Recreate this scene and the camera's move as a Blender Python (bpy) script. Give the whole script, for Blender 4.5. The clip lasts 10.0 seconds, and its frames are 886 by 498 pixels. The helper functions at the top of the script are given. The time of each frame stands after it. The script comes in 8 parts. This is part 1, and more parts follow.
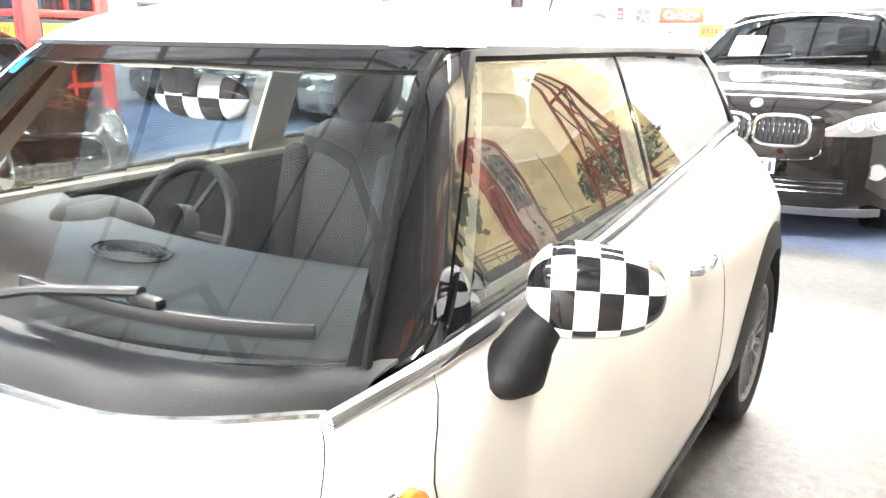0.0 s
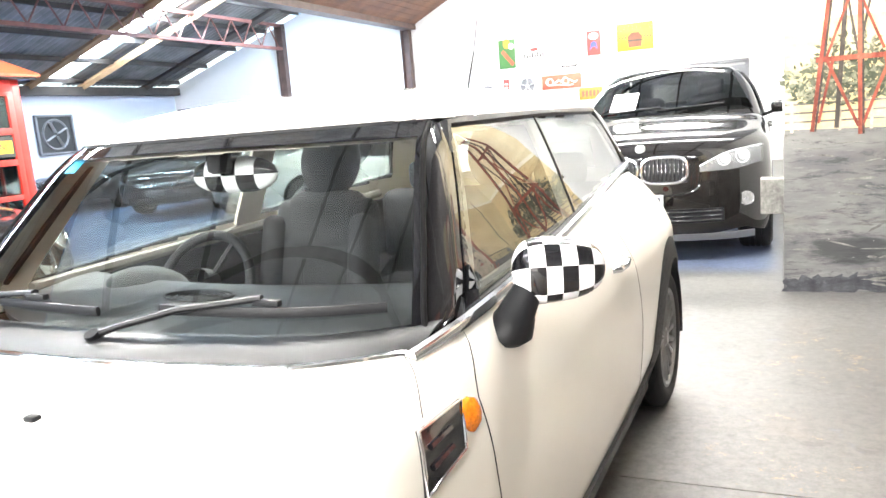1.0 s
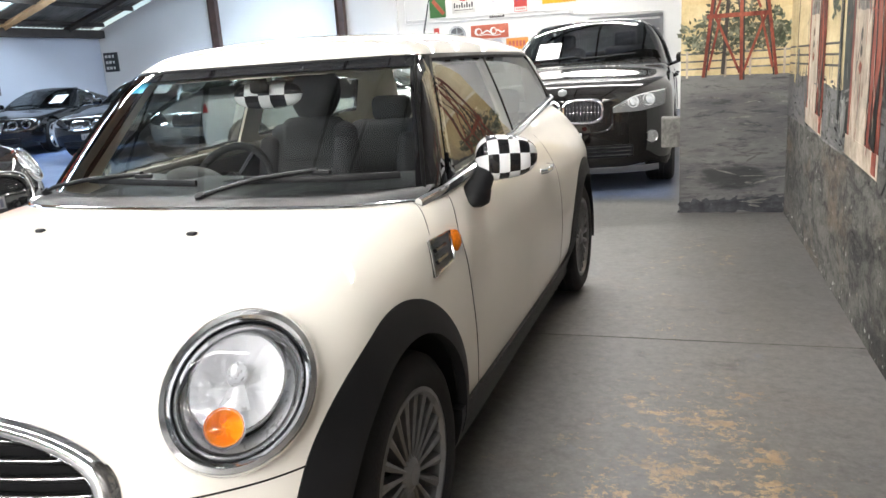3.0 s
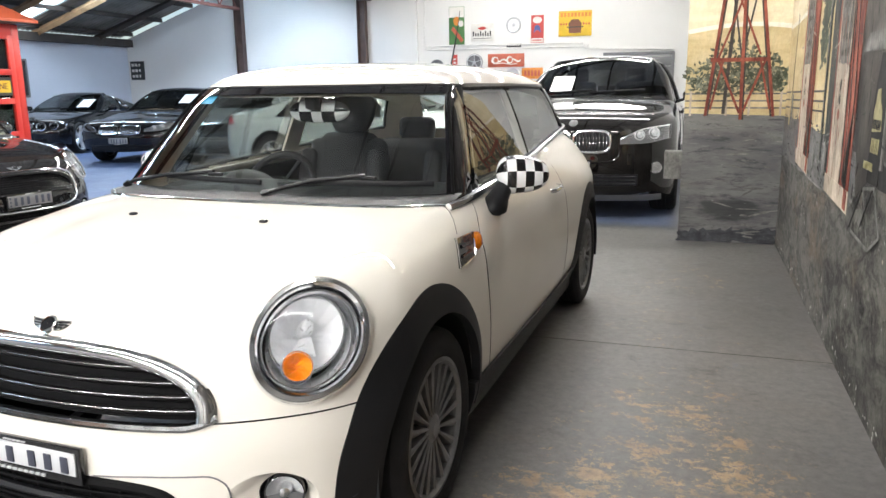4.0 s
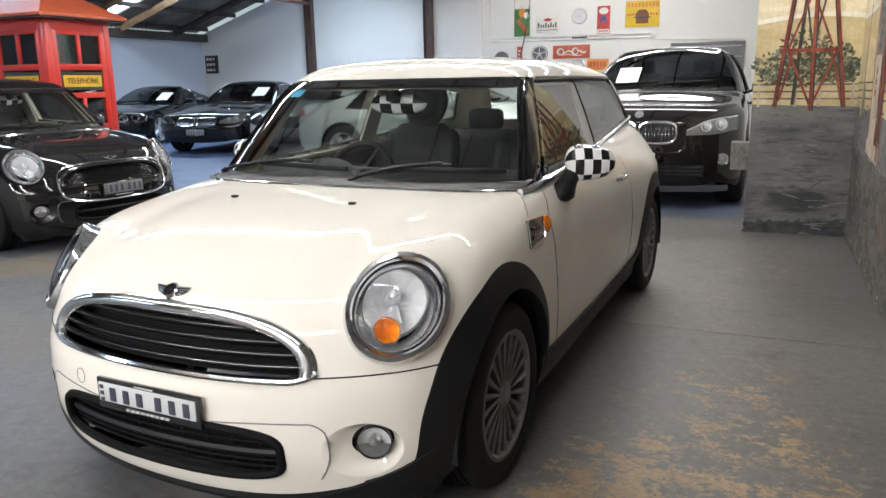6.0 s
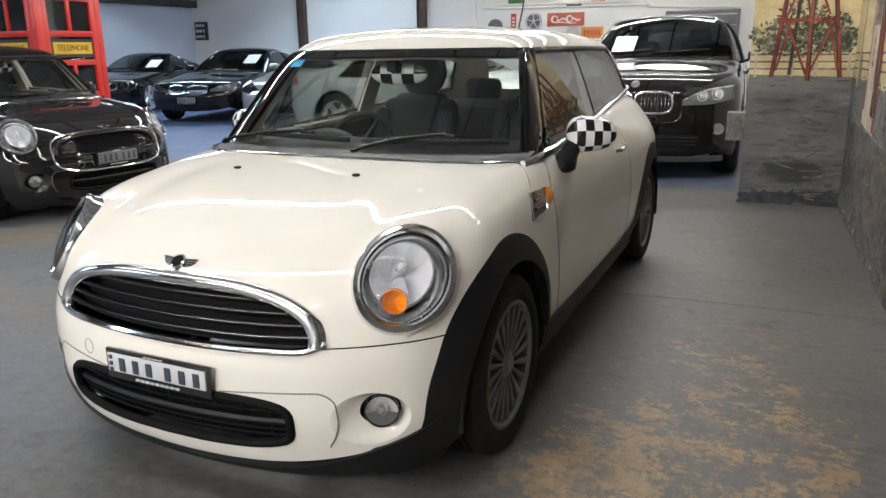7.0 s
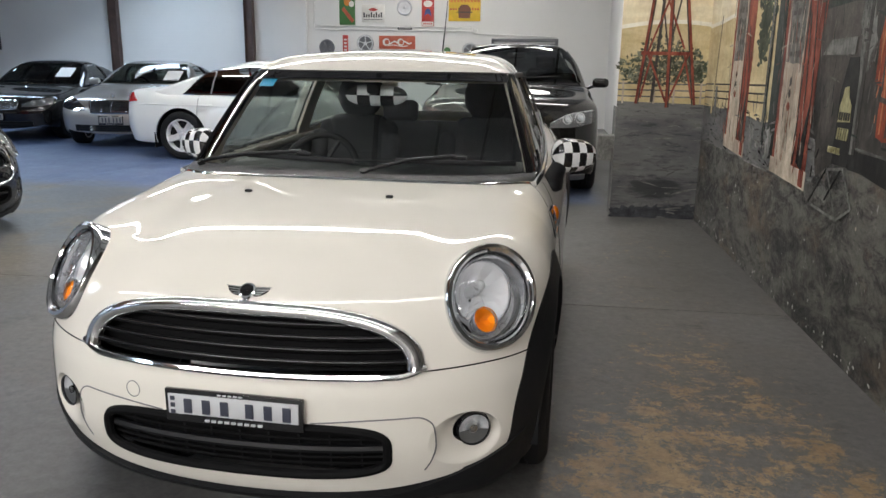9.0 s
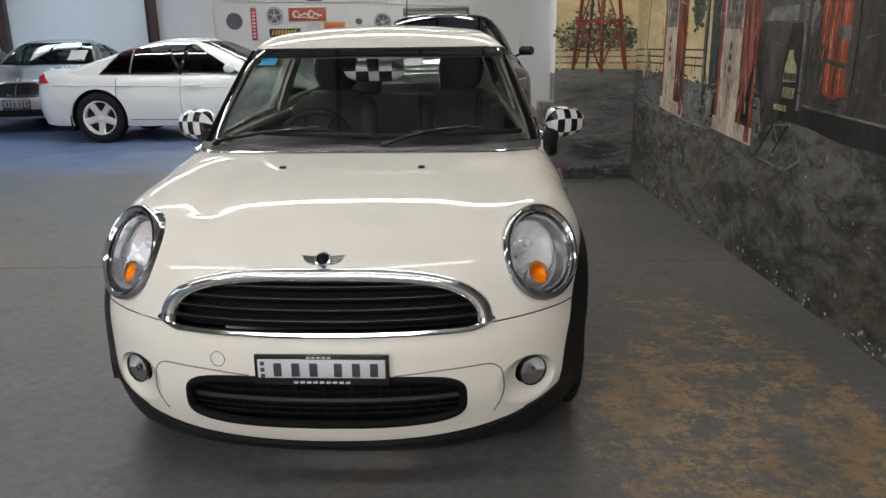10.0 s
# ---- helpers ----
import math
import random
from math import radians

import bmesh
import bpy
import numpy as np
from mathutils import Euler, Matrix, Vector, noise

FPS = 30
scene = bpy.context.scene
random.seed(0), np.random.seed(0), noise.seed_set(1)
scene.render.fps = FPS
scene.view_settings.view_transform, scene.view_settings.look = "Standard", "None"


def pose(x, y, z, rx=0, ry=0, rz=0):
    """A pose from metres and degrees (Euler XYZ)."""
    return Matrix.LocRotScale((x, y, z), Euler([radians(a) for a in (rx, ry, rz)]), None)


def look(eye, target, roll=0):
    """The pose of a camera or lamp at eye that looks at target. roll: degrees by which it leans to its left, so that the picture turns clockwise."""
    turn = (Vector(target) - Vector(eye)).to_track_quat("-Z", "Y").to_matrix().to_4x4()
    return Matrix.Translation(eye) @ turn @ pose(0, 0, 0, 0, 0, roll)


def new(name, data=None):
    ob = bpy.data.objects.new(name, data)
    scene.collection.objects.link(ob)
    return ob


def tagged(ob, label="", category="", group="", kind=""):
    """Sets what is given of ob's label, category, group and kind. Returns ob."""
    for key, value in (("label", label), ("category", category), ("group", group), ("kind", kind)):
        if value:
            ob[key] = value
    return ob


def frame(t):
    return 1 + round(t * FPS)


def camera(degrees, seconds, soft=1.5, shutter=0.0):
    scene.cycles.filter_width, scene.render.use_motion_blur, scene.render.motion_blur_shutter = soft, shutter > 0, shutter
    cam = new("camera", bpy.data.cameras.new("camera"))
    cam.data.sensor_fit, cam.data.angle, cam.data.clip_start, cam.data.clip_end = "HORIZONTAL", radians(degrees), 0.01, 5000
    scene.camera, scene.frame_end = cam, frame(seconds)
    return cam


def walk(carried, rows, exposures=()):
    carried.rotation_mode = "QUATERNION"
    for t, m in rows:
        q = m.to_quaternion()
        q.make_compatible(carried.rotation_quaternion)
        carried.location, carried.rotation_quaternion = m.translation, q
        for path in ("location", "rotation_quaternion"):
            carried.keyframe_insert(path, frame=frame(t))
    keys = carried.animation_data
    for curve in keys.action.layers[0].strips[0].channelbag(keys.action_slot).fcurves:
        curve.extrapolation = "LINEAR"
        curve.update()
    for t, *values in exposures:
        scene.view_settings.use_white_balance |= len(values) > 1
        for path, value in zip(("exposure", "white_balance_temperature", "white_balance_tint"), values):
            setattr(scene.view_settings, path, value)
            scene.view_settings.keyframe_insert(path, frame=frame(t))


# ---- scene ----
cam = camera(61.5, 10.0)
PATH = [
    (0, (1.218, -0.167, 1.293), (0.152, 1.439, 0.762), 0.8),
    (0.5, (1.296, -0.402, 1.3), (0.257, 1.249, 0.861), -0.9),
    (1, (1.312, -0.685, 1.282), (0.435, 1.08, 0.943), -4.6),
    (1.5, (1.315, -0.926, 1.263), (0.613, 0.879, 0.764), -0.8),
    (2, (1.395, -1.118, 1.247), (0.64, 0.666, 0.75), -1.7),
    (2.5, (1.461, -1.278, 1.249), (0.695, 0.504, 0.76), -3.9),
    (2.7, (1.469, -1.345, 1.246), (0.738, 0.453, 0.764), -4.4),
    (3.8, (1.523, -1.821, 1.269), (0.899, 0.023, 0.812), -2.0),
    (4, (1.557, -1.876, 1.267), (0.851, -0.052, 0.848), -0.8),
    (4.5, (1.627, -1.991, 1.261), (0.851, -0.206, 0.801), -2.4),
    (5, (1.633, -2.031, 1.295), (0.992, -0.17, 0.942), -2.3),
    (5.5, (1.616, -2.054, 1.283), (0.894, -0.223, 0.923), -2.1),
    (6, (1.595, -2.078, 1.273), (0.741, -0.323, 0.836), -1.1),
    (6.2, (1.591, -2.09, 1.263), (0.719, -0.361, 0.762), -0.1),
    (7.3, (1.527, -2.111, 1.291), (0.733, -0.352, 0.765), -1.3),
    (7.5, (1.484, -2.11, 1.287), (0.784, -0.319, 0.737), 0.7),
    (8, (1.296, -2.114, 1.297), (0.693, -0.276, 0.788), 1.1),
    (8.5, (1.04, -2.169, 1.297), (0.594, -0.288, 0.782), 0.9),
    (9, (0.859, -2.385, 1.299), (0.518, -0.471, 0.831), 0.8),
    (9.5, (0.703, -2.585, 1.33), (0.475, -0.682, 0.757), 1.5),
    (10, (0.444, -2.632, 1.323), (0.356, -0.709, 0.78), -0.7),
]
walk(cam, [(t, look(eye, target, roll)) for t, eye, target, roll in PATH],
     exposures=[(0, 2.72), (0.5, 2.56), (1.0, 2.34), (1.5, 1.93), (2.0, 1.52), (2.5, 1.11), (4.0, 0.66), (4.5, 0.50), (5.5, 0.32), (6.0, 0.18), (7.5, -0.02), (8.5, -0.25), (9.5, -0.45), (10.0, -0.6)])

# ---- world and light ----
TURN = 2.58  # the hall stands turned by this against the white car
HALL = pose(0, 0, 0, 0, 0, TURN)
world = bpy.data.worlds.new("world")
scene.world = world
world.use_nodes = True
wn = world.node_tree.nodes
sky = wn.new("ShaderNodeTexSky")
sky.sky_type, sky.sun_disc = "NISHITA", False
sky.sun_elevation, sky.sun_rotation = radians(50), radians(60)
world.node_tree.links.new(sky.outputs[0], wn["Background"].inputs[0])
wn["Background"].inputs[1].default_value = 0.1

sun_data = bpy.data.lights.new("sun", "SUN")
sun_data.energy, sun_data.angle, sun_data.color = 2.0, radians(0.6), (1, 0.95, 0.88)
sun = new("sun", sun_data)
sun.matrix_world = look((0, 0, 30), (8, -14, 0))


def area(name, m, sx, sy, power, colour=(1, 1, 1)):
    d = bpy.data.lights.new(name, "AREA")
    d.shape, d.size, d.size_y, d.energy, d.color = "RECTANGLE", sx, sy, power, colour
    ob = new(name, d)
    ob.matrix_world = HALL @ m
    return ob


# ---- materials ----
def mat(name, col, rough=0.5, metal=0.0, coat=0.0, var=0.12, scale=6.0, bump=0.0, bscale=80.0, spec=0.5, rvar=0.1, emit=0.0):
    m = bpy.data.materials.new(name)
    m.use_nodes = True
    nt = m.node_tree
    b = nt.nodes["Principled BSDF"]
    tc = nt.nodes.new("ShaderNodeTexCoord")
    n1 = nt.nodes.new("ShaderNodeTexNoise")
    n1.inputs["Scale"].default_value, n1.inputs["Detail"].default_value = scale, 6
    n2 = nt.nodes.new("ShaderNodeTexNoise")
    n2.inputs["Scale"].default_value, n2.inputs["Detail"].default_value = bscale, 4
    for n in (n1, n2):
        nt.links.new(tc.outputs["Object"], n.inputs["Vector"])
    ramp = nt.nodes.new("ShaderNodeValToRGB")
    ramp.color_ramp.elements[0].position, ramp.color_ramp.elements[1].position = 0.3, 0.7
    ramp.color_ramp.elements[0].color = (*[c * (1 - var) for c in col], 1)
    ramp.color_ramp.elements[1].color = (*[min(1, c * (1 + var * 0.6)) for c in col], 1)
    nt.links.new(n1.outputs["Fac"], ramp.inputs[0])
    nt.links.new(ramp.outputs[0], b.inputs["Base Color"])
    mr = nt.nodes.new("ShaderNodeMapRange")
    mr.inputs["To Min"].default_value = max(0.02, rough * (1 - rvar))
    mr.inputs["To Max"].default_value = min(1, rough * (1 + rvar))
    nt.links.new(n2.outputs["Fac"], mr.inputs["Value"])
    nt.links.new(mr.outputs[0], b.inputs["Roughness"])
    b.inputs["Metallic"].default_value, b.inputs["Coat Weight"].default_value = metal, coat
    b.inputs["Coat Roughness"].default_value, b.inputs["Specular IOR Level"].default_value = 0.03, spec
    if bump:
        bp = nt.nodes.new("ShaderNodeBump")
        bp.inputs["Strength"].default_value, bp.inputs["Distance"].default_value = bump, 0.01
        nt.links.new(n2.outputs["Fac"], bp.inputs["Height"])
        nt.links.new(bp.outputs[0], b.inputs["Normal"])
    if emit:
        b.inputs["Emission Color"].default_value, b.inputs["Emission Strength"].default_value = (*col, 1), emit
    return m


def glass(name, col, rough=0.0, ior=1.52):
    m = bpy.data.materials.new(name)
    m.use_nodes = True
    nt = m.node_tree
    nt.nodes.remove(nt.nodes["Principled BSDF"])
    tr, gl, mx, fr = [nt.nodes.new("ShaderNode" + k) for k in ("BsdfTransparent", "BsdfGlossy", "MixShader", "Fresnel")]
    tr.inputs[0].default_value, gl.inputs["Roughness"].default_value, fr.inputs[0].default_value = (*col, 1), rough, ior
    nt.links.new(fr.outputs[0], mx.inputs[0])
    nt.links.new(tr.outputs[0], mx.inputs[1])
    nt.links.new(gl.outputs[0], mx.inputs[2])
    nt.links.new(mx.outputs[0], nt.nodes["Material Output"].inputs[0])
    return m


CREAM = mat("cream_car_paint", (0.80, 0.765, 0.695), 0.5, 0, 1.0, 0.03, 3, 0, rvar=0.0, spec=0.05)
WHITE_CAR = mat("white_car_paint", (0.75, 0.78, 0.78), 0.3, 0, 1.0, 0.03, 3, 0, rvar=0.0, spec=0.05)
BLACK_CAR = mat("black_car_paint", (0.006, 0.006, 0.007), 0.6, 0, 1.0, 0.2, 3, 0, rvar=0.0, spec=0.05)
BROWN_CAR = mat("black_brown_car_paint", (0.0045, 0.0036, 0.0033), 0.6, 0, 1.0, 0.2, 3, 0, rvar=0.0, spec=0.05)
SILVER_CAR = mat("silver_car_paint", (0.42, 0.40, 0.37), 0.3, 0.6, 1.0, 0.05, 3, 0, rvar=0.0)
GLOSS_BLACK = mat("gloss_black", (0.010, 0.010, 0.012), 0.06, 0, 0.6, 0.2, 5)
PLASTIC = mat("black_plastic", (0.0105, 0.011, 0.0125), 0.48, 0, 0, 0.2, 9, 0.15, 500, spec=0.28)
TYRE = mat("tyre_rubber", (0.011, 0.011, 0.012), 0.66, 0, 0, 0.3, 14, 0.2, 200, spec=0.25)
CHROME = mat("chrome", (0.80, 0.81, 0.82), 0.09, 1, 0, 0.03, 4)
ALLOY = mat("silver_alloy", (0.62, 0.63, 0.64), 0.32, 0.6, 0, 0.08, 12)
COVER = mat("dusty_wheel_cover", (0.185, 0.187, 0.192), 0.40, 0.5, 0, 0.25, 18)
SEAT = mat("dark_seat_cloth", (0.036, 0.037, 0.041), 0.9, 0, 0, 0.2, 20, 0.4, 400)
DASH = mat("dashboard_plastic", (0.034, 0.035, 0.037), 0.55, 0, 0, 0.15, 10, 0.2, 500)
CAP = mat("grey_door_trim", (0.22, 0.21, 0.185), 0.6, 0, 0, 0.1, 8)
BEIGE = mat("beige_trim", (0.70, 0.655, 0.56), 0.7, 0, 0, 0.08, 8, 0.1, 300)
AMBER = mat("amber_lens", (0.86, 0.215, 0.002), 0.22, 0, 0.4, 0.3, 140, 0.5, 160)
RED_LENS = mat("red_lens", (0.5, 0.01, 0.012), 0.12, 0, 0.8, 0.1, 20)
REFLECTOR = mat("lamp_reflector", (0.90, 0.91, 0.93), 0.10, 0.9, 0.0, 0.06, 40, 0.12, 26)
FACET = mat("faceted_lamp_bowl", (0.93, 0.94, 0.96), 0.14, 0.35, 0.0, 0.05, 40)
AMBER_BOWL = mat("amber_lamp_bowl", (1.0, 0.88, 0.55), 0.30, 0.35, 0.0, 0.15, 60)
LAMP_SILK = mat("satin_lamp_trim", (0.74, 0.75, 0.77), 0.28, 0.35, 0.3, 0.06, 30)
LAMP_GREY = mat("lamp_housing_grey", (0.20, 0.205, 0.21), 0.3, 0.5, 0.4, 0.1, 30)
DARK_CHROME = mat("dark_chrome", (0.16, 0.16, 0.165), 0.18, 0.9, 0.3, 0.1, 10)
DEEP = mat("deep_black_plastic", (0.005, 0.005, 0.0055), 0.7, 0, 0, 0.2, 9, 0.1, 300, spec=0.12)
SLAT = mat("black_chrome", (0.14, 0.14, 0.143), 0.2, 0.9, 0.4, 0.1, 10)
CLEAR = glass("clear_lamp_lens", (0.96, 0.97, 0.98))
GLASS = glass("car_glass", (0.84, 0.89, 0.86), ior=1.75)
SIDE_GLASS = glass("side_car_glass", (0.34, 0.37, 0.35), ior=2.3)
AMBER_GLASS = glass("amber_lamp_glass", (1.0, 0.29, 0.008), ior=1.5)
REAR_GLASS = glass("rear_car_glass", (0.24, 0.27, 0.25), ior=2.3)
TINTED = glass("tinted_car_glass", (0.12, 0.13, 0.13), ior=1.5)
DARKGLASS = glass("grey_car_glass", (0.38, 0.42, 0.40), ior=1.7)
WHITE_PLASTIC = mat("white_gloss", (0.85, 0.86, 0.87), 0.15, 0, 0.6, 0.03, 10)
PAPER = mat("white_paper", (0.82, 0.82, 0.8), 0.8, 0, 0, 0.04, 20)
PLATE_INK = mat("plate_ink", (0.045, 0.050, 0.075), 0.5)
PLATE = mat("plate_white", (0.60, 0.61, 0.63), 0.35, 0, 0, 0.05, 20)
BLUE_TAG = mat("blue_sticker", (0.05, 0.42, 0.68), 0.4)
RED_PAINT = mat("red_paint", (0.56, 0.022, 0.013), 0.35, 0, 0.3, 0.1, 3)
ORANGE_ROOF = mat("orange_red_roof", (0.50, 0.10, 0.042), 0.5, 0, 0, 0.15, 4)
BROWN_STEEL = mat("brown_painted_steel", (0.085, 0.05, 0.04), 0.5, 0, 0, 0.3, 6, 0.1, 60)
RED_OXIDE = mat("red_oxide_steel", (0.22, 0.09, 0.07), 0.6, 0, 0, 0.25, 6, 0.1, 60)
TIMBER = mat("brown_timber", (0.17, 0.07, 0.032), 0.55, 0, 0, 0.35, 2.5, 0.2, 30)
RAFTER = mat("pale_timber", (0.34, 0.21, 0.11), 0.65, 0, 0, 0.3, 3, 0.2, 30)
IRON = mat("grey_roof_sheet", (0.24, 0.225, 0.20), 0.55, 0.2, 0, 0.55, 1.6, 0.1, 30)
DARK_TIMBER = mat("dark_timber", (0.05, 0.042, 0.036), 0.7, 0, 0, 0.3, 3)
GREY_METAL = mat("grey_painted_metal", (0.16, 0.16, 0.165), 0.45, 0.1, 0, 0.1, 3)
CONDUIT = mat("white_conduit", (0.7, 0.69, 0.66), 0.5)


# ---- mesh tools ----
def mesh_part(name, verts, faces, mats, parent=None, label="", smooth=True, idx=None, sharp=40):
    me = bpy.data.meshes.new(name)
    me.from_pydata([tuple(map(float, v)) for v in verts], [], [tuple(map(int, f)) for f in faces])
    for m in (mats if isinstance(mats, (list, tuple)) else [mats]):
        me.materials.append(m)
    if idx is not None:
        me.polygons.foreach_set("material_index", np.array(idx, np.int32))
    me.polygons.foreach_set("use_smooth", np.full(len(me.polygons), smooth))
    if smooth:
        me.set_sharp_from_angle(angle=radians(sharp))
    ob = new(name, me)
    ob.parent = parent
    if label:
        tagged(ob, label)
    return ob


def part(name, bm, material, parent=None, label="", smooth=True, sharp=40):
    bmesh.ops.recalc_face_normals(bm, faces=bm.faces)
    me = bpy.data.meshes.new(name)
    bm.to_mesh(me)
    bm.free()
    for m in (material if isinstance(material, (list, tuple)) else [material]):
        me.materials.append(m)
    me.polygons.foreach_set("use_smooth", np.full(len(me.polygons), smooth))
    if smooth:
        me.set_sharp_from_angle(angle=radians(sharp))
    ob = new(name, me)
    ob.parent = parent
    if label:
        tagged(ob, label)
    return ob


def thing(name, label, category, m=None, group="", kind=""):
    ob = new(name)
    ob.empty_display_size = 0.1
    if m is not None:
        ob.matrix_world = m
    return tagged(ob, label, category, group, kind)


def box(bm, c, s, bev=0.0, m=None, seg=2):
    r = bmesh.ops.create_cube(bm, size=1, matrix=(m or Matrix()) @ Matrix.Translation(c) @ Matrix.Diagonal((*s, 1)))
    if bev:
        es = list({e for v in r["verts"] for e in v.link_edges})
        bmesh.ops.bevel(bm, geom=es, offset=bev, segments=seg, affect="EDGES", profile=0.5)
    return bm


def boxes(*items, bev=0.0):
    bm = bmesh.new()
    for c, s in items:
        box(bm, c, s, bev)
    return bm


def cyl(bm, a, b, r, r2=None, n=16, caps=True):
    a, b = Vector(a), Vector(b)
    m = Matrix.Translation((a + b) / 2) @ (b - a).to_track_quat("Z", "Y").to_matrix().to_4x4()
    bmesh.ops.create_cone(bm, cap_ends=caps, segments=n, radius1=r, radius2=r if r2 is None else r2, depth=(b - a).length, matrix=m)
    return bm


def tube(bm, pts, r, n=8, closed=False, flat=1.0, up=(0, 0, 1)):
    """Sweep an oval (r wide, r * flat high along up) through the points."""
    pts = [Vector(p) for p in pts]
    k = len(pts)
    rings = []
    for i, p in enumerate(pts):
        a = pts[(i - 1) % k] if closed or i else p
        b = pts[(i + 1) % k] if closed or i < k - 1 else p
        d = (b - a).normalized()
        s = d.cross(Vector(up))
        s = s.normalized() if s.length > 1e-4 else d.orthogonal().normalized()
        u = s.cross(d).normalized()
        rings.append([bm.verts.new(p + s * r * math.cos(2 * math.pi * j / n) + u * r * flat * math.sin(2 * math.pi * j / n)) for j in range(n)])
    for i in range(k if closed else k - 1):
        A, B = rings[i], rings[(i + 1) % k]
        for j in range(n):
            bm.faces.new((A[j], A[(j + 1) % n], B[(j + 1) % n], B[j]))
    if not closed:
        bm.faces.new(rings[0]), bm.faces.new(rings[-1][::-1])
    return bm


def lathe(bm, prof, n=32, m=None, closed=False, arc=None):
    """Turn (radius, height) points round the x axis of m, wholly or over an arc in degrees from y."""
    m = m or Matrix()
    a0, a1 = (radians(v) for v in (arc or (0, 360)))
    cut = 0 if arc is None else 1
    rings = [[bm.verts.new(m @ Vector((h, r * math.cos(a0 + (a1 - a0) * j / n), r * math.sin(a0 + (a1 - a0) * j / n)))) for j in range(n + cut)] for r, h in prof]
    k = len(rings)
    for i in range(k if closed else k - 1):
        A, B = rings[i], rings[(i + 1) % k]
        for j in range(n):
            bm.faces.new((A[j], A[(j + 1) % (n + cut)], B[(j + 1) % (n + cut)], B[j]))
    return bm


def prism(bm, outline, h, m=None):
    """A flat plate: outline in x and z of m, thickness h along -y."""
    m = m or Matrix()
    A = [bm.verts.new(m @ Vector((x, 0, z))) for x, z in outline]
    B = [bm.verts.new(m @ Vector((x, -h, z))) for x, z in outline]
    bm.faces.new(A), bm.faces.new(B[::-1])
    for i in range(len(A)):
        j = (i + 1) % len(A)
        bm.faces.new((A[i], B[i], B[j], A[j]))
    return bm


def oval(cx, cz, rx, rz, n=24, p=2.0, a0=0.0, a1=360.0):
    out = []
    for i in range(n):
        a = radians(a0 + (a1 - a0) * i / n)
        c, s = math.cos(a), math.sin(a)
        out.append((cx + rx * math.copysign(abs(c) ** (2 / p), c), cz + rz * math.copysign(abs(s) ** (2 / p), s)))
    return out


# ---- car bodies: smooth shapes cut from profile curves ----
def curve(*pts):
    X, Y = np.array([p[0] for p in pts], float), np.array([p[1] for p in pts], float)
    D = np.diff(Y) / np.diff(X)
    M = np.concatenate([D[:1], np.where(D[:-1] * D[1:] > 0, 2 * D[:-1] * D[1:] / (D[:-1] + D[1:] + 1e-12), 0), D[-1:]])

    def f(x):
        x = np.clip(x, X[0], X[-1])
        i = np.clip(np.searchsorted(X, x) - 1, 0, len(X) - 2)
        h = X[i + 1] - X[i]
        t = (x - X[i]) / h
        return (2 * t**3 - 3 * t**2 + 1) * Y[i] + (t**3 - 2 * t**2 + t) * h * M[i] + (3 * t**2 - 2 * t**3) * Y[i + 1] + (t**3 - t**2) * h * M[i + 1]
    return f


def smax(a, b, k):
    return np.maximum(a, b) + np.maximum(k - np.abs(a - b), 0) ** 2 / (4 * k)


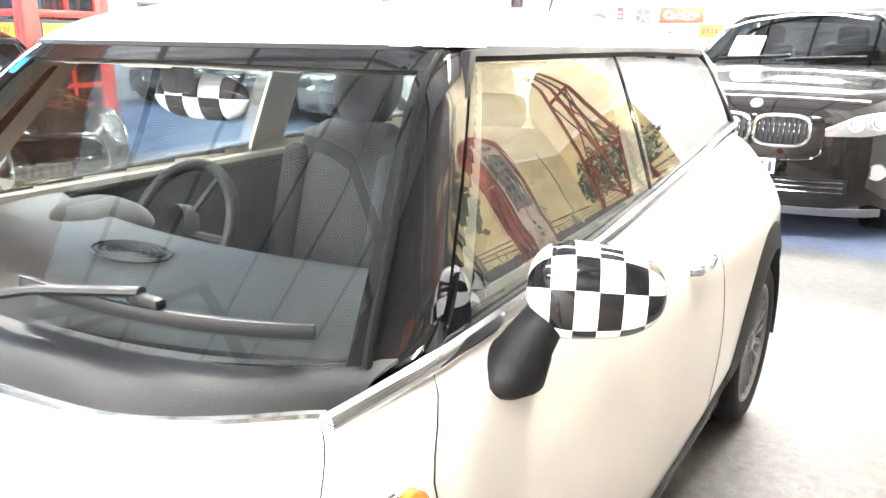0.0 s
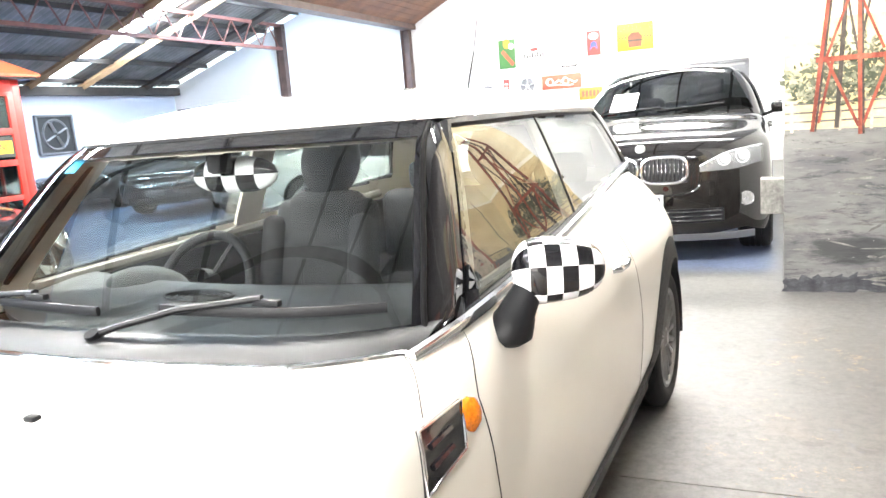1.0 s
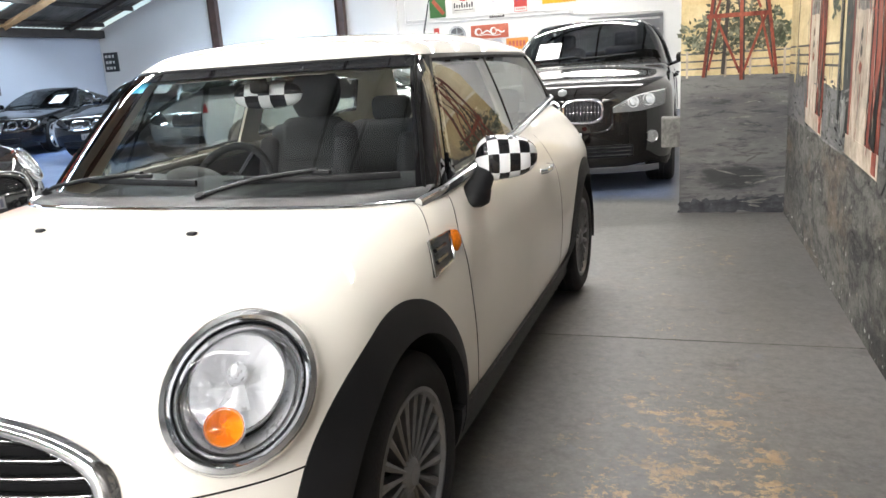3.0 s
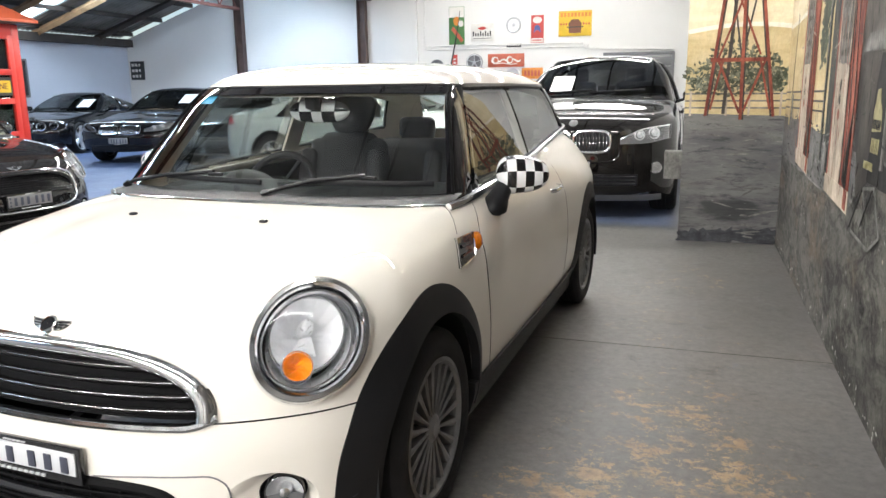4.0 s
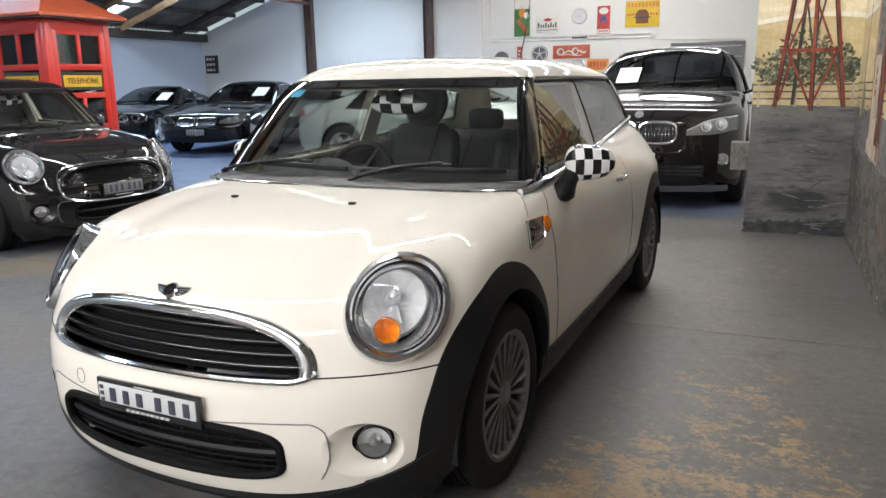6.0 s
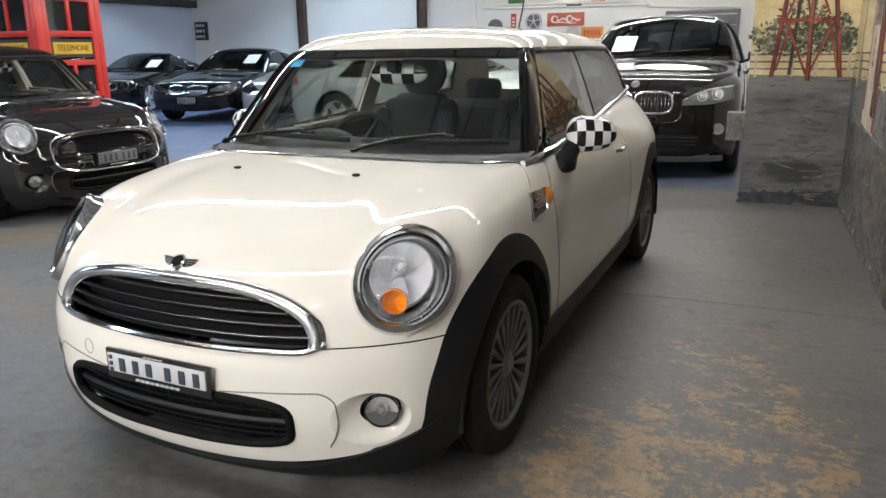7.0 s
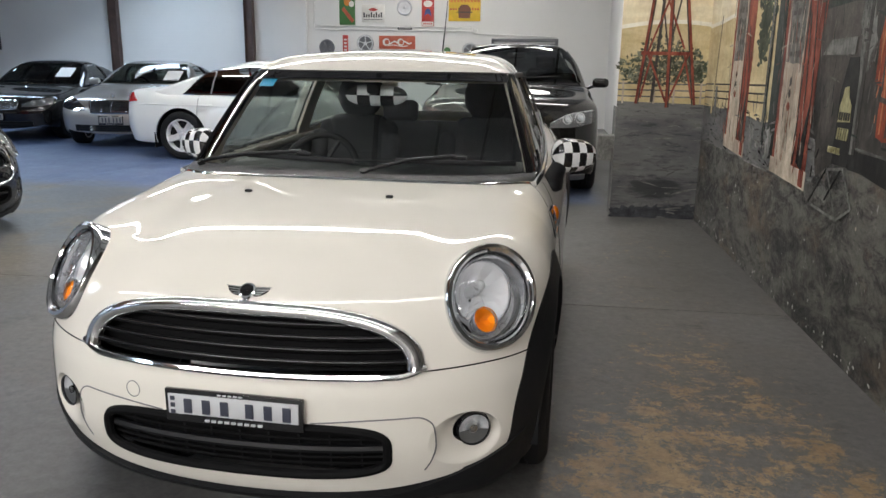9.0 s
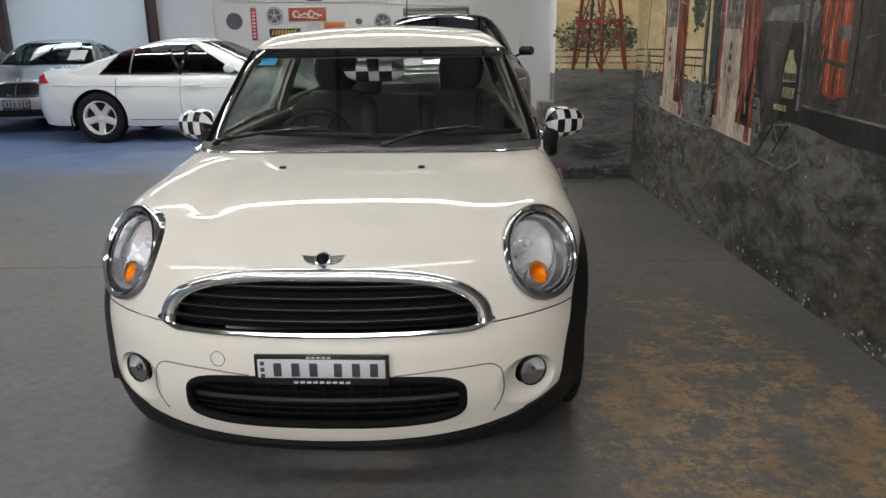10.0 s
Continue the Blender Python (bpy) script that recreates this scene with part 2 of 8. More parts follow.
class Shape:
    def __init__(self, W, T, F, R, B, kc=0.2, kr=0.15, kt=0.1, kb=0.08):
        self.W, self.T, self.F, self.R, self.B, self.k = W, T, F, R, B, (kc, kr, kt, kb)

    def f(self, p):
        x, y, z = np.abs(p[..., 0]), p[..., 1], p[..., 2]
        kc, kr, kt, kb = self.k
        a = smax(self.F(x, z) - y, x - self.W(y, z), kc)
        a = smax(a, y - self.R(x, z), kr)
        a = smax(a, z - self.T(x, y), kt(y) if callable(kt) else kt)
        return smax(a, self.B(y) - z, kb)

    def cast(self, C, P):
        C, P = np.asarray(C, float), np.asarray(P, float)
        lo, hi = np.zeros(C.shape[:-1]), np.ones(C.shape[:-1])
        for _ in range(24):
            mid = (lo + hi) / 2
            inside = self.f(C + (P - C) * mid[..., None]) < 0
            lo, hi = np.where(inside, mid, lo), np.where(inside, hi, mid)
        return C + (P - C) * lo[..., None]

    def side(self, y, z, s=1):
        y, z = np.broadcast_arrays(np.asarray(y, float), np.asarray(z, float))
        return self.cast(np.stack([0 * y, y, z], -1), np.stack([0 * y + 1.4 * s, y, z], -1))

    def front(self, x, z, y0=0.3):
        x, z = np.broadcast_arrays(np.asarray(x, float), np.asarray(z, float))
        return self.cast(np.stack([x, 0 * x + y0, z], -1), np.stack([x, 0 * x + y0 - 2.0, z], -1))

    def rear(self, x, z, y0=2.0):
        x, z = np.broadcast_arrays(np.asarray(x, float), np.asarray(z, float))
        return self.cast(np.stack([x, 0 * x + y0, z], -1), np.stack([x, 0 * x + y0 + 3.5, z], -1))

    def top(self, x, y, z0=0.6):
        x, y = np.broadcast_arrays(np.asarray(x, float), np.asarray(y, float))
        return self.cast(np.stack([x, y, 0 * x + z0], -1), np.stack([x, y, 0 * x + 2.2], -1))

    def normal(self, p, e=2e-3):
        p = np.asarray(p, float)
        g = np.stack([self.f(p + e * np.eye(3)[i]) - self.f(p - e * np.eye(3)[i]) for i in range(3)], -1)
        return g / (np.linalg.norm(g, axis=-1, keepdims=True) + 1e-9)

    def shell(self, lo, hi, core_lo, core_hi, step, drop=None, bottom=False):
        """Vertices and faces of the skin, cast from an inner core to an outer box; drop(p) marks faces to leave out."""
        V, Q = [], []
        lo, hi = np.array(lo), np.array(hi)
        for ax in range(3):
            for sgn in (0, 1):
                if ax == 2 and sgn == 0 and not bottom:
                    continue
                o = [i for i in range(3) if i != ax]
                n = [max(2, int((hi[i] - lo[i]) / step)) for i in o]
                A, B = np.meshgrid(np.linspace(lo[o[0]], hi[o[0]], n[0] + 1), np.linspace(lo[o[1]], hi[o[1]], n[1] + 1), indexing="ij")
                P = np.zeros(A.shape + (3,))
                P[..., o[0]], P[..., o[1]], P[..., ax] = A, B, (lo, hi)[sgn][ax]
                S = self.cast(np.clip(P, core_lo, core_hi), P)
                base = sum(len(v) for v in V)
                V.append(S.reshape(-1, 3))
                I = base + np.arange(A.size).reshape(A.shape)
                q = np.stack([I[:-1, :-1], I[1:, :-1], I[1:, 1:], I[:-1, 1:]], -1).reshape(-1, 4)
                if (sgn == 1) == (ax == 1):
                    q = q[:, ::-1]
                Q.append(q)
        V, Q = np.concatenate(V), np.concatenate(Q)
        key, first, inv = np.unique(np.round(V, 4), axis=0, return_index=True, return_inverse=True)
        V, Q = V[first], inv.reshape(-1)[Q]
        if drop is not None:
            Q = Q[~drop(V[Q].mean(1))]
        return V, Q


def snap_round(V, Q, cy, cz, r, xmin):
    """Draw the cut edge of a wheel arch onto its circle."""
    d = np.hypot(V[:, 1] - cy, V[:, 2] - cz)
    e = np.sort(np.concatenate([Q[:, [0, 1]], Q[:, [1, 2]], Q[:, [2, 3]], Q[:, [3, 0]]]), 1)
    u, c = np.unique(e, axis=0, return_counts=True)
    rim = np.zeros(len(V), bool)
    rim[u[c == 1].ravel()] = True
    m = rim & (np.abs(d - r) < 0.04) & (np.abs(V[:, 0]) > xmin)
    V[m, 1] = cy + (V[m, 1] - cy) * r / d[m]
    V[m, 2] = cz + (V[m, 2] - cz) * r / d[m]


def snap_fog(shape, V, Q):
    """Draw the cut edge of each fog lamp hole onto its oval."""
    e = np.sort(np.concatenate([Q[:, [0, 1]], Q[:, [1, 2]], Q[:, [2, 3]], Q[:, [3, 0]]]), 1)
    u, c = np.unique(e, axis=0, return_counts=True)
    rim = np.zeros(len(V), bool)
    rim[u[c == 1].ravel()] = True
    dx, dz = (np.abs(V[:, 0]) - 0.600) / 0.090, (V[:, 2] - 0.322) / 0.079
    d = np.hypot(dx, dz)
    m = rim & (np.abs(d - 1) < 0.32) & (V[:, 1] < -0.25) & (V[:, 2] > 0.22)
    x = np.sign(V[m, 0]) * (0.600 + 0.090 * dx[m] / d[m])
    V[m] = shape.front(x, 0.322 + 0.079 * dz[m] / d[m])


def tri_clean(Q):
    return [tuple(dict.fromkeys(q)) for q in Q.tolist() if len(set(q)) > 2]


def sheet(P, thick, name, material, parent, label="", nrm=None):
    """A grid of points as a plate of that thickness, set inward from the points."""
    n, m = P.shape[:2]
    if nrm is None:
        du, dv = np.gradient(P, axis=0), np.gradient(P, axis=1)
        nrm = np.cross(du, dv)
        nrm /= np.linalg.norm(nrm, axis=-1, keepdims=True) + 1e-12
    I = np.arange(n * m).reshape(n, m)
    q = np.stack([I[:-1, :-1], I[1:, :-1], I[1:, 1:], I[:-1, 1:]], -1).reshape(-1, 4)
    if thick == 0:
        return mesh_part(name, P.reshape(-1, 3), q.tolist(), material, parent, label)
    V = np.concatenate([P.reshape(-1, 3), (P - nrm * thick).reshape(-1, 3)])
    F = [*q.tolist(), *(q[:, ::-1] + n * m).tolist()]
    ring = [*I[:, 0], *I[-1, 1:], *I[-2::-1, -1], *I[0, -2:0:-1]]
    for a, b in zip(ring, ring[1:] + ring[:1]):
        F.append((b, a, a + n * m, b + n * m))
    return mesh_part(name, V, F, material, parent, label)


def lerp_grid(a, b, ns, nt):
    """Grid between two edge curves a(s) and b(s) in a plane."""
    s, t = np.meshgrid(np.linspace(0, 1, ns), np.linspace(0, 1, nt), indexing="ij")
    A, B = np.stack(a(s), -1), np.stack(b(s), -1)
    return A * (1 - t[..., None]) + B * t[..., None]


def window(shape, how, a, b, off, thick, name, material, parent, label="", ns=24, nt=14, s=1):
    """A panel on a shape between two edge curves: how is side (y, z), front (x, z), rear (x, z) or top (x, y)."""
    G = lerp_grid(a, b, ns, nt)
    P = {"side": lambda: shape.side(G[..., 0], G[..., 1], s), "front": lambda: shape.front(G[..., 0], G[..., 1], 1.6),
         "rear": lambda: shape.rear(G[..., 0], G[..., 1]), "top": lambda: shape.top(G[..., 0], G[..., 1])}[how]()
    N = shape.normal(P)
    return sheet(P + N * off, thick, name, material, parent, label, N)


def poly(*pts):
    """An edge curve through plane points, evenly in s."""
    fx = curve(*[(i / (len(pts) - 1), p[0]) for i, p in enumerate(pts)])
    fy = curve(*[(i / (len(pts) - 1), p[1]) for i, p in enumerate(pts)])
    return lambda s: (fx(s), fy(s))


# ---- wheels ----
def wheel_meshes(r, rim, width, style):
    """Meshes of tyre and rim about the x axis, outer side at +x."""
    w = width / 2
    bm = bmesh.new()
    sw = r - rim
    prof = [(rim, w * 0.86), (rim + sw * 0.25, w * 0.98), (rim + sw * 0.55, w), (r - 0.018, w * 0.88), (r - 0.004, w * 0.72), (r, w * 0.5)]
    for g in (0.32, 0, -0.32):
        prof += [(r, g * w + 0.006), (r - 0.008, g * w + 0.005), (r - 0.008, g * w - 0.005), (r, g * w - 0.006)]
    prof += [(r, -w * 0.5), (r - 0.004, -w * 0.72), (r - 0.018, -w * 0.88), (rim + sw * 0.5, -w), (rim, -w * 0.86)]
    lathe(bm, prof, 56, closed=False)
    tyre = bm
    bm = bmesh.new()
    lathe(bm, [(rim + 0.004, w * 0.86), (rim + 0.006, w * 0.9), (rim - 0.006, w * 0.92), (rim - 0.014, w * 0.8), (rim - 0.02, -w * 0.8), (rim, -w * 0.86)], 48)
    n, wid, dish = {"cover": (20, 0.017, 0.005), "five": (5, 0.05, 0.02), "twin": (10, 0.022, 0.02), "many": (9, 0.022, 0.015)}[style]
    for k in range(n):
        a = 2 * math.pi * k / n + (0.12 * (-1) ** k if style == "twin" else 0)
        rot = Matrix.Rotation(a, 4, "X")
        xo = w * (0.8 if style != "cover" else 0.84)
        wi = wid * (0.30 if style == "cover" else 1.05)
        sec = [(rim * 0.2, wi), (rim * 0.5, wid * (0.52 if style == "cover" else 0.85)), (rim * 0.97, wid * (1.0 if style == "cover" else 0.9))]
        rows = []
        for rr, hw in sec:
            xx = xo - dish * (1 - rr / rim) - 0.004
            rows.append([bm.verts.new(rot @ Vector(v)) for v in ((xx - 0.03, rr * 0.999, -hw * 1.1), (xx, rr, -hw * 0.75), (xx + 0.004, rr, 0), (xx, rr, hw * 0.75), (xx - 0.03, rr * 0.999, hw * 1.1))])
        for A, B in zip(rows, rows[1:]):
            for i in range(4):
                bm.faces.new((A[i], A[i + 1], B[i + 1], B[i]))
    hub = w * 0.8 - dish
    lathe(bm, [(0.001, hub + 0.014), (rim * 0.13, hub + 0.013), (rim * 0.17, hub + 0.006), (rim * 0.24, hub), (rim * 0.25, hub - 0.03)], 28)
    rimb = bm
    bm = bmesh.new()
    lathe(bm, [(0.001, w * 0.35), (rim * 0.72, w * 0.35), (rim * 0.72, w * 0.2), (rim * 0.96, w * 0.15), (rim * 0.96, -w * 0.7), (0.001, -w * 0.7)], 32)
    return tyre, rimb, bm


def wheels(car, r, rim, width, style, rim_mat, places):
    """Four wheels of one car: a dark disc with tyre and rim."""
    t, m, d = wheel_meshes(r, rim, width, style)
    first = part("wheel", d, PLASTIC, car)
    kids = [part("tyre", t, TYRE, first, sharp=30), part("rim", m, rim_mat, first, sharp=30)]
    for i, (x, y) in enumerate(places):
        if i == 0:
            w = first
        else:
            w = new("wheel", first.data)
            w.parent = car
            for k in kids:
                o = new(k.name.split(".")[0], k.data)
                o.parent = w
        w.matrix_basis = Matrix.Translation((x, y, r)) @ Matrix.Rotation(0 if x > 0 else math.pi, 4, "Z") @ Matrix.Rotation(0.3 * i, 4, "X")


# ---- surfaces of the hall ----
class Nodes:
    """Short hand for building a node tree."""
    def __init__(self, name):
        self.m = bpy.data.materials.new(name)
        self.m.use_nodes = True
        self.nt = self.m.node_tree
        self.b = self.nt.nodes["Principled BSDF"]
        self.co = self.nt.nodes.new("ShaderNodeTexCoord").outputs["Object"]

    def put(self, sock, v):
        if hasattr(v, "links"):
            self.nt.links.new(v, sock)
        else:
            sock.default_value = v

    def math(self, op, a, b=0.0, clamp=False):
        n = self.nt.nodes.new("ShaderNodeMath")
        n.operation, n.use_clamp = op, clamp
        self.put(n.inputs[0], a), self.put(n.inputs[1], b)
        return n.outputs[0]

    def noise(self, scale, detail=6, rough=0.6, vec=None, dist=0.0):
        n = self.nt.nodes.new("ShaderNodeTexNoise")
        n.inputs["Scale"].default_value, n.inputs["Detail"].default_value = scale, detail
        n.inputs["Roughness"].default_value, n.inputs["Distortion"].default_value = rough, dist
        self.put(n.inputs["Vector"], vec or self.co)
        return n.outputs["Fac"]

    def step(self, v, a, b, to0=0.0, to1=1.0):
        n = self.nt.nodes.new("ShaderNodeMapRange")
        n.interpolation_type = "SMOOTHSTEP"
        self.put(n.inputs["Value"], v)
        for k, w in (("From Min", a), ("From Max", b), ("To Min", to0), ("To Max", to1)):
            n.inputs[k].default_value = w
        return n.outputs[0]

    def mix(self, f, a, b):
        n = self.nt.nodes.new("ShaderNodeMix")
        n.data_type = "RGBA"
        self.put(n.inputs[0], f)
        self.put(n.inputs[6], (*a, 1) if isinstance(a, tuple) else a)
        self.put(n.inputs[7], (*b, 1) if isinstance(b, tuple) else b)
        return n.outputs[2]

    def xyz(self):
        n = self.nt.nodes.new("ShaderNodeSeparateXYZ")
        self.nt.links.new(self.co, n.inputs[0])
        return n.outputs

    def scaled(self, s):
        n = self.nt.nodes.new("ShaderNodeMapping")
        n.inputs["Scale"].default_value = s
        self.nt.links.new(self.co, n.inputs[0])
        return n.outputs[0]

    def done(self, col, rough, bump=None, strength=0.2, dist=0.01, spec=0.5):
        self.put(self.b.inputs["Base Color"], col)
        self.put(self.b.inputs["Roughness"], rough)
        self.b.inputs["Specular IOR Level"].default_value = spec
        if bump is not None:
            n = self.nt.nodes.new("ShaderNodeBump")
            n.inputs["Strength"].default_value, n.inputs["Distance"].default_value = strength, dist
            self.put(n.inputs["Height"], bump)
            self.nt.links.new(n.outputs[0], self.b.inputs["Normal"])
        return self.m


def floor_material():
    g = Nodes("worn_painted_concrete")
    x, y, z = g.xyz()
    big, mid, fine = g.noise(0.55, 5), g.noise(2.2, 8, 0.7), g.noise(9.0, 10, 0.75)
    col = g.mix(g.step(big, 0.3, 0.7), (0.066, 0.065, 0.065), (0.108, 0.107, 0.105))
    # base turns lighter and warmer past x 0.3
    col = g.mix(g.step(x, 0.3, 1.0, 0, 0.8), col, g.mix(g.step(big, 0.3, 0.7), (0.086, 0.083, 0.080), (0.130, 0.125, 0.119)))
    col = g.mix(g.step(mid, 0.45, 0.75, 0, 0.45), col, (0.088, 0.083, 0.078))
    # rust-brown bloom, dark drips and pale scuffs
    col = g.mix(g.step(g.noise(1.3, 6, 0.65, dist=0.6), 0.52, 0.72, 0, 0.35), col, (0.118, 0.088, 0.064))
    col = g.mix(g.step(g.noise(4.5, 8, 0.7, dist=0.5), 0.56, 0.70, 0, 0.6), col, (0.042, 0.041, 0.041))
    col = g.mix(g.step(g.noise(1.7, 9, 0.72, dist=0.3), 0.56, 0.68, 0, 0.35), col, (0.165, 0.163, 0.165))
    # old blue paint in the far bay
    away = g.step(x, -1.3, -4.2)
    deep = g.step(y, 4.6, 7.2)
    keep = g.math("MULTIPLY", away, g.math("ADD", g.math("MULTIPLY", deep, 0.80), 0.16))
    worn = g.step(g.math("SUBTRACT", g.math("ADD", keep, 0.15), g.noise(1.5, 12, 0.75)), -0.06, 0.10)
    blue = g.mix(g.step(mid, 0.35, 0.7), (0.075, 0.115, 0.25), (0.16, 0.22, 0.35))
    pale = g.mix(g.step(g.noise(0.9, 6), 0.44, 0.62), (0.125, 0.145, 0.17), (0.20, 0.168, 0.12))
    col = g.mix(g.math("MULTIPLY", away, 0.75), col, pale)
    col = g.mix(g.math("MULTIPLY", worn, away), col, blue)
    # blue lane across the back of the near bay
    lane = g.math("MULTIPLY", g.step(y, 4.95, 5.35), g.step(x, 1.45, 1.2))
    lane = g.math("MULTIPLY", lane, g.step(g.noise(3.2, 10, 0.7), 0.30, 0.48, 0.15, 0.6))
    col = g.mix(lane, col, blue)
    # flecks of blue that survive elsewhere
    col = g.mix(g.step(g.noise(2.1, 10, 0.75), 0.60, 0.70, 0, 0.35), col, (0.085, 0.115, 0.19))
    # ochre where the top coat has flaked off
    path = g.math("MULTIPLY", g.step(x, 0.65, 1.1), g.step(x, 2.05, 1.75))
    path = g.math("MULTIPLY", path, g.math("MULTIPLY", g.step(y, -3.2, -1.6), g.step(y, 1.3, -0.2)))
    few = g.math("MULTIPLY", g.math("MULTIPLY", g.step(x, 0.9, 1.3), g.step(x, 2.0, 1.7)), g.step(y, 4.6, 2.5))
    path = g.math("ADD", path, g.math("MULTIPLY", few, 0.38), True)
    flake = g.noise(7.0, 15, 0.80, g.scaled((1.0, 1.25, 1)), 0.1)
    chip = g.noise(34.0, 8, 0.85)
    zone = g.noise(1.5, 4, 0.5)
    f = g.math("ADD", g.math("MULTIPLY", flake, 0.60), g.math("MULTIPLY", chip, 0.40))
    f = g.math("ADD", f, g.math("MULTIPLY", zone, 0.22))
    f = g.math("ADD", f, g.math("MULTIPLY", path, 0.10))
    edge = g.step(f, 0.706, 0.717)
    edge = g.math("MULTIPLY", edge, g.math("MINIMUM", g.math("MULTIPLY", path, 2.2), 1.0))
    edge = g.math("MULTIPLY", edge, g.step(g.noise(7.0, 6, 0.7), 0.30, 0.55, 0.35, 1.0))
    ochre = g.mix(g.step(mid, 0.35, 0.65), (0.200, 0.132, 0.068), (0.300, 0.215, 0.118))
    col = g.mix(edge, col, ochre)
    grime = g.step(g.noise(22.0, 14, 0.85), 0.30, 0.70, 0.62, 1.32)
    sc = g.nt.nodes.new("ShaderNodeVectorMath")
    sc.operation = "SCALE"
    g.put(sc.inputs[0], col), g.put(sc.inputs[3], grime)
    col = sc.outputs[0]
    rough = g.math("ADD", g.step(big, 0.3, 0.7, 0.34, 0.50), g.math("MULTIPLY", fine, 0.14))
    h = g.math("SUBTRACT", g.math("MULTIPLY", fine, 0.35), g.math("MULTIPLY", edge, 0.5))
    return g.done(col, rough, h, 0.16, 0.006)


def wall_material(name, tint, course=True):
    g = Nodes(name)
    n1, n2 = g.noise(0.5, 5), g.noise(5.0, 8, 0.7)
    col = g.mix(g.step(n1, 0.3, 0.7), tuple(c * 0.94 for c in tint), tint)
    col = g.mix(g.step(n2, 0.6, 0.8, 0, 0.35), col, tuple(c * 0.8 for c in tint))
    h = g.math("MULTIPLY", n2, 0.4)
    if course:
        b = g.nt.nodes.new("ShaderNodeTexBrick")
        b.inputs["Scale"].default_value, b.inputs["Mortar Size"].default_value = 1.0, 0.006
        b.inputs["Brick Width"].default_value, b.inputs["Row Height"].default_value = 0.23, 0.086
        b.inputs["Mortar Smooth"].default_value = 0.6
        n = g.nt.nodes.new("ShaderNodeCombineXYZ")
        x, y, z = g.xyz()
        g.put(n.inputs[0], g.math("ADD", x, y)), g.put(n.inputs[1], z)
        g.put(b.inputs["Vector"], n.outputs[0])
        h = g.math("SUBTRACT", h, b.outputs["Fac"])
    return g.done(col, 0.62, h, 0.25, 0.006)


def mural_dark_material():
    """Thick, rough black-brown brushwork, chipped to the white plaster."""
    g = Nodes("painted_dark_ground")
    st = g.scaled((1.0, 1.0, 1.8))
    n1, n2, n3 = g.noise(2.6, 13, 0.78, st, 0.6), g.noise(9.0, 12, 0.8, st, 0.4), g.noise(34, 6, 0.75)
    col = g.mix(g.step(n1, 0.40, 0.60), (0.028, 0.028, 0.027), (0.135, 0.130, 0.116))
    col = g.mix(g.step(n2, 0.50, 0.64, 0, 0.55), col, (0.185, 0.178, 0.160))
    col = g.mix(g.step(g.noise(4.2, 12, 0.82, g.scaled((1, 1, 2.4)), 0.8), 0.51, 0.61, 0, 0.8), col, (0.018, 0.018, 0.017))
    col = g.mix(g.step(g.noise(1.4, 8, 0.66, st), 0.50, 0.64, 0, 0.65), col, (0.160, 0.118, 0.084))
    # pale sweeps of the brush
    col = g.mix(g.step(g.noise(2.4, 14, 0.8, g.scaled((1, 1, 2.2)), 1.2), 0.58, 0.68, 0, 0.5), col, (0.28, 0.262, 0.222))
    # chips and runs
    col = g.mix(g.step(g.noise(13.0, 5, 0.65, g.scaled((1, 1, 0.35))), 0.685, 0.71, 0, 0.8), col, (0.40, 0.40, 0.38))
    col = g.mix(g.step(g.noise(24.0, 4, 0.6), 0.70, 0.725, 0, 0.9), col, (0.50, 0.50, 0.48))
    h = g.math("ADD", n2, g.math("MULTIPLY", n3, 0.5))
    return g.done(col, g.step(n3, 0.3, 0.7, 0.5, 0.7), h, 0.45, 0.012, 0.25)


def mural_yard_material():
    """Grey brushed yard, streaked level with darker strokes."""
    g = Nodes("painted_grey_yard")
    st, fl = g.scaled((1.0, 1.0, 2.6)), g.scaled((1.0, 1.0, 5.5))
    n1, n2, n3 = g.noise(1.6, 8, 0.62, st, 0.3), g.noise(7.0, 10, 0.72, fl, 0.4), g.noise(40, 6, 0.7)
    col = g.mix(g.step(n1, 0.32, 0.68), (0.088, 0.088, 0.092), (0.165, 0.163, 0.158))
    col = g.mix(g.step(n2, 0.52, 0.70, 0, 0.55), col, (0.205, 0.202, 0.195))
    col = g.mix(g.step(g.noise(4.0, 11, 0.78, fl, 0.6), 0.50, 0.62, 0, 0.8), col, (0.040, 0.041, 0.044))
    col = g.mix(g.step(g.noise(1.8, 5, 0.6, st), 0.54, 0.70, 0, 0.35), col, (0.150, 0.132, 0.112))
    x, y, z = g.xyz()
    dx, dz = g.math("DIVIDE", g.math("SUBTRACT", x, 1.77), 0.33), g.math("DIVIDE", g.math("SUBTRACT", z, 0.28), 0.13)
    far = g.math("ADD", g.math("MULTIPLY", dx, dx), g.math("MULTIPLY", dz, dz))
    blot = g.math("SUBTRACT", g.math("MULTIPLY", g.noise(5.0, 10, 0.75, fl, 0.5), 2.2), far)
    col = g.mix(g.step(blot, 0.25, 0.95, 0, 0.85), col, (0.034, 0.035, 0.037))
    col = g.mix(g.step(g.noise(26.0, 4, 0.6, st), 0.71, 0.73, 0, 0.6), col, (0.42, 0.42, 0.40))
    return g.done(col, 0.62, g.math("ADD", n2, g.math("MULTIPLY", n3, 0.5)), 0.3, 0.008, 0.25)


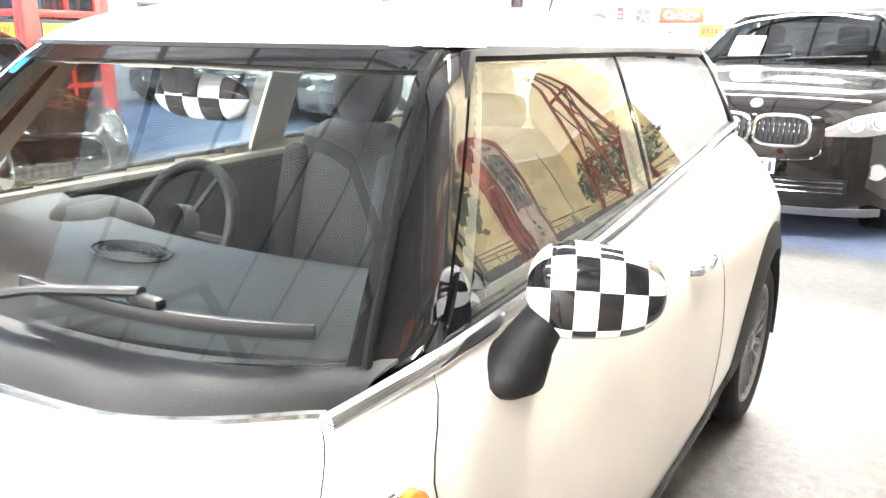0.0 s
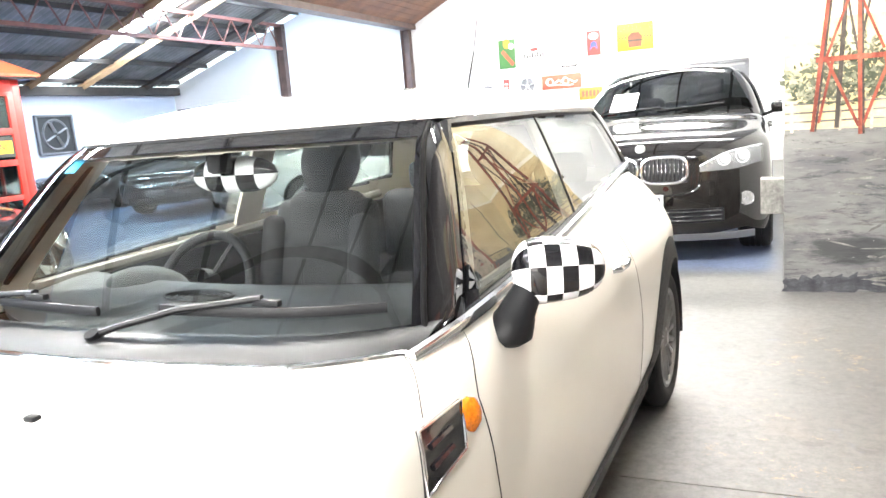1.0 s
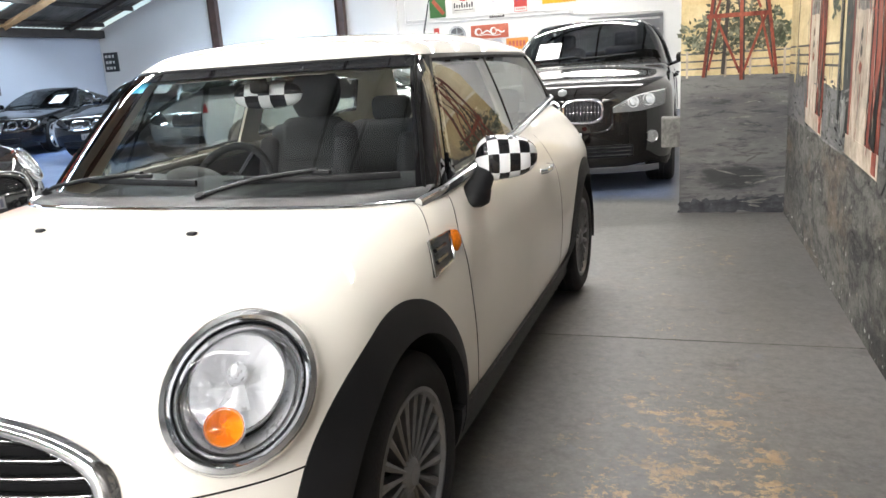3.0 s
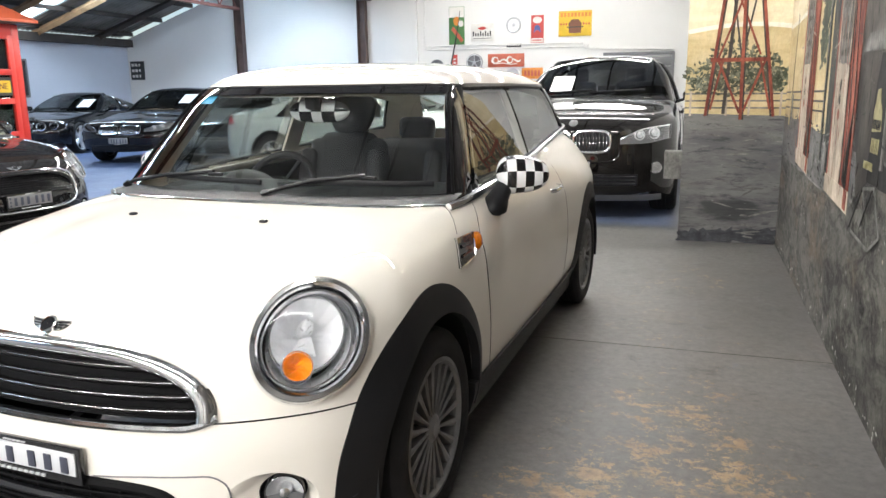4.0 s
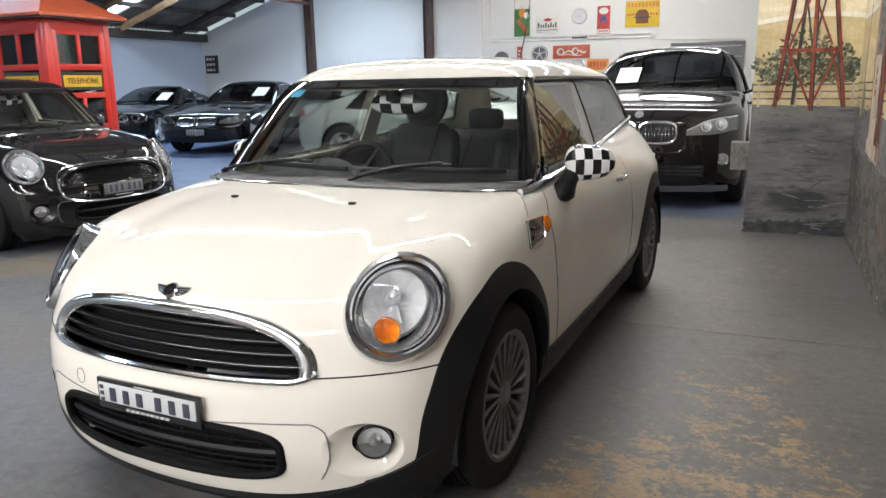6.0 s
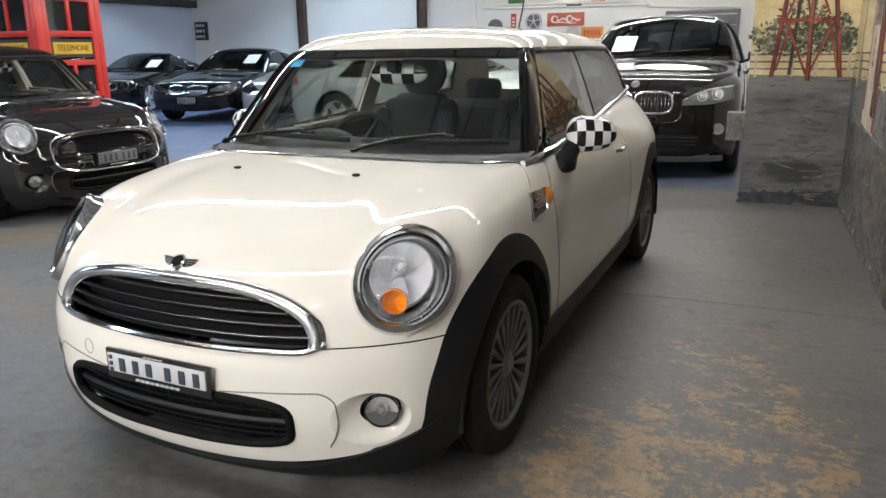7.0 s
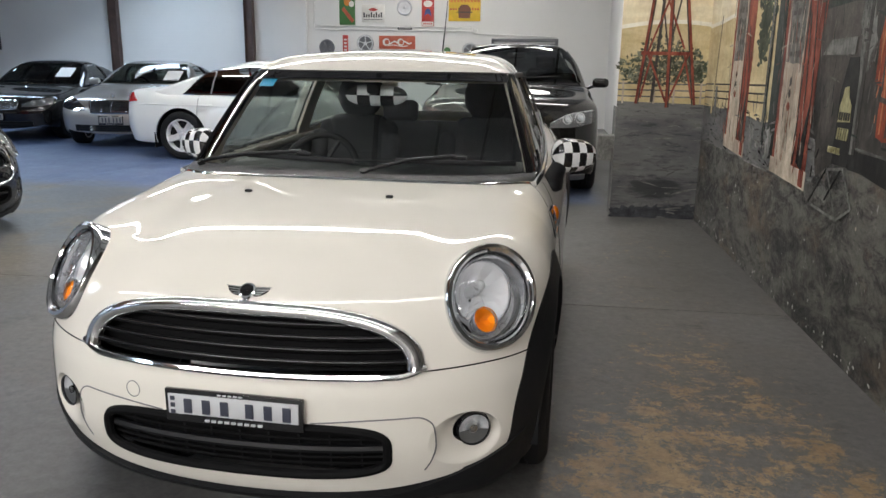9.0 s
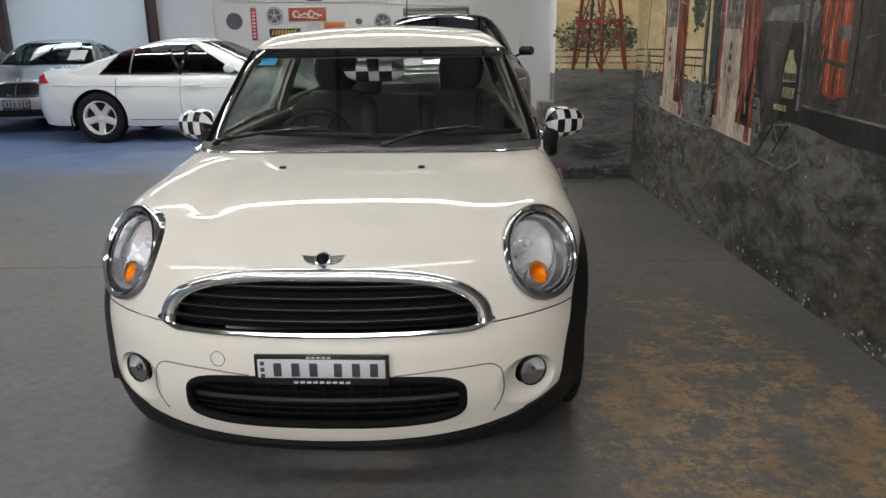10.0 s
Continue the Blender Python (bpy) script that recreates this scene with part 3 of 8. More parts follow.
def brush_material(name, a, b, scale=3.0, stretch=(1, 1, 1), rough=0.5, c=None, smudge=0.6):
    """Flat mural paint in two mixed shades."""
    g = Nodes(name)
    st = g.scaled(stretch)
    n1, n2 = g.noise(scale, 7, 0.65, st, 0.4), g.noise(scale * 6, 6, 0.7, st)
    col = g.mix(g.step(n1, 0.32, 0.68), a, b)
    col = g.mix(g.step(g.noise(2.2, 9, 0.75, g.scaled((1, 1, 0.6)), 0.6), 0.50, 0.68, 0, smudge), col, tuple(0.35 * v for v in a))
    if c:
        col = g.mix(g.step(n2, 0.56, 0.7, 0, 0.7), col, c)
    sc = g.nt.nodes.new("ShaderNodeVectorMath")
    sc.operation = "SCALE"
    fine = min(1.0, 0.12 + 1.6 * smudge)
    grain = g.math("MULTIPLY", g.step(g.noise(30.0, 12, 0.85, g.scaled((1, 1, 0.55))), 0.30, 0.70, 1 - 0.40 * fine, 1 + 0.30 * fine), g.step(g.noise(5.0, 12, 0.8, g.scaled((1, 1, 0.4)), 0.5), 0.36, 0.60, 1.0 - 0.7 * smudge, 1.10))
    g.put(sc.inputs[0], col), g.put(sc.inputs[3], grain)
    return g.done(sc.outputs[0], rough + 0.15, n2, 0.15, 0.004, 0.2)


FLOOR = floor_material()
WALL = wall_material("white_painted_brick_wall", (0.80, 0.785, 0.75))
# side wall brick dimmed and blued to stand for weak daylight
DAYLIGHT_TINTED_WALL = wall_material("brick_wall_tinted_for_daylight", (0.56, 0.60, 0.68))
PLAIN_WALL = wall_material("off_white_wall", (0.74, 0.73, 0.70), False)
MURAL_DARK = mural_dark_material()
MURAL_YARD = mural_yard_material()
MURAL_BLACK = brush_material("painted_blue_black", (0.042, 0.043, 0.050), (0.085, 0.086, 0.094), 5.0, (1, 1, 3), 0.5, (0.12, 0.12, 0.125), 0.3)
MURAL_SKY = brush_material("painted_straw_sky", (0.64, 0.55, 0.37), (0.80, 0.73, 0.56), 1.3, (1, 1, 5), 0.5, None, 0.08)
MURAL_FIELD = brush_material("painted_ochre_field", (0.46, 0.36, 0.19), (0.60, 0.50, 0.30), 2.5, (1, 1, 3), 0.5, None, 0.12)
MURAL_BUSH = brush_material("painted_olive_leaf", (0.045, 0.055, 0.035), (0.12, 0.13, 0.09), 9.0, rough=0.5)
MURAL_BUSH_PALE = brush_material("painted_pale_leaf", (0.16, 0.17, 0.12), (0.27, 0.27, 0.20), 9.0, rough=0.5)
MURAL_RED = brush_material("painted_red", (0.20, 0.045, 0.032), (0.36, 0.105, 0.065), 8.0, (1, 1, 0.4), 0.45, (0.15, 0.04, 0.032))
MURAL_ORANGE = brush_material("painted_orange_red", (0.24, 0.040, 0.020), (0.42, 0.095, 0.045), 9.0, (1, 1, 0.35), 0.45, (0.16, 0.035, 0.022))
MURAL_CREAM = brush_material("painted_cream", (0.36, 0.30, 0.235), (0.50, 0.43, 0.35), 5.0, (1, 1, 0.4), 0.5, (0.36, 0.28, 0.21), 0.35)
MURAL_GREY = brush_material("painted_grey", (0.11, 0.11, 0.105), (0.24, 0.24, 0.225), 5.0, (1, 1, 0.4), 0.5)
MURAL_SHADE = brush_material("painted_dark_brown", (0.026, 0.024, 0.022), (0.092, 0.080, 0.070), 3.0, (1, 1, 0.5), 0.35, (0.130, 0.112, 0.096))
MURAL_PEACH = brush_material("painted_light_orange", (0.46, 0.15, 0.07), (0.60, 0.24, 0.12), 8.0, (1, 1, 0.4), 0.5)
MURAL_INK = brush_material("painted_black", (0.012, 0.012, 0.012), (0.030, 0.029, 0.028), 5.0, (1, 1, 0.6), 0.5)
MURAL_GREEN = brush_material("painted_dark_green", (0.026, 0.033, 0.030), (0.055, 0.066, 0.058), 5.0, (1, 1, 0.4), 0.5)
MURAL_PALE = brush_material("painted_off_white", (0.70, 0.66, 0.56), (0.80, 0.77, 0.68), 2.0, (1, 1, 4), 0.5, None, 0.1)
MURAL_FOOT = brush_material("painted_stone_grey", (0.13, 0.128, 0.12), (0.22, 0.215, 0.20), 4.0, (1, 1, 2.5), 0.55)
MURAL_YELLOW = brush_material("painted_pale_yellow", (0.32, 0.29, 0.14), (0.46, 0.42, 0.24), 8.0, rough=0.5)

# ---- the hall: x across, y deep, z up ----
LEFT, RIGHT, BACK, FRONT = -13.53, 2.139, 15.5, -15.0
RIDGE, VALLEY = (-8.86, 4.26), (-6.35, 3.43)


def hall(ob, label="", category="", kind="structure"):
    ob.matrix_world = HALL
    return tagged(ob, label, category, "", kind)


def wall_plate(name, outline, axis, at, thick, material, label, parent=None):
    """A wall with an outline in (along, z), its face at `at`, its thickness away from the room."""
    bm = bmesh.new()
    A, B = [], []
    for s, z in outline:
        A.append(bm.verts.new((s, at, z) if axis == "y" else (at, s, z)))
        B.append(bm.verts.new((s, at + thick, z) if axis == "y" else (at + thick, s, z)))
    bm.faces.new(A), bm.faces.new(B[::-1])
    for i in range(len(A)):
        j = (i + 1) % len(A)
        bm.faces.new((A[i], B[i], B[j], A[j]))
    ob = part(name, bm, material, parent, smooth=False)
    return hall(ob, label, "wall")


wall_plate("wall_north_left", [(LEFT, 0), (VALLEY[0], 0), (VALLEY[0], VALLEY[1]), RIDGE, (LEFT, 2.72)], "y", BACK, 0.25, WALL, "white painted brick gable wall of the far bay")
wall_plate("wall_north_right", [(VALLEY[0], 0), (2.4, 0), (2.4, 3.45), (-2.0, 5.55), (VALLEY[0], VALLEY[1])], "y", BACK + 0.002, 0.25, PLAIN_WALL, "off-white painted back wall hung with tin signs")
wall_plate("wall_west", [(FRONT, 0), (BACK, 0), (BACK, 2.72), (FRONT, 2.72)], "x", LEFT, -0.25, DAYLIGHT_TINTED_WALL, "low white side wall, dim blue daylight put into its colour")
wall_plate("wall_east", [(FRONT, 0), (4.65, 0), (4.65, 3.5), (FRONT, 3.5)], "x", RIGHT, 0.25, MURAL_DARK, "side wall with a painted petrol station mural")
wall_plate("wall_east_rear", [(4.65, 0), (BACK, 0), (BACK, 3.5), (4.65, 3.5)], "x", RIGHT, 0.25, PLAIN_WALL, "off-white side wall behind the wall stub")
# unseen end wall, assumed, white so it throws light on the car's nose
wall_plate("wall_south", [(LEFT, 0), (2.4, 0), (2.4, 3.45), (-2.0, 5.55), VALLEY, RIDGE, (LEFT, 2.72)], "y", FRONT, -0.25, PLAIN_WALL, "plain unseen closing wall of the hall, off-white to bounce light")

# floor slabs with a saw-cut between them
floor = thing("floor", "worn grey concrete floor with flaked paint", "floor", HALL, kind="structure")
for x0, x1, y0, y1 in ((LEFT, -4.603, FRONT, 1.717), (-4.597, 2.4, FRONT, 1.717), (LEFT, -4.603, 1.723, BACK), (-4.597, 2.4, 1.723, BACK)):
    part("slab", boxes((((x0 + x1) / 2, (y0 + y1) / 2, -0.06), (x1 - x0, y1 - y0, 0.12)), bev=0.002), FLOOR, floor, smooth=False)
JOINT = mat("joint_filler", (0.05, 0.048, 0.045), 0.8)
part("joint", boxes(((-5.5, 1.72, -0.05), (16, 0.03, 0.08)), ((-4.6, 0.2, -0.05), (0.03, 30, 0.08))), JOINT, floor, smooth=False)


def pitch(u):
    """Height of the left bay's roof at u."""
    return 2.72 + 0.33 * (u - LEFT)


# left bay roof: corrugated sheets with strips of daylight between
LIGHTS = ((11.5, 12.05), (5.2, 5.9), (-1.2, -0.5), (-7.6, -6.9))
bm = bmesh.new()
cuts = [FRONT] + [c for ab in sorted(LIGHTS) for c in ab] + [BACK]
for k in range(0, len(cuts), 2):
    a, b = cuts[k], cuts[k + 1]
    for (u0, z0), (u1, z1) in (((LEFT - 0.2, pitch(LEFT - 0.2)), RIDGE), (RIDGE, (VALLEY[0] + 0.1, VALLEY[1] - 0.03))):
        row = []
        n = int((b - a) / 0.036)
        for i in range(n + 1):
            v = a + (b - a) * i / n
            d = 0.02 * math.sin(v * 2 * math.pi / 0.145)
            row.append((bm.verts.new((u0, v, z0 + d + 0.13)), bm.verts.new((u1, v, z1 + d + 0.13))))
        for p, q in zip(row, row[1:]):
            bm.faces.new((p[0], q[0], q[1], p[1]))
hall(part("ceiling_left", bm, IRON, smooth=True), "grey corrugated iron roof underside", "ceiling")

# purlins and rafters
for u in (-13.3, -12.3, -11.3, -10.3, -9.3, -8.0, -7.0):
    z = pitch(u) if u < RIDGE[0] else RIDGE[1] - 0.33 * (u - RIDGE[0])
    hall(part("purlin", boxes(((u, (FRONT + BACK) / 2, z + 0.055), (0.06, BACK - FRONT, 0.10))), DARK_TIMBER, smooth=False), "dark timber purlin under the roof sheets", "purlin")
for i, v in enumerate((-14.0, -11.0, -8.5, -3.6, 0.6, 4.4, 8.0, 10.95, 12.35, 14.3)):
    bm = bmesh.new()
    tube(bm, [(LEFT, v, pitch(LEFT) - 0.06), (RIDGE[0], v, RIDGE[1] - 0.06)], 0.05, 4, flat=1.7)
    hall(part("rafter", bm, RAFTER if v in (10.95, 12.35) else DARK_TIMBER, smooth=False), "sawn timber rafter along the roof slope", "rafter")
hall(part("eaves_beam", boxes(((LEFT + 0.12, (FRONT + BACK) / 2, 2.62), (0.2, BACK - FRONT, 0.2))), DARK_TIMBER, smooth=False), "dark timber beam along the eaves", "beam")
hall(part("valley_beam", boxes(((VALLEY[0] + 0.06, (FRONT + BACK) / 2, 3.46), (0.3, BACK - FRONT, 0.12))), BROWN_STEEL, smooth=False), "brown beam under the roof valley", "beam")

# right bay: boarded timber ceiling
bm = bmesh.new()
A, B, n = Vector((VALLEY[0] + 0.15, 0, 3.5)), Vector((-4.9, 0, 4.14)), 9
d = (B - A) / n
up = Vector((-d.z, 0, d.x)).normalized()
for i in range(n):
    p, q = A + d * i + d * 0.03, A + d * (i + 1) - d * 0.03
    vs = [bm.verts.new((w.x, v, w.z)) for v in (FRONT, BACK) for w in (p, q, q + up * 0.03, p + up * 0.03)]
    for f in ((0, 1, 2, 3), (7, 6, 5, 4), (0, 4, 5, 1), (1, 5, 6, 2), (2, 6, 7, 3), (3, 7, 4, 0)):
        bm.faces.new([vs[j] for j in f])
hall(part("ceiling_right", bm, TIMBER, smooth=False), "brown boarded timber lining along the roof valley", "ceiling")
PALE_SHEET = mat("pale_roof_sheet", (0.56, 0.58, 0.60), 0.45, 0.0, 0, 0.3, 1.2, 0.1, 30)
bm = bmesh.new()
for (u0, z0), (u1, z1) in (((-4.95, 4.14), (-2.0, 5.58)), ((-2.0, 5.58), (RIGHT + 0.1, 3.48))):
    row = []
    for i in range(841):
        v = FRONT + (BACK - FRONT) * i / 840
        d = 0.02 * math.sin(v * 2 * math.pi / 0.145)
        row.append((bm.verts.new((u0, v, z0 + d + 0.06)), bm.verts.new((u1, v, z1 + d + 0.06))))
    for p, q in zip(row, row[1:]):
        bm.faces.new((p[0], q[0], q[1], p[1]))
hall(part("ceiling_middle", bm, PALE_SHEET), "pale corrugated roof sheets of the near bay", "ceiling")
for i in range(19):
    v = FRONT + 0.8 + i * 1.55
    bm = bmesh.new()
    tube(bm, [(-4.95, v, 4.09), (-2.0, v, 5.52)], 0.05, 4, flat=1.8)
    tube(bm, [(-2.0, v, 5.52), (RIGHT, v, 3.5)], 0.05, 4, flat=1.8)
    hall(part("rafter", bm, DARK_TIMBER, smooth=False), "dark timber rafter pair of the near bay", "rafter")
for u, z in ((-4.2, 4.45), (-3.1, 4.99), (-0.9, 4.99), (0.2, 4.45), (1.3, 3.9)):
    hall(part("purlin", boxes(((u, (FRONT + BACK) / 2, z), (0.05, BACK - FRONT, 0.07))), DARK_TIMBER, smooth=False), "dark timber purlin under the roof sheets", "purlin")
# flat decks added out of view to keep sky and sun out
bm = boxes(((-10.0, 0.25, 4.62), (8.0, 31, 0.04)))
box(bm, (-2.0, 0.25, 5.75), (9.4, 31, 0.04))
hall(part("closing_deck", bm, IRON, smooth=False), "unseen flat deck above the ceilings that shuts out the sky", "roof")

# steel posts and the lattice girder
for u, top, label in ((-9.82, 3.95, "red-brown steel post carrying the lattice girder"), (-6.36, 3.44, "dark brown steel post under the roof valley")):
    bm = bmesh.new()
    for dx in (-0.1, 0.1):
        box(bm, (u + dx, BACK - 0.1, top / 2), (0.014, 0.16, top))
    box(bm, (u, BACK - 0.1, top / 2), (0.19, 0.012, top))
    box(bm, (u, BACK - 0.1, 0.01), (0.34, 0.19, 0.02))
    ob = part("steel_post", bm, BROWN_STEEL, smooth=False)
    hall(ob, label, "post")
girder = thing("lattice_girder", "red-brown steel lattice girder under the roof", "girder", HALL, kind="structure")
for z, nm in ((3.36, "bottom_chord"), (3.92, "top_chord")):
    part(nm, boxes(((-9.82, (FRONT + BACK) / 2, z), (0.09, BACK - FRONT - 0.2, 0.07))), RED_OXIDE, girder, smooth=False)
for i in range(43):
    v = 15.3 - i * 0.7
    bm = bmesh.new()
    cyl(bm, (-9.82, v, 3.38), (-9.82, v - 0.35, 3.9), 0.018, n=6)
    cyl(bm, (-9.82, v - 0.35, 3.9), (-9.82, v - 0.7, 3.38), 0.018, n=6)
    part("brace", bm, RED_OXIDE, girder)

# pilaster and painted stub wall
wall_plate("pilaster", [(-5.75, 0), (-4.95, 0), (-4.95, 3.6), (-5.75, 3.6)], "y", BACK - 0.09, 0.09, PLAIN_WALL, "shallow white brick pilaster")
hall(part("stub_wall_base", boxes((((1.385 + RIGHT) / 2, 4.65, 0.5), (RIGHT - 1.385, 0.3, 1.0))), MURAL_FOOT, smooth=False), "grey painted base of the wall stub", "wall")
hall(part("stub_wall", boxes((((1.385 + RIGHT) / 2, 4.65, 2.25), (RIGHT - 1.385, 0.3, 2.5))), PLAIN_WALL, smooth=False), "wall stub across the bay, its face painted with the mural", "wall")

hall(part("stub_wall_block", boxes(((1.317, 4.62, 0.625), (0.142, 0.16, 0.23)), bev=0.006), MURAL_FOOT, smooth=False), "grey painted block beside the stub wall", "trim")

# ---- lamps: rows of tube lights under the right bay, daylight in the roof strips, partly added ----
TUBE = mat("lit_tube", (1.0, 0.98, 0.94), 0.5, emit=30.0, var=0)
ROOF_LIGHT = mat("daylit_roof_sheet", (0.80, 0.90, 1.0), 0.5, emit=5.0, var=0.02)
HOUSING = mat("white_enamel", (0.8, 0.8, 0.78), 0.4)
# rows below -2 and at 13.6 are unseen additions lighting nose and back wall
for v in (-10.4, -6.0, -1.6, 2.7, 6.6, 10.4, 13.6):
    for k in range(5):
        u = -4.45 + k * 1.42 if v < 8 else -4.1 + k * 1.35
        hang = 3.52 if v < 8 else 4.12
        lamp = thing("tube_light", "lit fluorescent tube light hanging under the ceiling; the end rows are added", "light", HALL @ pose(u, v, hang), "rows of tube lights")
        bm = bmesh.new()
        cyl(bm, (-0.6, 0, 0), (0.6, 0, 0), 0.019, n=10)
        part("tube", bm, TUBE, lamp, "glowing white tube")
        part("housing", boxes(((0, 0, 0.06), (1.3, 0.07, 0.05)), ((-0.63, 0, 0.02), (0.03, 0.05, 0.06)), ((0.63, 0, 0.02), (0.03, 0.05, 0.06)), bev=0.006), HOUSING, lamp)
        for dx in (-0.5, 0.5):
            bm = bmesh.new()
            cyl(bm, (dx, 0, 0.08), (dx, 0, (4.2 + (u + dx + 4.95) * 0.488 if u + dx < -2 else 5.62 - (u + dx + 2) * 0.507) - hang + 0.02), 0.004, n=5)
            part("hanger", bm, GREY_METAL, lamp)
    area("row_light", pose(-1.60 if v < 8 else -1.4, v, 3.49 if v < 8 else 4.09), 6.9 if v < 8 else 6.4, 0.12, 84 if v > 10 else 170 if v > 0 else 55 if v > -2 else 520 if v > -7 else 700, (1.0, 0.975, 0.935) if v > -2 else (1.0, 0.965, 0.94))
slope = math.degrees(math.atan(0.33))
# unseen strip and lamp on the hidden slope, added to brighten the gable
area("roof_daylight", pose(-7.6, 13.4, 3.86, 0, slope, 0), 2.2, 0.6, 80, (0.55, 0.75, 1.0))
bm = bmesh.new()
tube(bm, [(RIDGE[0], 13.4, RIDGE[1] + 0.10), (VALLEY[0], 13.4, VALLEY[1] + 0.10)], 0.33, 4, flat=0.02)
hall(part("roof_light", bm, ROOF_LIGHT, smooth=False), "bright translucent roof light sheet; the one by the gable is added", "roof light")
for a, b in LIGHTS:
    area("roof_daylight", pose(-10.4, (a + b) / 2, pitch(-10.4) + 0.15, 0, -slope, 0), 2.8, b - a - 0.02, 150 if a > 10 else 130, (0.58, 0.77, 1.0))
    bm = bmesh.new()
    tube(bm, [(LEFT - 0.1, (a + b) / 2, pitch(LEFT - 0.1) + 0.21), (RIDGE[0], (a + b) / 2, RIDGE[1] + 0.21)], (b - a) / 2 + 0.05, 4, flat=0.02)
    hall(part("roof_light", bm, ROOF_LIGHT, smooth=False), "bright translucent roof light sheet; the one by the gable is added", "roof light")


# ---- small car with round headlamps ----
def frame_at(p, n, up=(0, 0, 1)):
    """A pose at p whose x axis is n, z axis upward as far as may be."""
    n = Vector(n).normalized()
    y = Vector(up).cross(n).normalized()
    z = n.cross(y)
    m = Matrix((n, y, z)).transposed().to_4x4()
    m.translation = Vector(p)
    return m


def seat(car, x, y, name="seat"):
    """A front seat: cushion, back and headrest."""
    bm = bmesh.new()
    box(bm, (x, y, 0.46), (0.5, 0.5, 0.16), 0.06, seg=3)
    cushion = part(name, bm, SEAT, car, "dark cloth seat")
    bm = bmesh.new()
    m = Matrix.Translation((x, y + 0.27, 0.5)) @ Matrix.Rotation(radians(-16), 4, "X")
    box(bm, (0, 0, 0.24), (0.45, 0.12, 0.60), 0.055, m, 4)
    box(bm, (0, 0.0, 0.44), (0.34, 0.13, 0.26), 0.062, m, 4)
    for s in (-1, 1):
        box(bm, (s * 0.2, -0.04, 0.24), (0.09, 0.14, 0.46), 0.04, m, 3)
    part("backrest", bm, SEAT, cushion)
    bm = bmesh.new()
    lathe(bm, [(0.001, -0.055), (0.07, -0.054), (0.11, -0.04), (0.128, -0.01), (0.128, 0.02), (0.11, 0.042), (0.07, 0.052), (0.001, 0.053)], 28, m @ Matrix.Translation((0, -0.005, 0.685)) @ Matrix.Rotation(math.pi / 2, 4, "Z") @ Matrix.Diagonal((1, 1, 1.1, 1)))
    for s in (-0.06, 0.06):
        cyl(bm, m @ Vector((s, 0, 0.55)), m @ Vector((s, 0, 0.66)), 0.007, n=8)
    part("headrest", bm, SEAT, cushion)


def checker_head(car, c, s, flip=0, plain=False):
    """Door mirror: a rounded shell in black and white checks on a black stalk."""
    nu = 32
    half = (0.0, 0.11, 0.22, 0.333, 0.44, 0.55, 0.667, 0.78, 0.87, 0.935, 0.975, 1.0)
    xs = [-v for v in half[:0:-1]] + list(half)
    nv = len(xs) - 1
    V, F, I = [], [], []
    for j in range(nv + 1):
        for i in range(nu):
            a = 2 * math.pi * i / nu
            sx = xs[j]
            w = max(1e-4, 1 - abs(sx) ** 3.2) ** 0.46
            q = lambda v, p: math.copysign(abs(v) ** p, v)
            V.append((c[0] + s * 0.107 * sx, c[1] + 0.068 * w * q(math.cos(a), 0.85) * (0.75 if math.cos(a) > 0 else 1.0), c[2] + 0.076 * w * q(math.sin(a), 0.85) * (1 - 0.16 * sx)))
    for j in range(nv):
        for i in range(nu):
            F.append((j * nu + i, j * nu + (i + 1) % nu, (j + 1) * nu + (i + 1) % nu, (j + 1) * nu + i))
            I.append(((i + 1) // 4 + int((xs[j] + xs[j + 1]) * 1.5 + 3) + flip) % 2)
    turn = Matrix.Translation(c) @ Matrix.Rotation(radians(27 * s), 4, "Z") @ Matrix.Diagonal((0.92, 0.92, 0.90, 1)) @ Matrix.Translation(-Vector(c))
    V = [turn @ Vector(v) for v in V]
    head = mesh_part("door_mirror", V, F, [GLOSS_BLACK if plain else WHITE_PLASTIC, GLOSS_BLACK], car, "black mirror cap" if plain else "black and white checked mirror cap", idx=I)
    bm = bmesh.new()
    rings = []
    for p, rx, ry, rz in (((0.752, 0.700, 0.828), 0.036, 0.050, -0.012), ((0.760, 0.704, 0.840), 0.046, 0.060, -0.014), ((0.769, 0.716, 0.872), 0.041, 0.051, -0.012),
                          ((0.770, 0.717, 0.875), 0.038, 0.047, -0.012), ((0.788, 0.748, 0.922), 0.031, 0.035, -0.008), ((0.80, 0.768, 0.95), 0.026, 0.028, -0.004)):
        rings.append([bm.verts.new((s * (p[0] + rx * math.cos(a)), p[1] + ry * math.sin(a), p[2] + rz * math.cos(a))) for a in [2 * math.pi * i / 24 for i in range(24)]])
    for A, B in zip(rings, rings[1:]):
        for i in range(24):
            bm.faces.new((A[i], A[(i + 1) % 24], B[(i + 1) % 24], B[i]))
    bm.faces.new(rings[0][::-1]), bm.faces.new(rings[-1])
    part("stalk", bm, PLASTIC, head, sharp=70)
    bm = bmesh.new()
    lathe(bm, [(0.001, 0.0), (0.06, 0.0), (0.064, -0.008)], 24, turn @ Matrix.Translation((c[0], c[1] + 0.047, c[2])) @ Matrix.Rotation(math.pi / 2, 4, "Z") @ Matrix.Diagonal((1, 1.5, 1, 1)))
    part("mirror_glass", bm, CHROME, head)


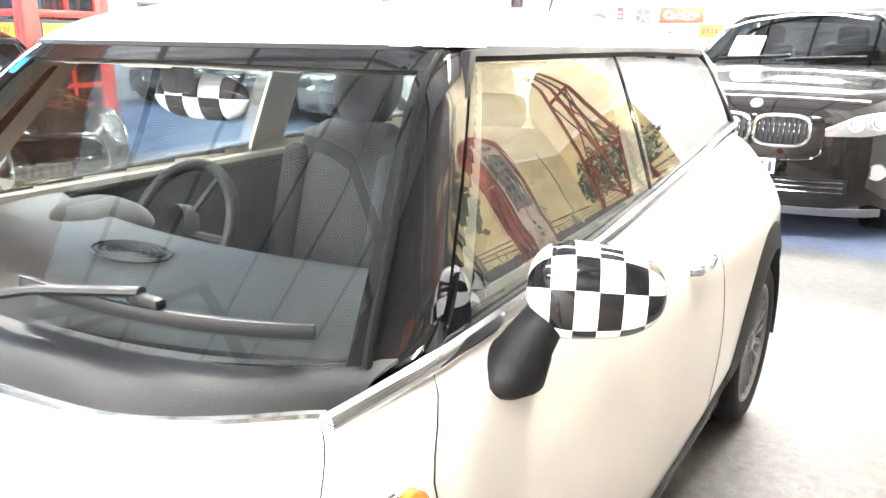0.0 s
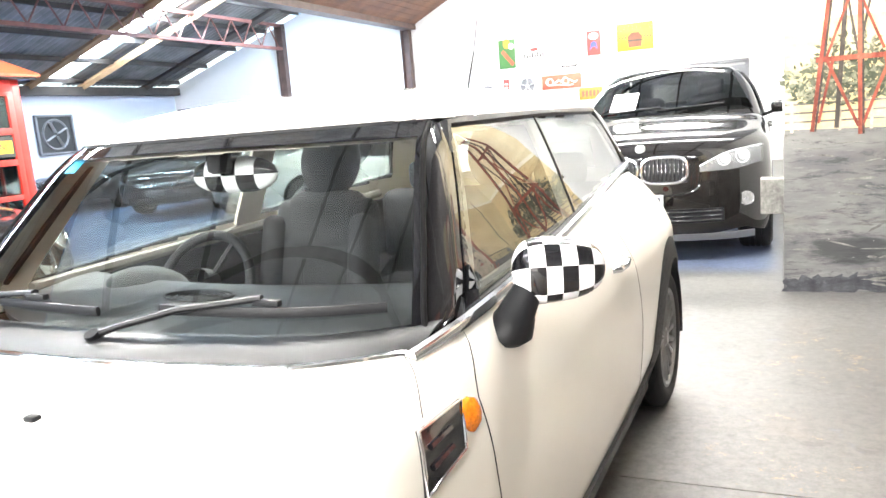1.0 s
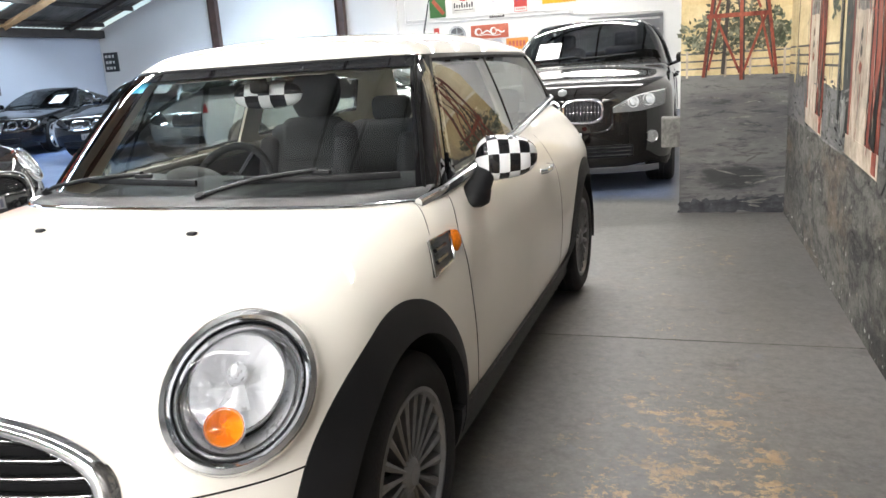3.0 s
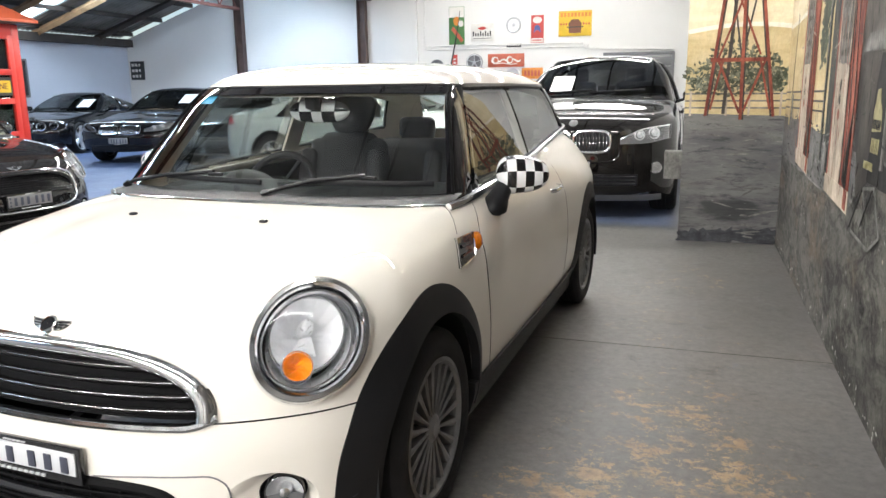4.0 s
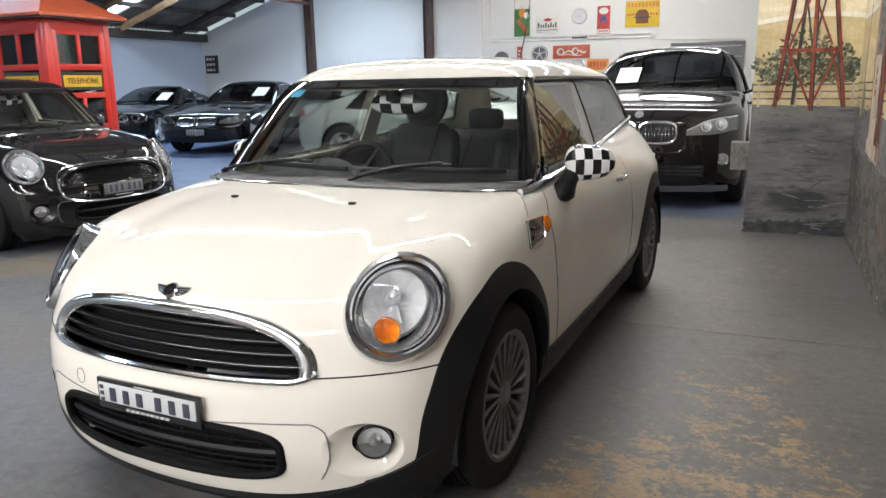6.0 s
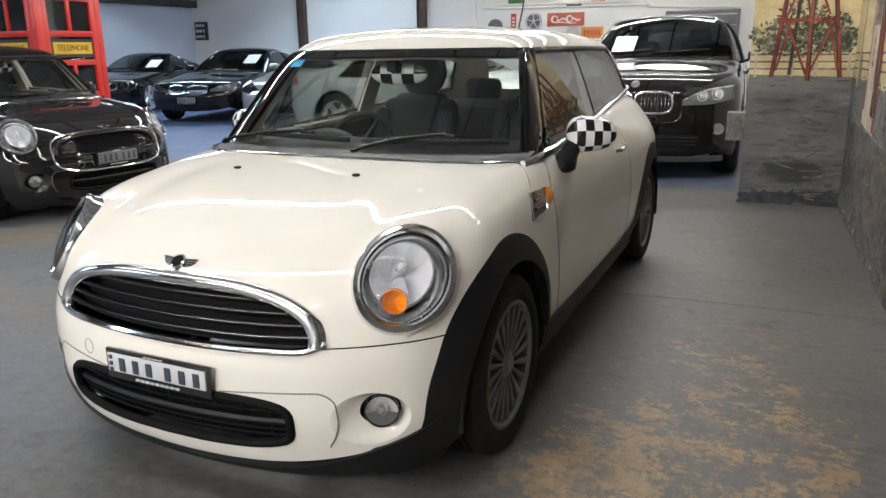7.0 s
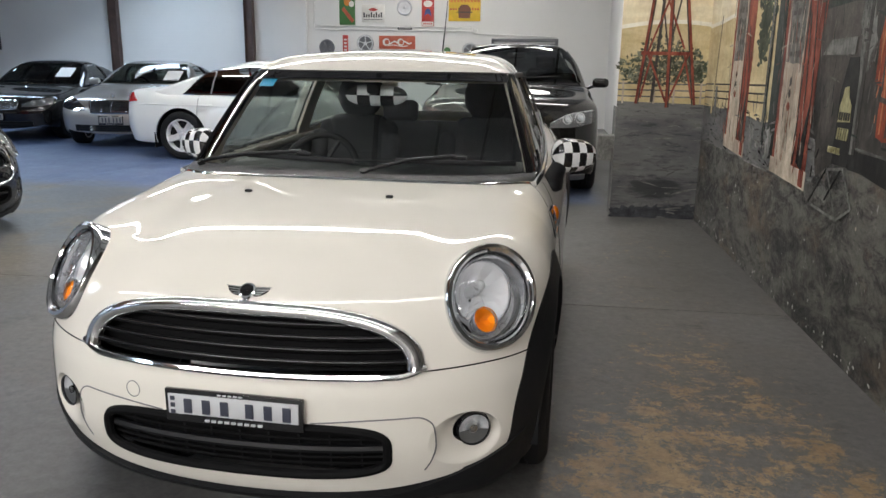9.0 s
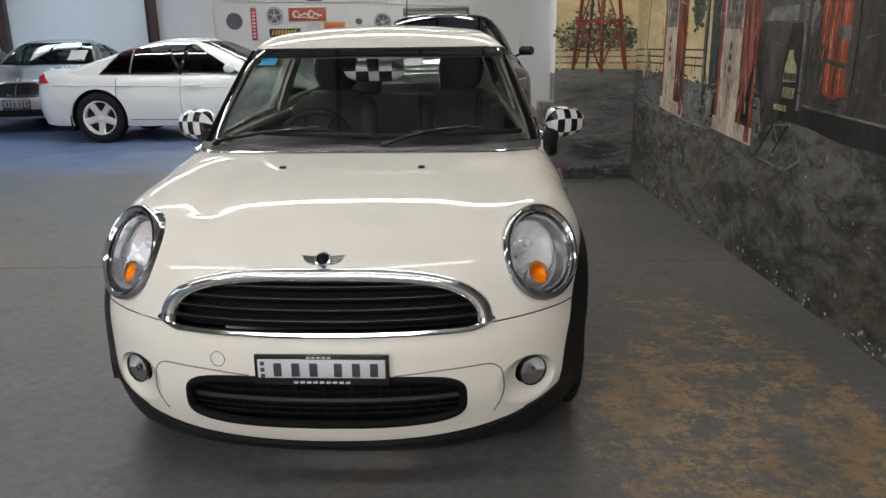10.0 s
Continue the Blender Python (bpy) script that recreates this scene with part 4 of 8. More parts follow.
def lamp_oval(s):
    """Draws a round lamp out into an oval that leans up and outward."""
    lean = Matrix.Rotation(radians(48 if s > 0 else 132), 4, "X")
    return Matrix.Translation((0, 0.004 * s, -0.004)) @ lean @ Matrix.Diagonal((1, 1.08, 0.90, 1)) @ lean.inverted()


def headlamp(car, s, c, n, r, ring=CHROME, amber=True):
    """Round headlamp: chrome ring, dark gap, fluted reflector with bulb, amber indicator and clear lens."""
    flat = frame_at((s * c[0], c[1], c[2]), (s * n[0], n[1], n[2]))
    m = flat @ lamp_oval(s)
    bm = bmesh.new()
    lathe(bm, [(r * 0.99, 0.010), (r * 0.985, 0.024), (r * 0.95, 0.033), (r * 0.885, 0.034), (r * 0.83, 0.026), (r * 0.82, 0.012), (r * 0.815, -0.02)], 64, m)
    lathe(bm, [(r * 0.99, 0.010), (r * 1.01, -0.03)], 64, m)
    lamp = part("headlamp", bm, ring, car, "round headlamp with a chrome ring")
    bm = bmesh.new()
    lathe(bm, [(r * 0.82, 0.012), (r * 0.80, 0.004), (r * 0.79, -0.03)], 48, m)
    part("bezel", bm, GLOSS_BLACK, lamp)
    bm = bmesh.new()
    lathe(bm, [(r * 0.80, 0.012), (r * 0.785, 0.016), (r * 0.76, 0.012), (r * 0.755, -0.020), (r * 0.70, -0.034)], 56, m)
    part("inner_ring", bm, REFLECTOR, lamp)
    bm = bmesh.new()
    lathe(bm, [(r * 0.76, -0.034), (r * 0.62, -0.048), (r * 0.52, -0.085)], 44, m)
    part("housing", bm, LAMP_SILK, lamp, "pale grey lamp housing")
    up = m @ Matrix.Translation((-0.008, -0.03 * r * s, r * 0.13))
    bm = bmesh.new()
    lathe(bm, [(r * 0.585, -0.020), (r * 0.60, -0.006), (r * 0.625, -0.006), (r * 0.64, -0.022)], 48, up)
    part("light_ring", bm, REFLECTOR, lamp)
    # bowl of small flat facets
    bm = bmesh.new()
    rng_ = random.Random(5)
    rows = []
    for k, q in enumerate(np.linspace(0, 1, 7)):
        rad, dep = r * (0.59 - 0.56 * q), -0.014 - 0.080 * math.sin(q * math.pi / 2)
        rows.append([bm.verts.new(up @ Vector((dep + rng_.uniform(-0.0022, 0.0022), rad * math.cos(a), rad * math.sin(a)))) for a in [2 * math.pi * i / 30 for i in range(30)]])
    for A, B in zip(rows, rows[1:]):
        for i in range(30):
            bm.faces.new((A[i], A[(i + 1) % 30], B[(i + 1) % 30], B[i]))
    part("reflector", bm, FACET, lamp, smooth=False)
    bm = bmesh.new()
    bulb = up @ Matrix.Translation((-0.032, 0, r * 0.16))
    lathe(bm, [(0.001, 0.026), (r * 0.07, 0.023), (r * 0.11, 0.012), (r * 0.115, -0.004), (r * 0.13, -0.01), (r * 0.14, -0.06)], 28, bulb)
    part("projector", bm, LAMP_SILK, lamp, "satin grey bulb shield")
    # cowl that joins the bulb to the indicator
    bm = bmesh.new()
    rows = []
    for q in np.linspace(0, 1, 6):
        zc, hw_ = r * (0.12 - 0.34 * q), r * (0.10 + 0.16 * q)
        rows.append([bm.verts.new(m @ Vector((-0.060 + 0.016 * q + 0.012 * math.cos(t), -0.10 * r * s * (q + 0.4) + hw_ * math.sin(t), zc))) for t in np.linspace(-1.5, 1.5, 9)])
    for A, B in zip(rows, rows[1:]):
        for i in range(8):
            bm.faces.new((A[i], A[i + 1], B[i + 1], B[i]))
    part("cowl", bm, LAMP_SILK, lamp)
    am = flat @ Matrix.Translation((0.014, -0.21 * r * s, -r * 0.43)) @ Matrix.Diagonal((1, 0.88, 0.88, 1))
    bm = bmesh.new()
    lathe(bm, [(r * 0.247, 0.004), (r * 0.265, 0.009), (r * 0.283, 0.004), (r * 0.29, -0.03)], 32, am)
    part("indicator_ring", bm, REFLECTOR, lamp)
    bm = bmesh.new()
    rows = []
    for k, q in enumerate(np.linspace(0, 1, 5)):
        rad, dep = r * (0.25 - 0.235 * q), -0.003 - 0.018 * math.sin(q * math.pi / 2)
        rows.append([bm.verts.new(am @ Vector((dep + rng_.uniform(-0.002, 0.002), rad * math.cos(a), rad * math.sin(a)))) for a in [2 * math.pi * i / 18 for i in range(18)]])
    for A, B in zip(rows, rows[1:]):
        for i in range(18):
            bm.faces.new((A[i], A[(i + 1) % 18], B[(i + 1) % 18], B[i]))
    bm.faces.new(rows[-1])
    part("indicator", bm, AMBER_BOWL if amber else FACET, lamp, "amber indicator bowl" if amber else "clear indicator bowl", smooth=False)
    bm = bmesh.new()
    lathe(bm, [(r * 0.245, 0.002), (r * 0.19, 0.009), (r * 0.1, 0.013), (0.001, 0.014)], 28, am)
    part("indicator_lens", bm, AMBER_GLASS if amber else CLEAR, lamp, "amber lens" if amber else "clear lens").visible_shadow = False
    bm = bmesh.new()
    lathe(bm, [(r * 0.825, 0.018), (r * 0.77, 0.03), (r * 0.6, 0.042), (r * 0.35, 0.05), (0.001, 0.054)], 48, m)
    ob = part("lens", bm, CLEAR, lamp)
    ob.visible_shadow = False


def bars_plate(car, p, w, h, ry=0.0, tilt=0.0, base=PLATE):
    """Number plate in a black holder; its characters as plain bars."""
    m = Matrix.Translation(p) @ Matrix.Rotation(tilt, 4, "X")
    bm = bmesh.new()
    box(bm, (0, 0.006, -0.004), (w + 0.014, 0.014, h + 0.028), 0.003, m)
    plate = part("number_plate", bm, GLOSS_BLACK, car, "number plate in a black holder")
    bm = bmesh.new()
    box(bm, (0, -0.003, 0.002), (w - 0.008, 0.006, h - 0.008), 0.002, m)
    part("plate_face", bm, base, plate)
    for i in range(6):
        x = -w * 0.335 + i * w * 0.138 + (w * 0.05 if i > 2 else 0)
        part("bar", box(bmesh.new(), (x, -0.0075, 0.0), (w * 0.062, 0.004, h * 0.64), 0.002, m), PLATE_INK, plate)
    for dz in (-0.3, 0, 0.3):
        part("bar", box(bmesh.new(), (-w * 0.45, -0.0075, dz * h), (w * 0.030, 0.004, h * 0.17), 0, m), PLATE_INK, plate)
    for n_, x0, dx, z, size in ((9, -0.20, 0.05, -h * 0.5 - 0.0085, (w * 0.034, 0.004, 0.0055)), (5, -0.10, 0.04, h * 0.5 + 0.0035, (w * 0.026, 0.004, 0.0032))):
        me = box(bmesh.new(), (0, 0, 0), size)
        first = part("bar", me, PLATE, plate)
        for k in range(n_):
            ob = first if k == 0 else new("bar", first.data)
            ob.parent = plate
            ob.matrix_basis = m @ Matrix.Translation((w * (x0 + dx * k), -0.003, z))


def seam(car, pts, r=0.0020, material=None):
    bm = bmesh.new()
    tube(bm, pts, r, 6)
    return part("panel_gap", bm, material or GLOSS_BLACK, car)


def tail_taper(y):
    """How far the glasshouse draws in towards the tail."""
    return 0.031 * (y - 1 + np.sqrt((y - 1) ** 2 + 0.09))


def hatch_shapes():
    Fz = curve((0.10, -0.60), (0.19, -0.665), (0.33, -0.70), (0.45, -0.695), (0.55, -0.665), (0.68, -0.615), (0.80, -0.53), (0.95, -0.35))
    Tc = curve((-0.8, 0.62), (-0.56, 0.735), (-0.4, 0.797), (-0.2, 0.850), (0.0, 0.885), (0.25, 0.916), (0.45, 0.928), (1.2, 0.962), (2.6, 1.022), (3.1, 1.01))
    wp = curve((-0.8, 0.80), (-0.3, 0.81), (0.0, 0.815), (0.6, 0.818), (1.5, 0.82), (2.2, 0.81), (2.467, 0.80), (2.8, 0.772), (3.1, 0.73))
    ws = curve((0.12, -0.07), (0.3, -0.012), (0.5, 0.0), (0.68, -0.012), (0.8, -0.042), (0.88, -0.085), (1.0, -0.16))
    Rz = curve((0.15, 2.93), (0.45, 3.01), (0.75, 3.0), (1.0, 2.93))
    body = Shape(lambda y, z: wp(y) + ws(z - 0.06 * np.clip(y - 0.55, 0, 2.2)) - 0.95 * tail_taper(y) * np.clip((z - 0.74) / 0.24, 0, 1.2) ** 1.3, lambda x, y: Tc(y) - 0.05 * x * x - 0.25 * np.maximum(x - 0.5, 0) ** 2 - 0.008 * np.exp(-(((x - 0.46) / 0.085) ** 2)) * np.clip((y + 0.55) / 0.2, 0, 1) * np.clip((0.14 - y) / 0.18, 0, 1),
                 lambda x, z: Fz(z) + 0.26 * x * x + 0.42 * x**4, lambda x, z: Rz(z) - 0.22 * x * x, lambda y: 0.15 - 0.055 * np.clip((-y - 0.15) / 0.25, 0, 1), 0.13, 0.2, lambda y: 0.11 - 0.06 * np.clip((y - 0.1) / 0.3, 0, 1), 0.05)
    gw = curve((0.80, 0.665), (0.87, 0.70), (0.92, 0.712), (1.05, 0.674), (1.29, 0.575), (1.45, 0.50))
    gt = curve((0.4, 1.29), (0.7, 1.343), (1.0, 1.374), (1.4, 1.386), (2.0, 1.376), (2.6, 1.342), (3.0, 1.305))
    house = Shape(lambda y, z: gw(z) - tail_taper(y), lambda x, y: gt(y) - 0.13 * x * x, lambda x, z: 0.268 + 1.12 * (z - 0.9) + 0.08 * x * x + 0.62 * x**4,
                  lambda x, z: 2.96 - 0.42 * (z - 0.95) - 0.3 * x * x, lambda y: 0.82 + 0 * y, 0.07, 0.12, 0.10, 0.02)
    return body, house


def bonnet_edge(x):
    """The rear edge of the bonnet, swept back at its corners."""
    x = np.abs(x)
    return 0.185 + 0.2 * x**2 + 0.1 * x**4 + 2.6 * np.maximum(0, x - 0.5) ** 2


def hatchback(root, paint, roof_paint, step, black=False):
    body, house = hatch_shapes()
    R, AX = 0.356, (0.0, 2.467)
    HL, HN, HR = (0.631, -0.396, 0.682), (0.53, -0.68, 0.505), 0.154

    def in_grille(x, z, g=0.0):
        return (z > 0.527 + g) & (z < 0.530 + 0.139 * (1 - np.clip(np.abs(x) / (0.465 - g), 0, 1) ** 3.2) ** (1 / 2.4) - g) & (np.abs(x) < 0.465 - g)

    def in_intake(x, z, g=0.0):
        return (np.abs(x) / (0.405 - g)) ** 5 + (np.abs(z - 0.308) / (0.072 - g)) ** 3 < 1

    def drop(p):
        x, y, z = np.abs(p[:, 0]), p[:, 1], p[:, 2]
        d = np.zeros(len(p), bool)
        for a in AX:
            d |= (x > 0.5) & ((y - a) ** 2 + (z - 0.295) ** 2 < R**2)
        d |= (z > 0.86 + 0.05 * np.clip(y - 0.6, 0, 2)) & (y > bonnet_edge(x) + 0.015) & (y < 2.84) & (x < np.where(y < 0.75, 0.712, 0.69 - tail_taper(y)))
        nose = y < -0.25
        d |= nose & (in_grille(x, z) | in_intake(x, z))
        q = p - np.array(HL)
        q[:, 0] = x - HL[0]
        q = np.c_[q, np.ones(len(q))] @ np.array((frame_at((0, 0, 0), HN) @ lamp_oval(1)).inverted()).T
        d |= nose & (np.hypot(q[:, 1], q[:, 2]) < HR * 0.89) & (np.abs(q[:, 0]) < 0.12)
        d |= nose & (((x - 0.600) / 0.090) ** 2 + ((z - 0.322) / 0.079) ** 2 < 1)
        return d

    V, Q = body.shell((-0.95, -0.85, 0.07), (0.95, 3.15, 1.05), (-0.35, -0.1, 0.42), (0.35, 2.5, 0.6), step, drop)
    for a in AX:
        snap_round(V, Q, a, 0.295, R, 0.5)
    snap_fog(body, V, Q)
    mesh_part("body", V, tri_clean(Q), paint, root, sharp=60)

    # glasshouse pillars with openings for the panes
    def panes(p):
        x, y, z = np.abs(p[:, 0]), p[:, 1], p[:, 2]
        yw = 0.268 + 1.12 * (z - 0.9) + 0.08 * x * x + 0.62 * x**4
        xa = np.interp(z, [0.9, 1.0, 1.27], [0.690, 0.660, 0.556])
        d = (y < yw + 0.06) & (x < xa - 0.006) & (z > 0.905) & (z < 1.262)
        ya, yb = np.interp(z, [0.9, 1.27], [0.585, 0.88]), np.interp(z, [0.9, 1.27], [2.66, 2.50])
        d |= (y > ya + 0.015) & (y < yb - 0.015) & (z > 0.912 + 0.062 * (y - 0.58)) & (z < 1.262) & (x > 0.4)
        d |= (y > 2.7) & (x < 0.40) & (z > 0.98) & (z < 1.26)
        return d | (z < 0.84 + 0.05 * np.clip(y - 0.6, 0, 2))

    V, Q = house.shell((-0.9, 0.0, 0.8), (0.9, 3.2, 1.55), (-0.3, 1.1, 0.95), (0.3, 2.2, 1.1), step * 0.75, panes)
    mesh_part("pillar_frame", V, tri_clean(Q), GLOSS_BLACK, root, "gloss black window pillars", sharp=60)
    mesh_part("pillar_lining", V - house.normal(V) * 0.020, tri_clean(Q[:, ::-1]), BEIGE, root, "beige cloth pillar lining", sharp=60)
    # roof skin, cut level at its drip edge
    V, Q = house.shell((-0.9, 0.0, 0.8), (0.9, 3.2, 1.55), (-0.3, 1.1, 0.95), (0.3, 2.2, 1.1), step * 1.3)
    V = V + house.normal(V) * 0.007
    bm = bmesh.new()
    vs = [bm.verts.new(v) for v in V]
    for q in tri_clean(Q):
        try:
            bm.faces.new([vs[i] for i in q])
        except ValueError:
            pass
    bmesh.ops.bisect_plane(bm, geom=[*bm.verts, *bm.edges, *bm.faces], plane_co=(0, 0.7, 1.289), plane_no=(0, 0.003, 1), clear_inner=True)
    part("roof", bm, roof_paint, root, "painted roof panel", sharp=60)
    # drip strip under the roof edge
    bm = bmesh.new()
    loop = [tuple(p) for p in house.side(np.linspace(2.75, 0.95, 30), 1.283)]
    front = [tuple(p) for p in house.front(np.linspace(0.53, -0.53, 24), 1.283, 1.6)]
    tube(bm, loop + front + [(-x, y, z) for x, y, z in loop[::-1]], 0.009, 6)
    part("drip_strip", bm, PLASTIC, root)

    # panes
    for s in (1, -1):
        a = poly((0.575, 0.902), (1.62, 0.967), (2.67, 1.032))
        b = poly((0.875, 1.275), (1.69, 1.28), (2.51, 1.27))
        cutb, cuta = (1.53 - 0.575) / 2.095, (1.56 - 0.875) / 1.635
        for k0, k1, nm, gl in ((0, 1, "side_window", SIDE_GLASS), (1, 2, "quarter_window", REAR_GLASS)):
            ea, eb = (0, cutb, 1), (0, cuta, 1)
            window(house, "side", lambda q: a(ea[k0] + (ea[k1] - ea[k0]) * q), lambda q: b(eb[k0] + (eb[k1] - eb[k0]) * q), 0.003, 0.0, nm, gl, root, "clear side window" if k0 == 0 else "dark quarter window", 24, 12, s)
        ring = [a(q) for q in np.linspace(0, 1, 30)] + [b(q) for q in np.linspace(1, 0, 30)]
        bm = bmesh.new()
        tube(bm, [tuple(house.side(float(yy_), float(zz_), s) + np.array([0.002 * s, 0, 0])) for yy_, zz_ in ring], 0.0135, 6, closed=True)
        part("window_seal", bm, PLASTIC, root)
        bm = bmesh.new()
        tube(bm, [tuple(house.side(1.53 + 0.03 * t, 0.96 + 0.32 * t, s) + np.array([0.003 * s, 0, 0])) for t in np.linspace(0, 1, 8)], 0.0045, 6)
        part("window_pillar", bm, GLOSS_BLACK, root)
        # mirror triangle
        window(house, "side", poly((0.585, 0.905), (0.665, 0.912)), poly((0.655, 0.99), (0.662, 0.99)), 0.008, 0.01, "mirror_sail", GLOSS_BLACK, root, s=s, ns=4, nt=4)
    window(house, "front", poly((-0.688, 0.9), (0, 0.9), (0.688, 0.9)), poly((-0.556, 1.277), (0, 1.283), (0.556, 1.277)), 0.003, 0.0, "windscreen", GLASS, root, "clear windscreen", 44, 18)
    window(house, "rear", poly((-0.42, 0.97), (0.42, 0.97)), poly((-0.37, 1.27), (0.37, 1.27)), 0.003, 0.0, "rear_window", GLASS, root, "rear window", 16, 8)
    # dark band round the windscreen
    window(house, "front", poly((-0.56, 1.25), (0, 1.256), (0.56, 1.25)), poly((-0.55, 1.279), (0, 1.284), (0.55, 1.279)), 0.0045, 0.002, "screen_band", GLOSS_BLACK, root, ns=30, nt=3)
    window(house, "front", poly((-0.68, 0.895), (0, 0.895), (0.68, 0.895)), poly((-0.67, 0.922), (0, 0.918), (0.67, 0.922)), 0.0045, 0.002, "screen_band", GLOSS_BLACK, root, ns=30, nt=3)
    for s in (1, -1):
        window(house, "front", poly((s * 0.692, 0.897), (s * 0.660, 1.0), (s * 0.558, 1.28)), poly((s * 0.676, 0.897), (s * 0.644, 1.0), (s * 0.543, 1.28)), 0.0045, 0.002, "screen_band", GLOSS_BLACK, root, ns=16, nt=3)

        bm = bmesh.new()
        tube(bm, [tuple(house.front(s * x_, z_, 1.6) + house.normal(house.front(s * x_, z_, 1.6)) * 0.006) for x_, z_ in zip(*poly((0.690, 0.90), (0.658, 1.0), (0.556, 1.275))(np.linspace(0, 1, 20)))], 0.0065, 8)
        part("pillar_edge", bm, DEEP, root)
        G = lerp_grid(poly((0.57, 0.905), (0.862, 1.27)), poly((0.66, 0.905), (0.925, 1.27)), 14, 5)
        sheet(house.side(G[..., 0], G[..., 1], s) - np.array([0.022 * s, 0, 0]), 0.012 * s, "pillar_trim", BEIGE, root, "beige inner pillar trim")
    for o in root.children:
        if o.name.split(".")[0] in ("windscreen", "side_window", "quarter_window", "rear_window"):
            o.visible_shadow = False

    # cowl and screen wipers
    X, T = np.meshgrid(np.linspace(-0.708, 0.708, 56), np.linspace(0, 1, 5), indexing="ij")
    y0, y1 = bonnet_edge(X) - 0.012, 0.31 + 0.08 * X**2 + 0.62 * X**4
    Z0 = body.top(X, y0)[..., 2] + 0.003
    P = np.stack([X, y1 + (y0 - y1) * T, 0.926 - 0.01 * X**2 + (Z0 - 0.926 + 0.01 * X**2) * T + 0.008 * np.sin(T * 3.1)], -1)
    sheet(P, -0.006, "cowl", PLASTIC, root, "black plastic cowl")
    for x0, x1, b0, b1 in ((0.09, 0.41, 0.19, 0.625), (-0.60, -0.18, -0.41, 0.03)):
        q = lambda x, z, o: tuple(house.front(x, z, 1.6) + house.normal(house.front(x, z, 1.6)) * o)
        bm = bmesh.new()
        tube(bm, [q(x0, 0.908, 0.032), q(x0 + 0.05, 0.922, 0.034), q((x0 + x1) / 2, 0.950, 0.030), q(x1, 0.970, 0.024)], 0.0095, 8, flat=0.75)
        cyl(bm, q(x0, 0.900, 0.010), q(x0, 0.905, 0.044), 0.014, n=12)
        arm = part("wiper", bm, PLASTIC, root, "black wiper arm and blade")
        bm = bmesh.new()
        zz = np.linspace(0.958, 0.950, 10)
        tube(bm, [q(x, z, 0.012) for x, z in zip(np.linspace(b0, b1, 10), zz)], 0.006, 6, flat=1.8)
        part("blade", bm, PLASTIC, arm)
        bm = bmesh.new()
        box(bm, (0, 0, 0), (0.06, 0.016, 0.013), 0.003, Matrix.Translation(q(x1 + 0.012, 0.964, 0.022)))
        part("clip", bm, PLASTIC, arm)
    for s in (1, -1):
        p = body.top(s * 0.25, 0.0)
        part("washer_jet", boxes(((p[0], p[1], p[2] + 0.003), (0.024, 0.018, 0.010)), bev=0.004), PLASTIC, root)

    # belt strip, from the cowl along the doors
    belt = curve((0.3, 0.888), (0.58, 0.903), (1.5, 0.958), (2.8, 1.038))
    yy = np.linspace(0.378, 2.8, 50)
    right = [(float(np.interp(y, [0.377, 0.568], [0.706, 0.722])) if y < 0.57 else float(house.side(y, float(belt(y)))[0]) + 0.014, y, float(belt(y)) - 0.004) for y in yy]
    for k in (1, -1):
        bm = bmesh.new()
        tube(bm, [(k * x, y, z) for x, y, z in right], 0.0115, 8, flat=1.3)
        part("belt_strip", bm, CHROME if not black else GLOSS_BLACK, root, "bright strip along the window line")
    bm = bmesh.new()
    tube(bm, [(x, float(bonnet_edge(x)) - 0.014, float(body.top(x, bonnet_edge(x) - 0.014)[2]) + 0.002) for x in np.linspace(0.706, -0.706, 64)], 0.007, 8)
    part("bonnet_seal", bm, CHROME, root)

    # arches, sills and front lip in black plastic
    for s in (1, -1):
        for a in AX:
            ang, rad = np.meshgrid(np.radians(np.linspace(-10, 197, 58)), np.array([0.0, 0.3, 1.0]), indexing="ij")
            wide = 0.078 + 0.016 * np.clip(-np.cos(ang), 0, 1) * (1 if a == 0 else 0.3) - 0.03 * np.clip(np.cos(ang), 0, 1) * (1 if a == 0 else 0) + (0.07 if a == 0 else 0) * np.clip(-np.sin(ang), 0, 0.5) * np.clip(-np.cos(ang), 0, 1)
            rr = R - 0.012 + (wide + 0.012) * rad
            y, z = a + rr * np.cos(ang), 0.295 + rr * np.sin(ang)
            P = body.side(y, np.maximum(z, 0.17), s)
            P[..., 2] = np.maximum(z, 0.165)
            x = np.maximum(np.abs(P[..., 0]), 0.60)
            P[..., 0] = s * (x + np.where(rad > 0.9, 0.002, 0.016))
            sheet(P, 0.03, "arch_trim", PLASTIC, root, "black plastic wheel arch trim", np.broadcast_to(np.array([s, 0.0, 0.0]), P.shape))
            bm = bmesh.new()
            m = Matrix.Translation((s * 0.52, a, 0.295))
            lathe(bm, [(0.02, -0.02 * s), (R, -0.02 * s), (R + 0.004, 0.27 * s)], 30, m, arc=(-12, 192))
            part("wheel_well", bm, PLASTIC, root)
        G = lerp_grid(poly((0.33, 0.175), (2.14, 0.175)), poly((0.31, 0.318), (2.16, 0.318)), 30, 5)
        P = body.side(G[..., 0], G[..., 1], s) + np.array([0.013 * s, 0, 0])
        sheet(P, 0.03, "sill_trim", PLASTIC, root, "black plastic sill trim", np.broadcast_to(np.array([s, 0.0, 0.0]), P.shape))
        # side scuttle with its indicator
        q = lambda y, z, o=0.0: body.side(y, z, s) + np.array([o * s, 0, 0])
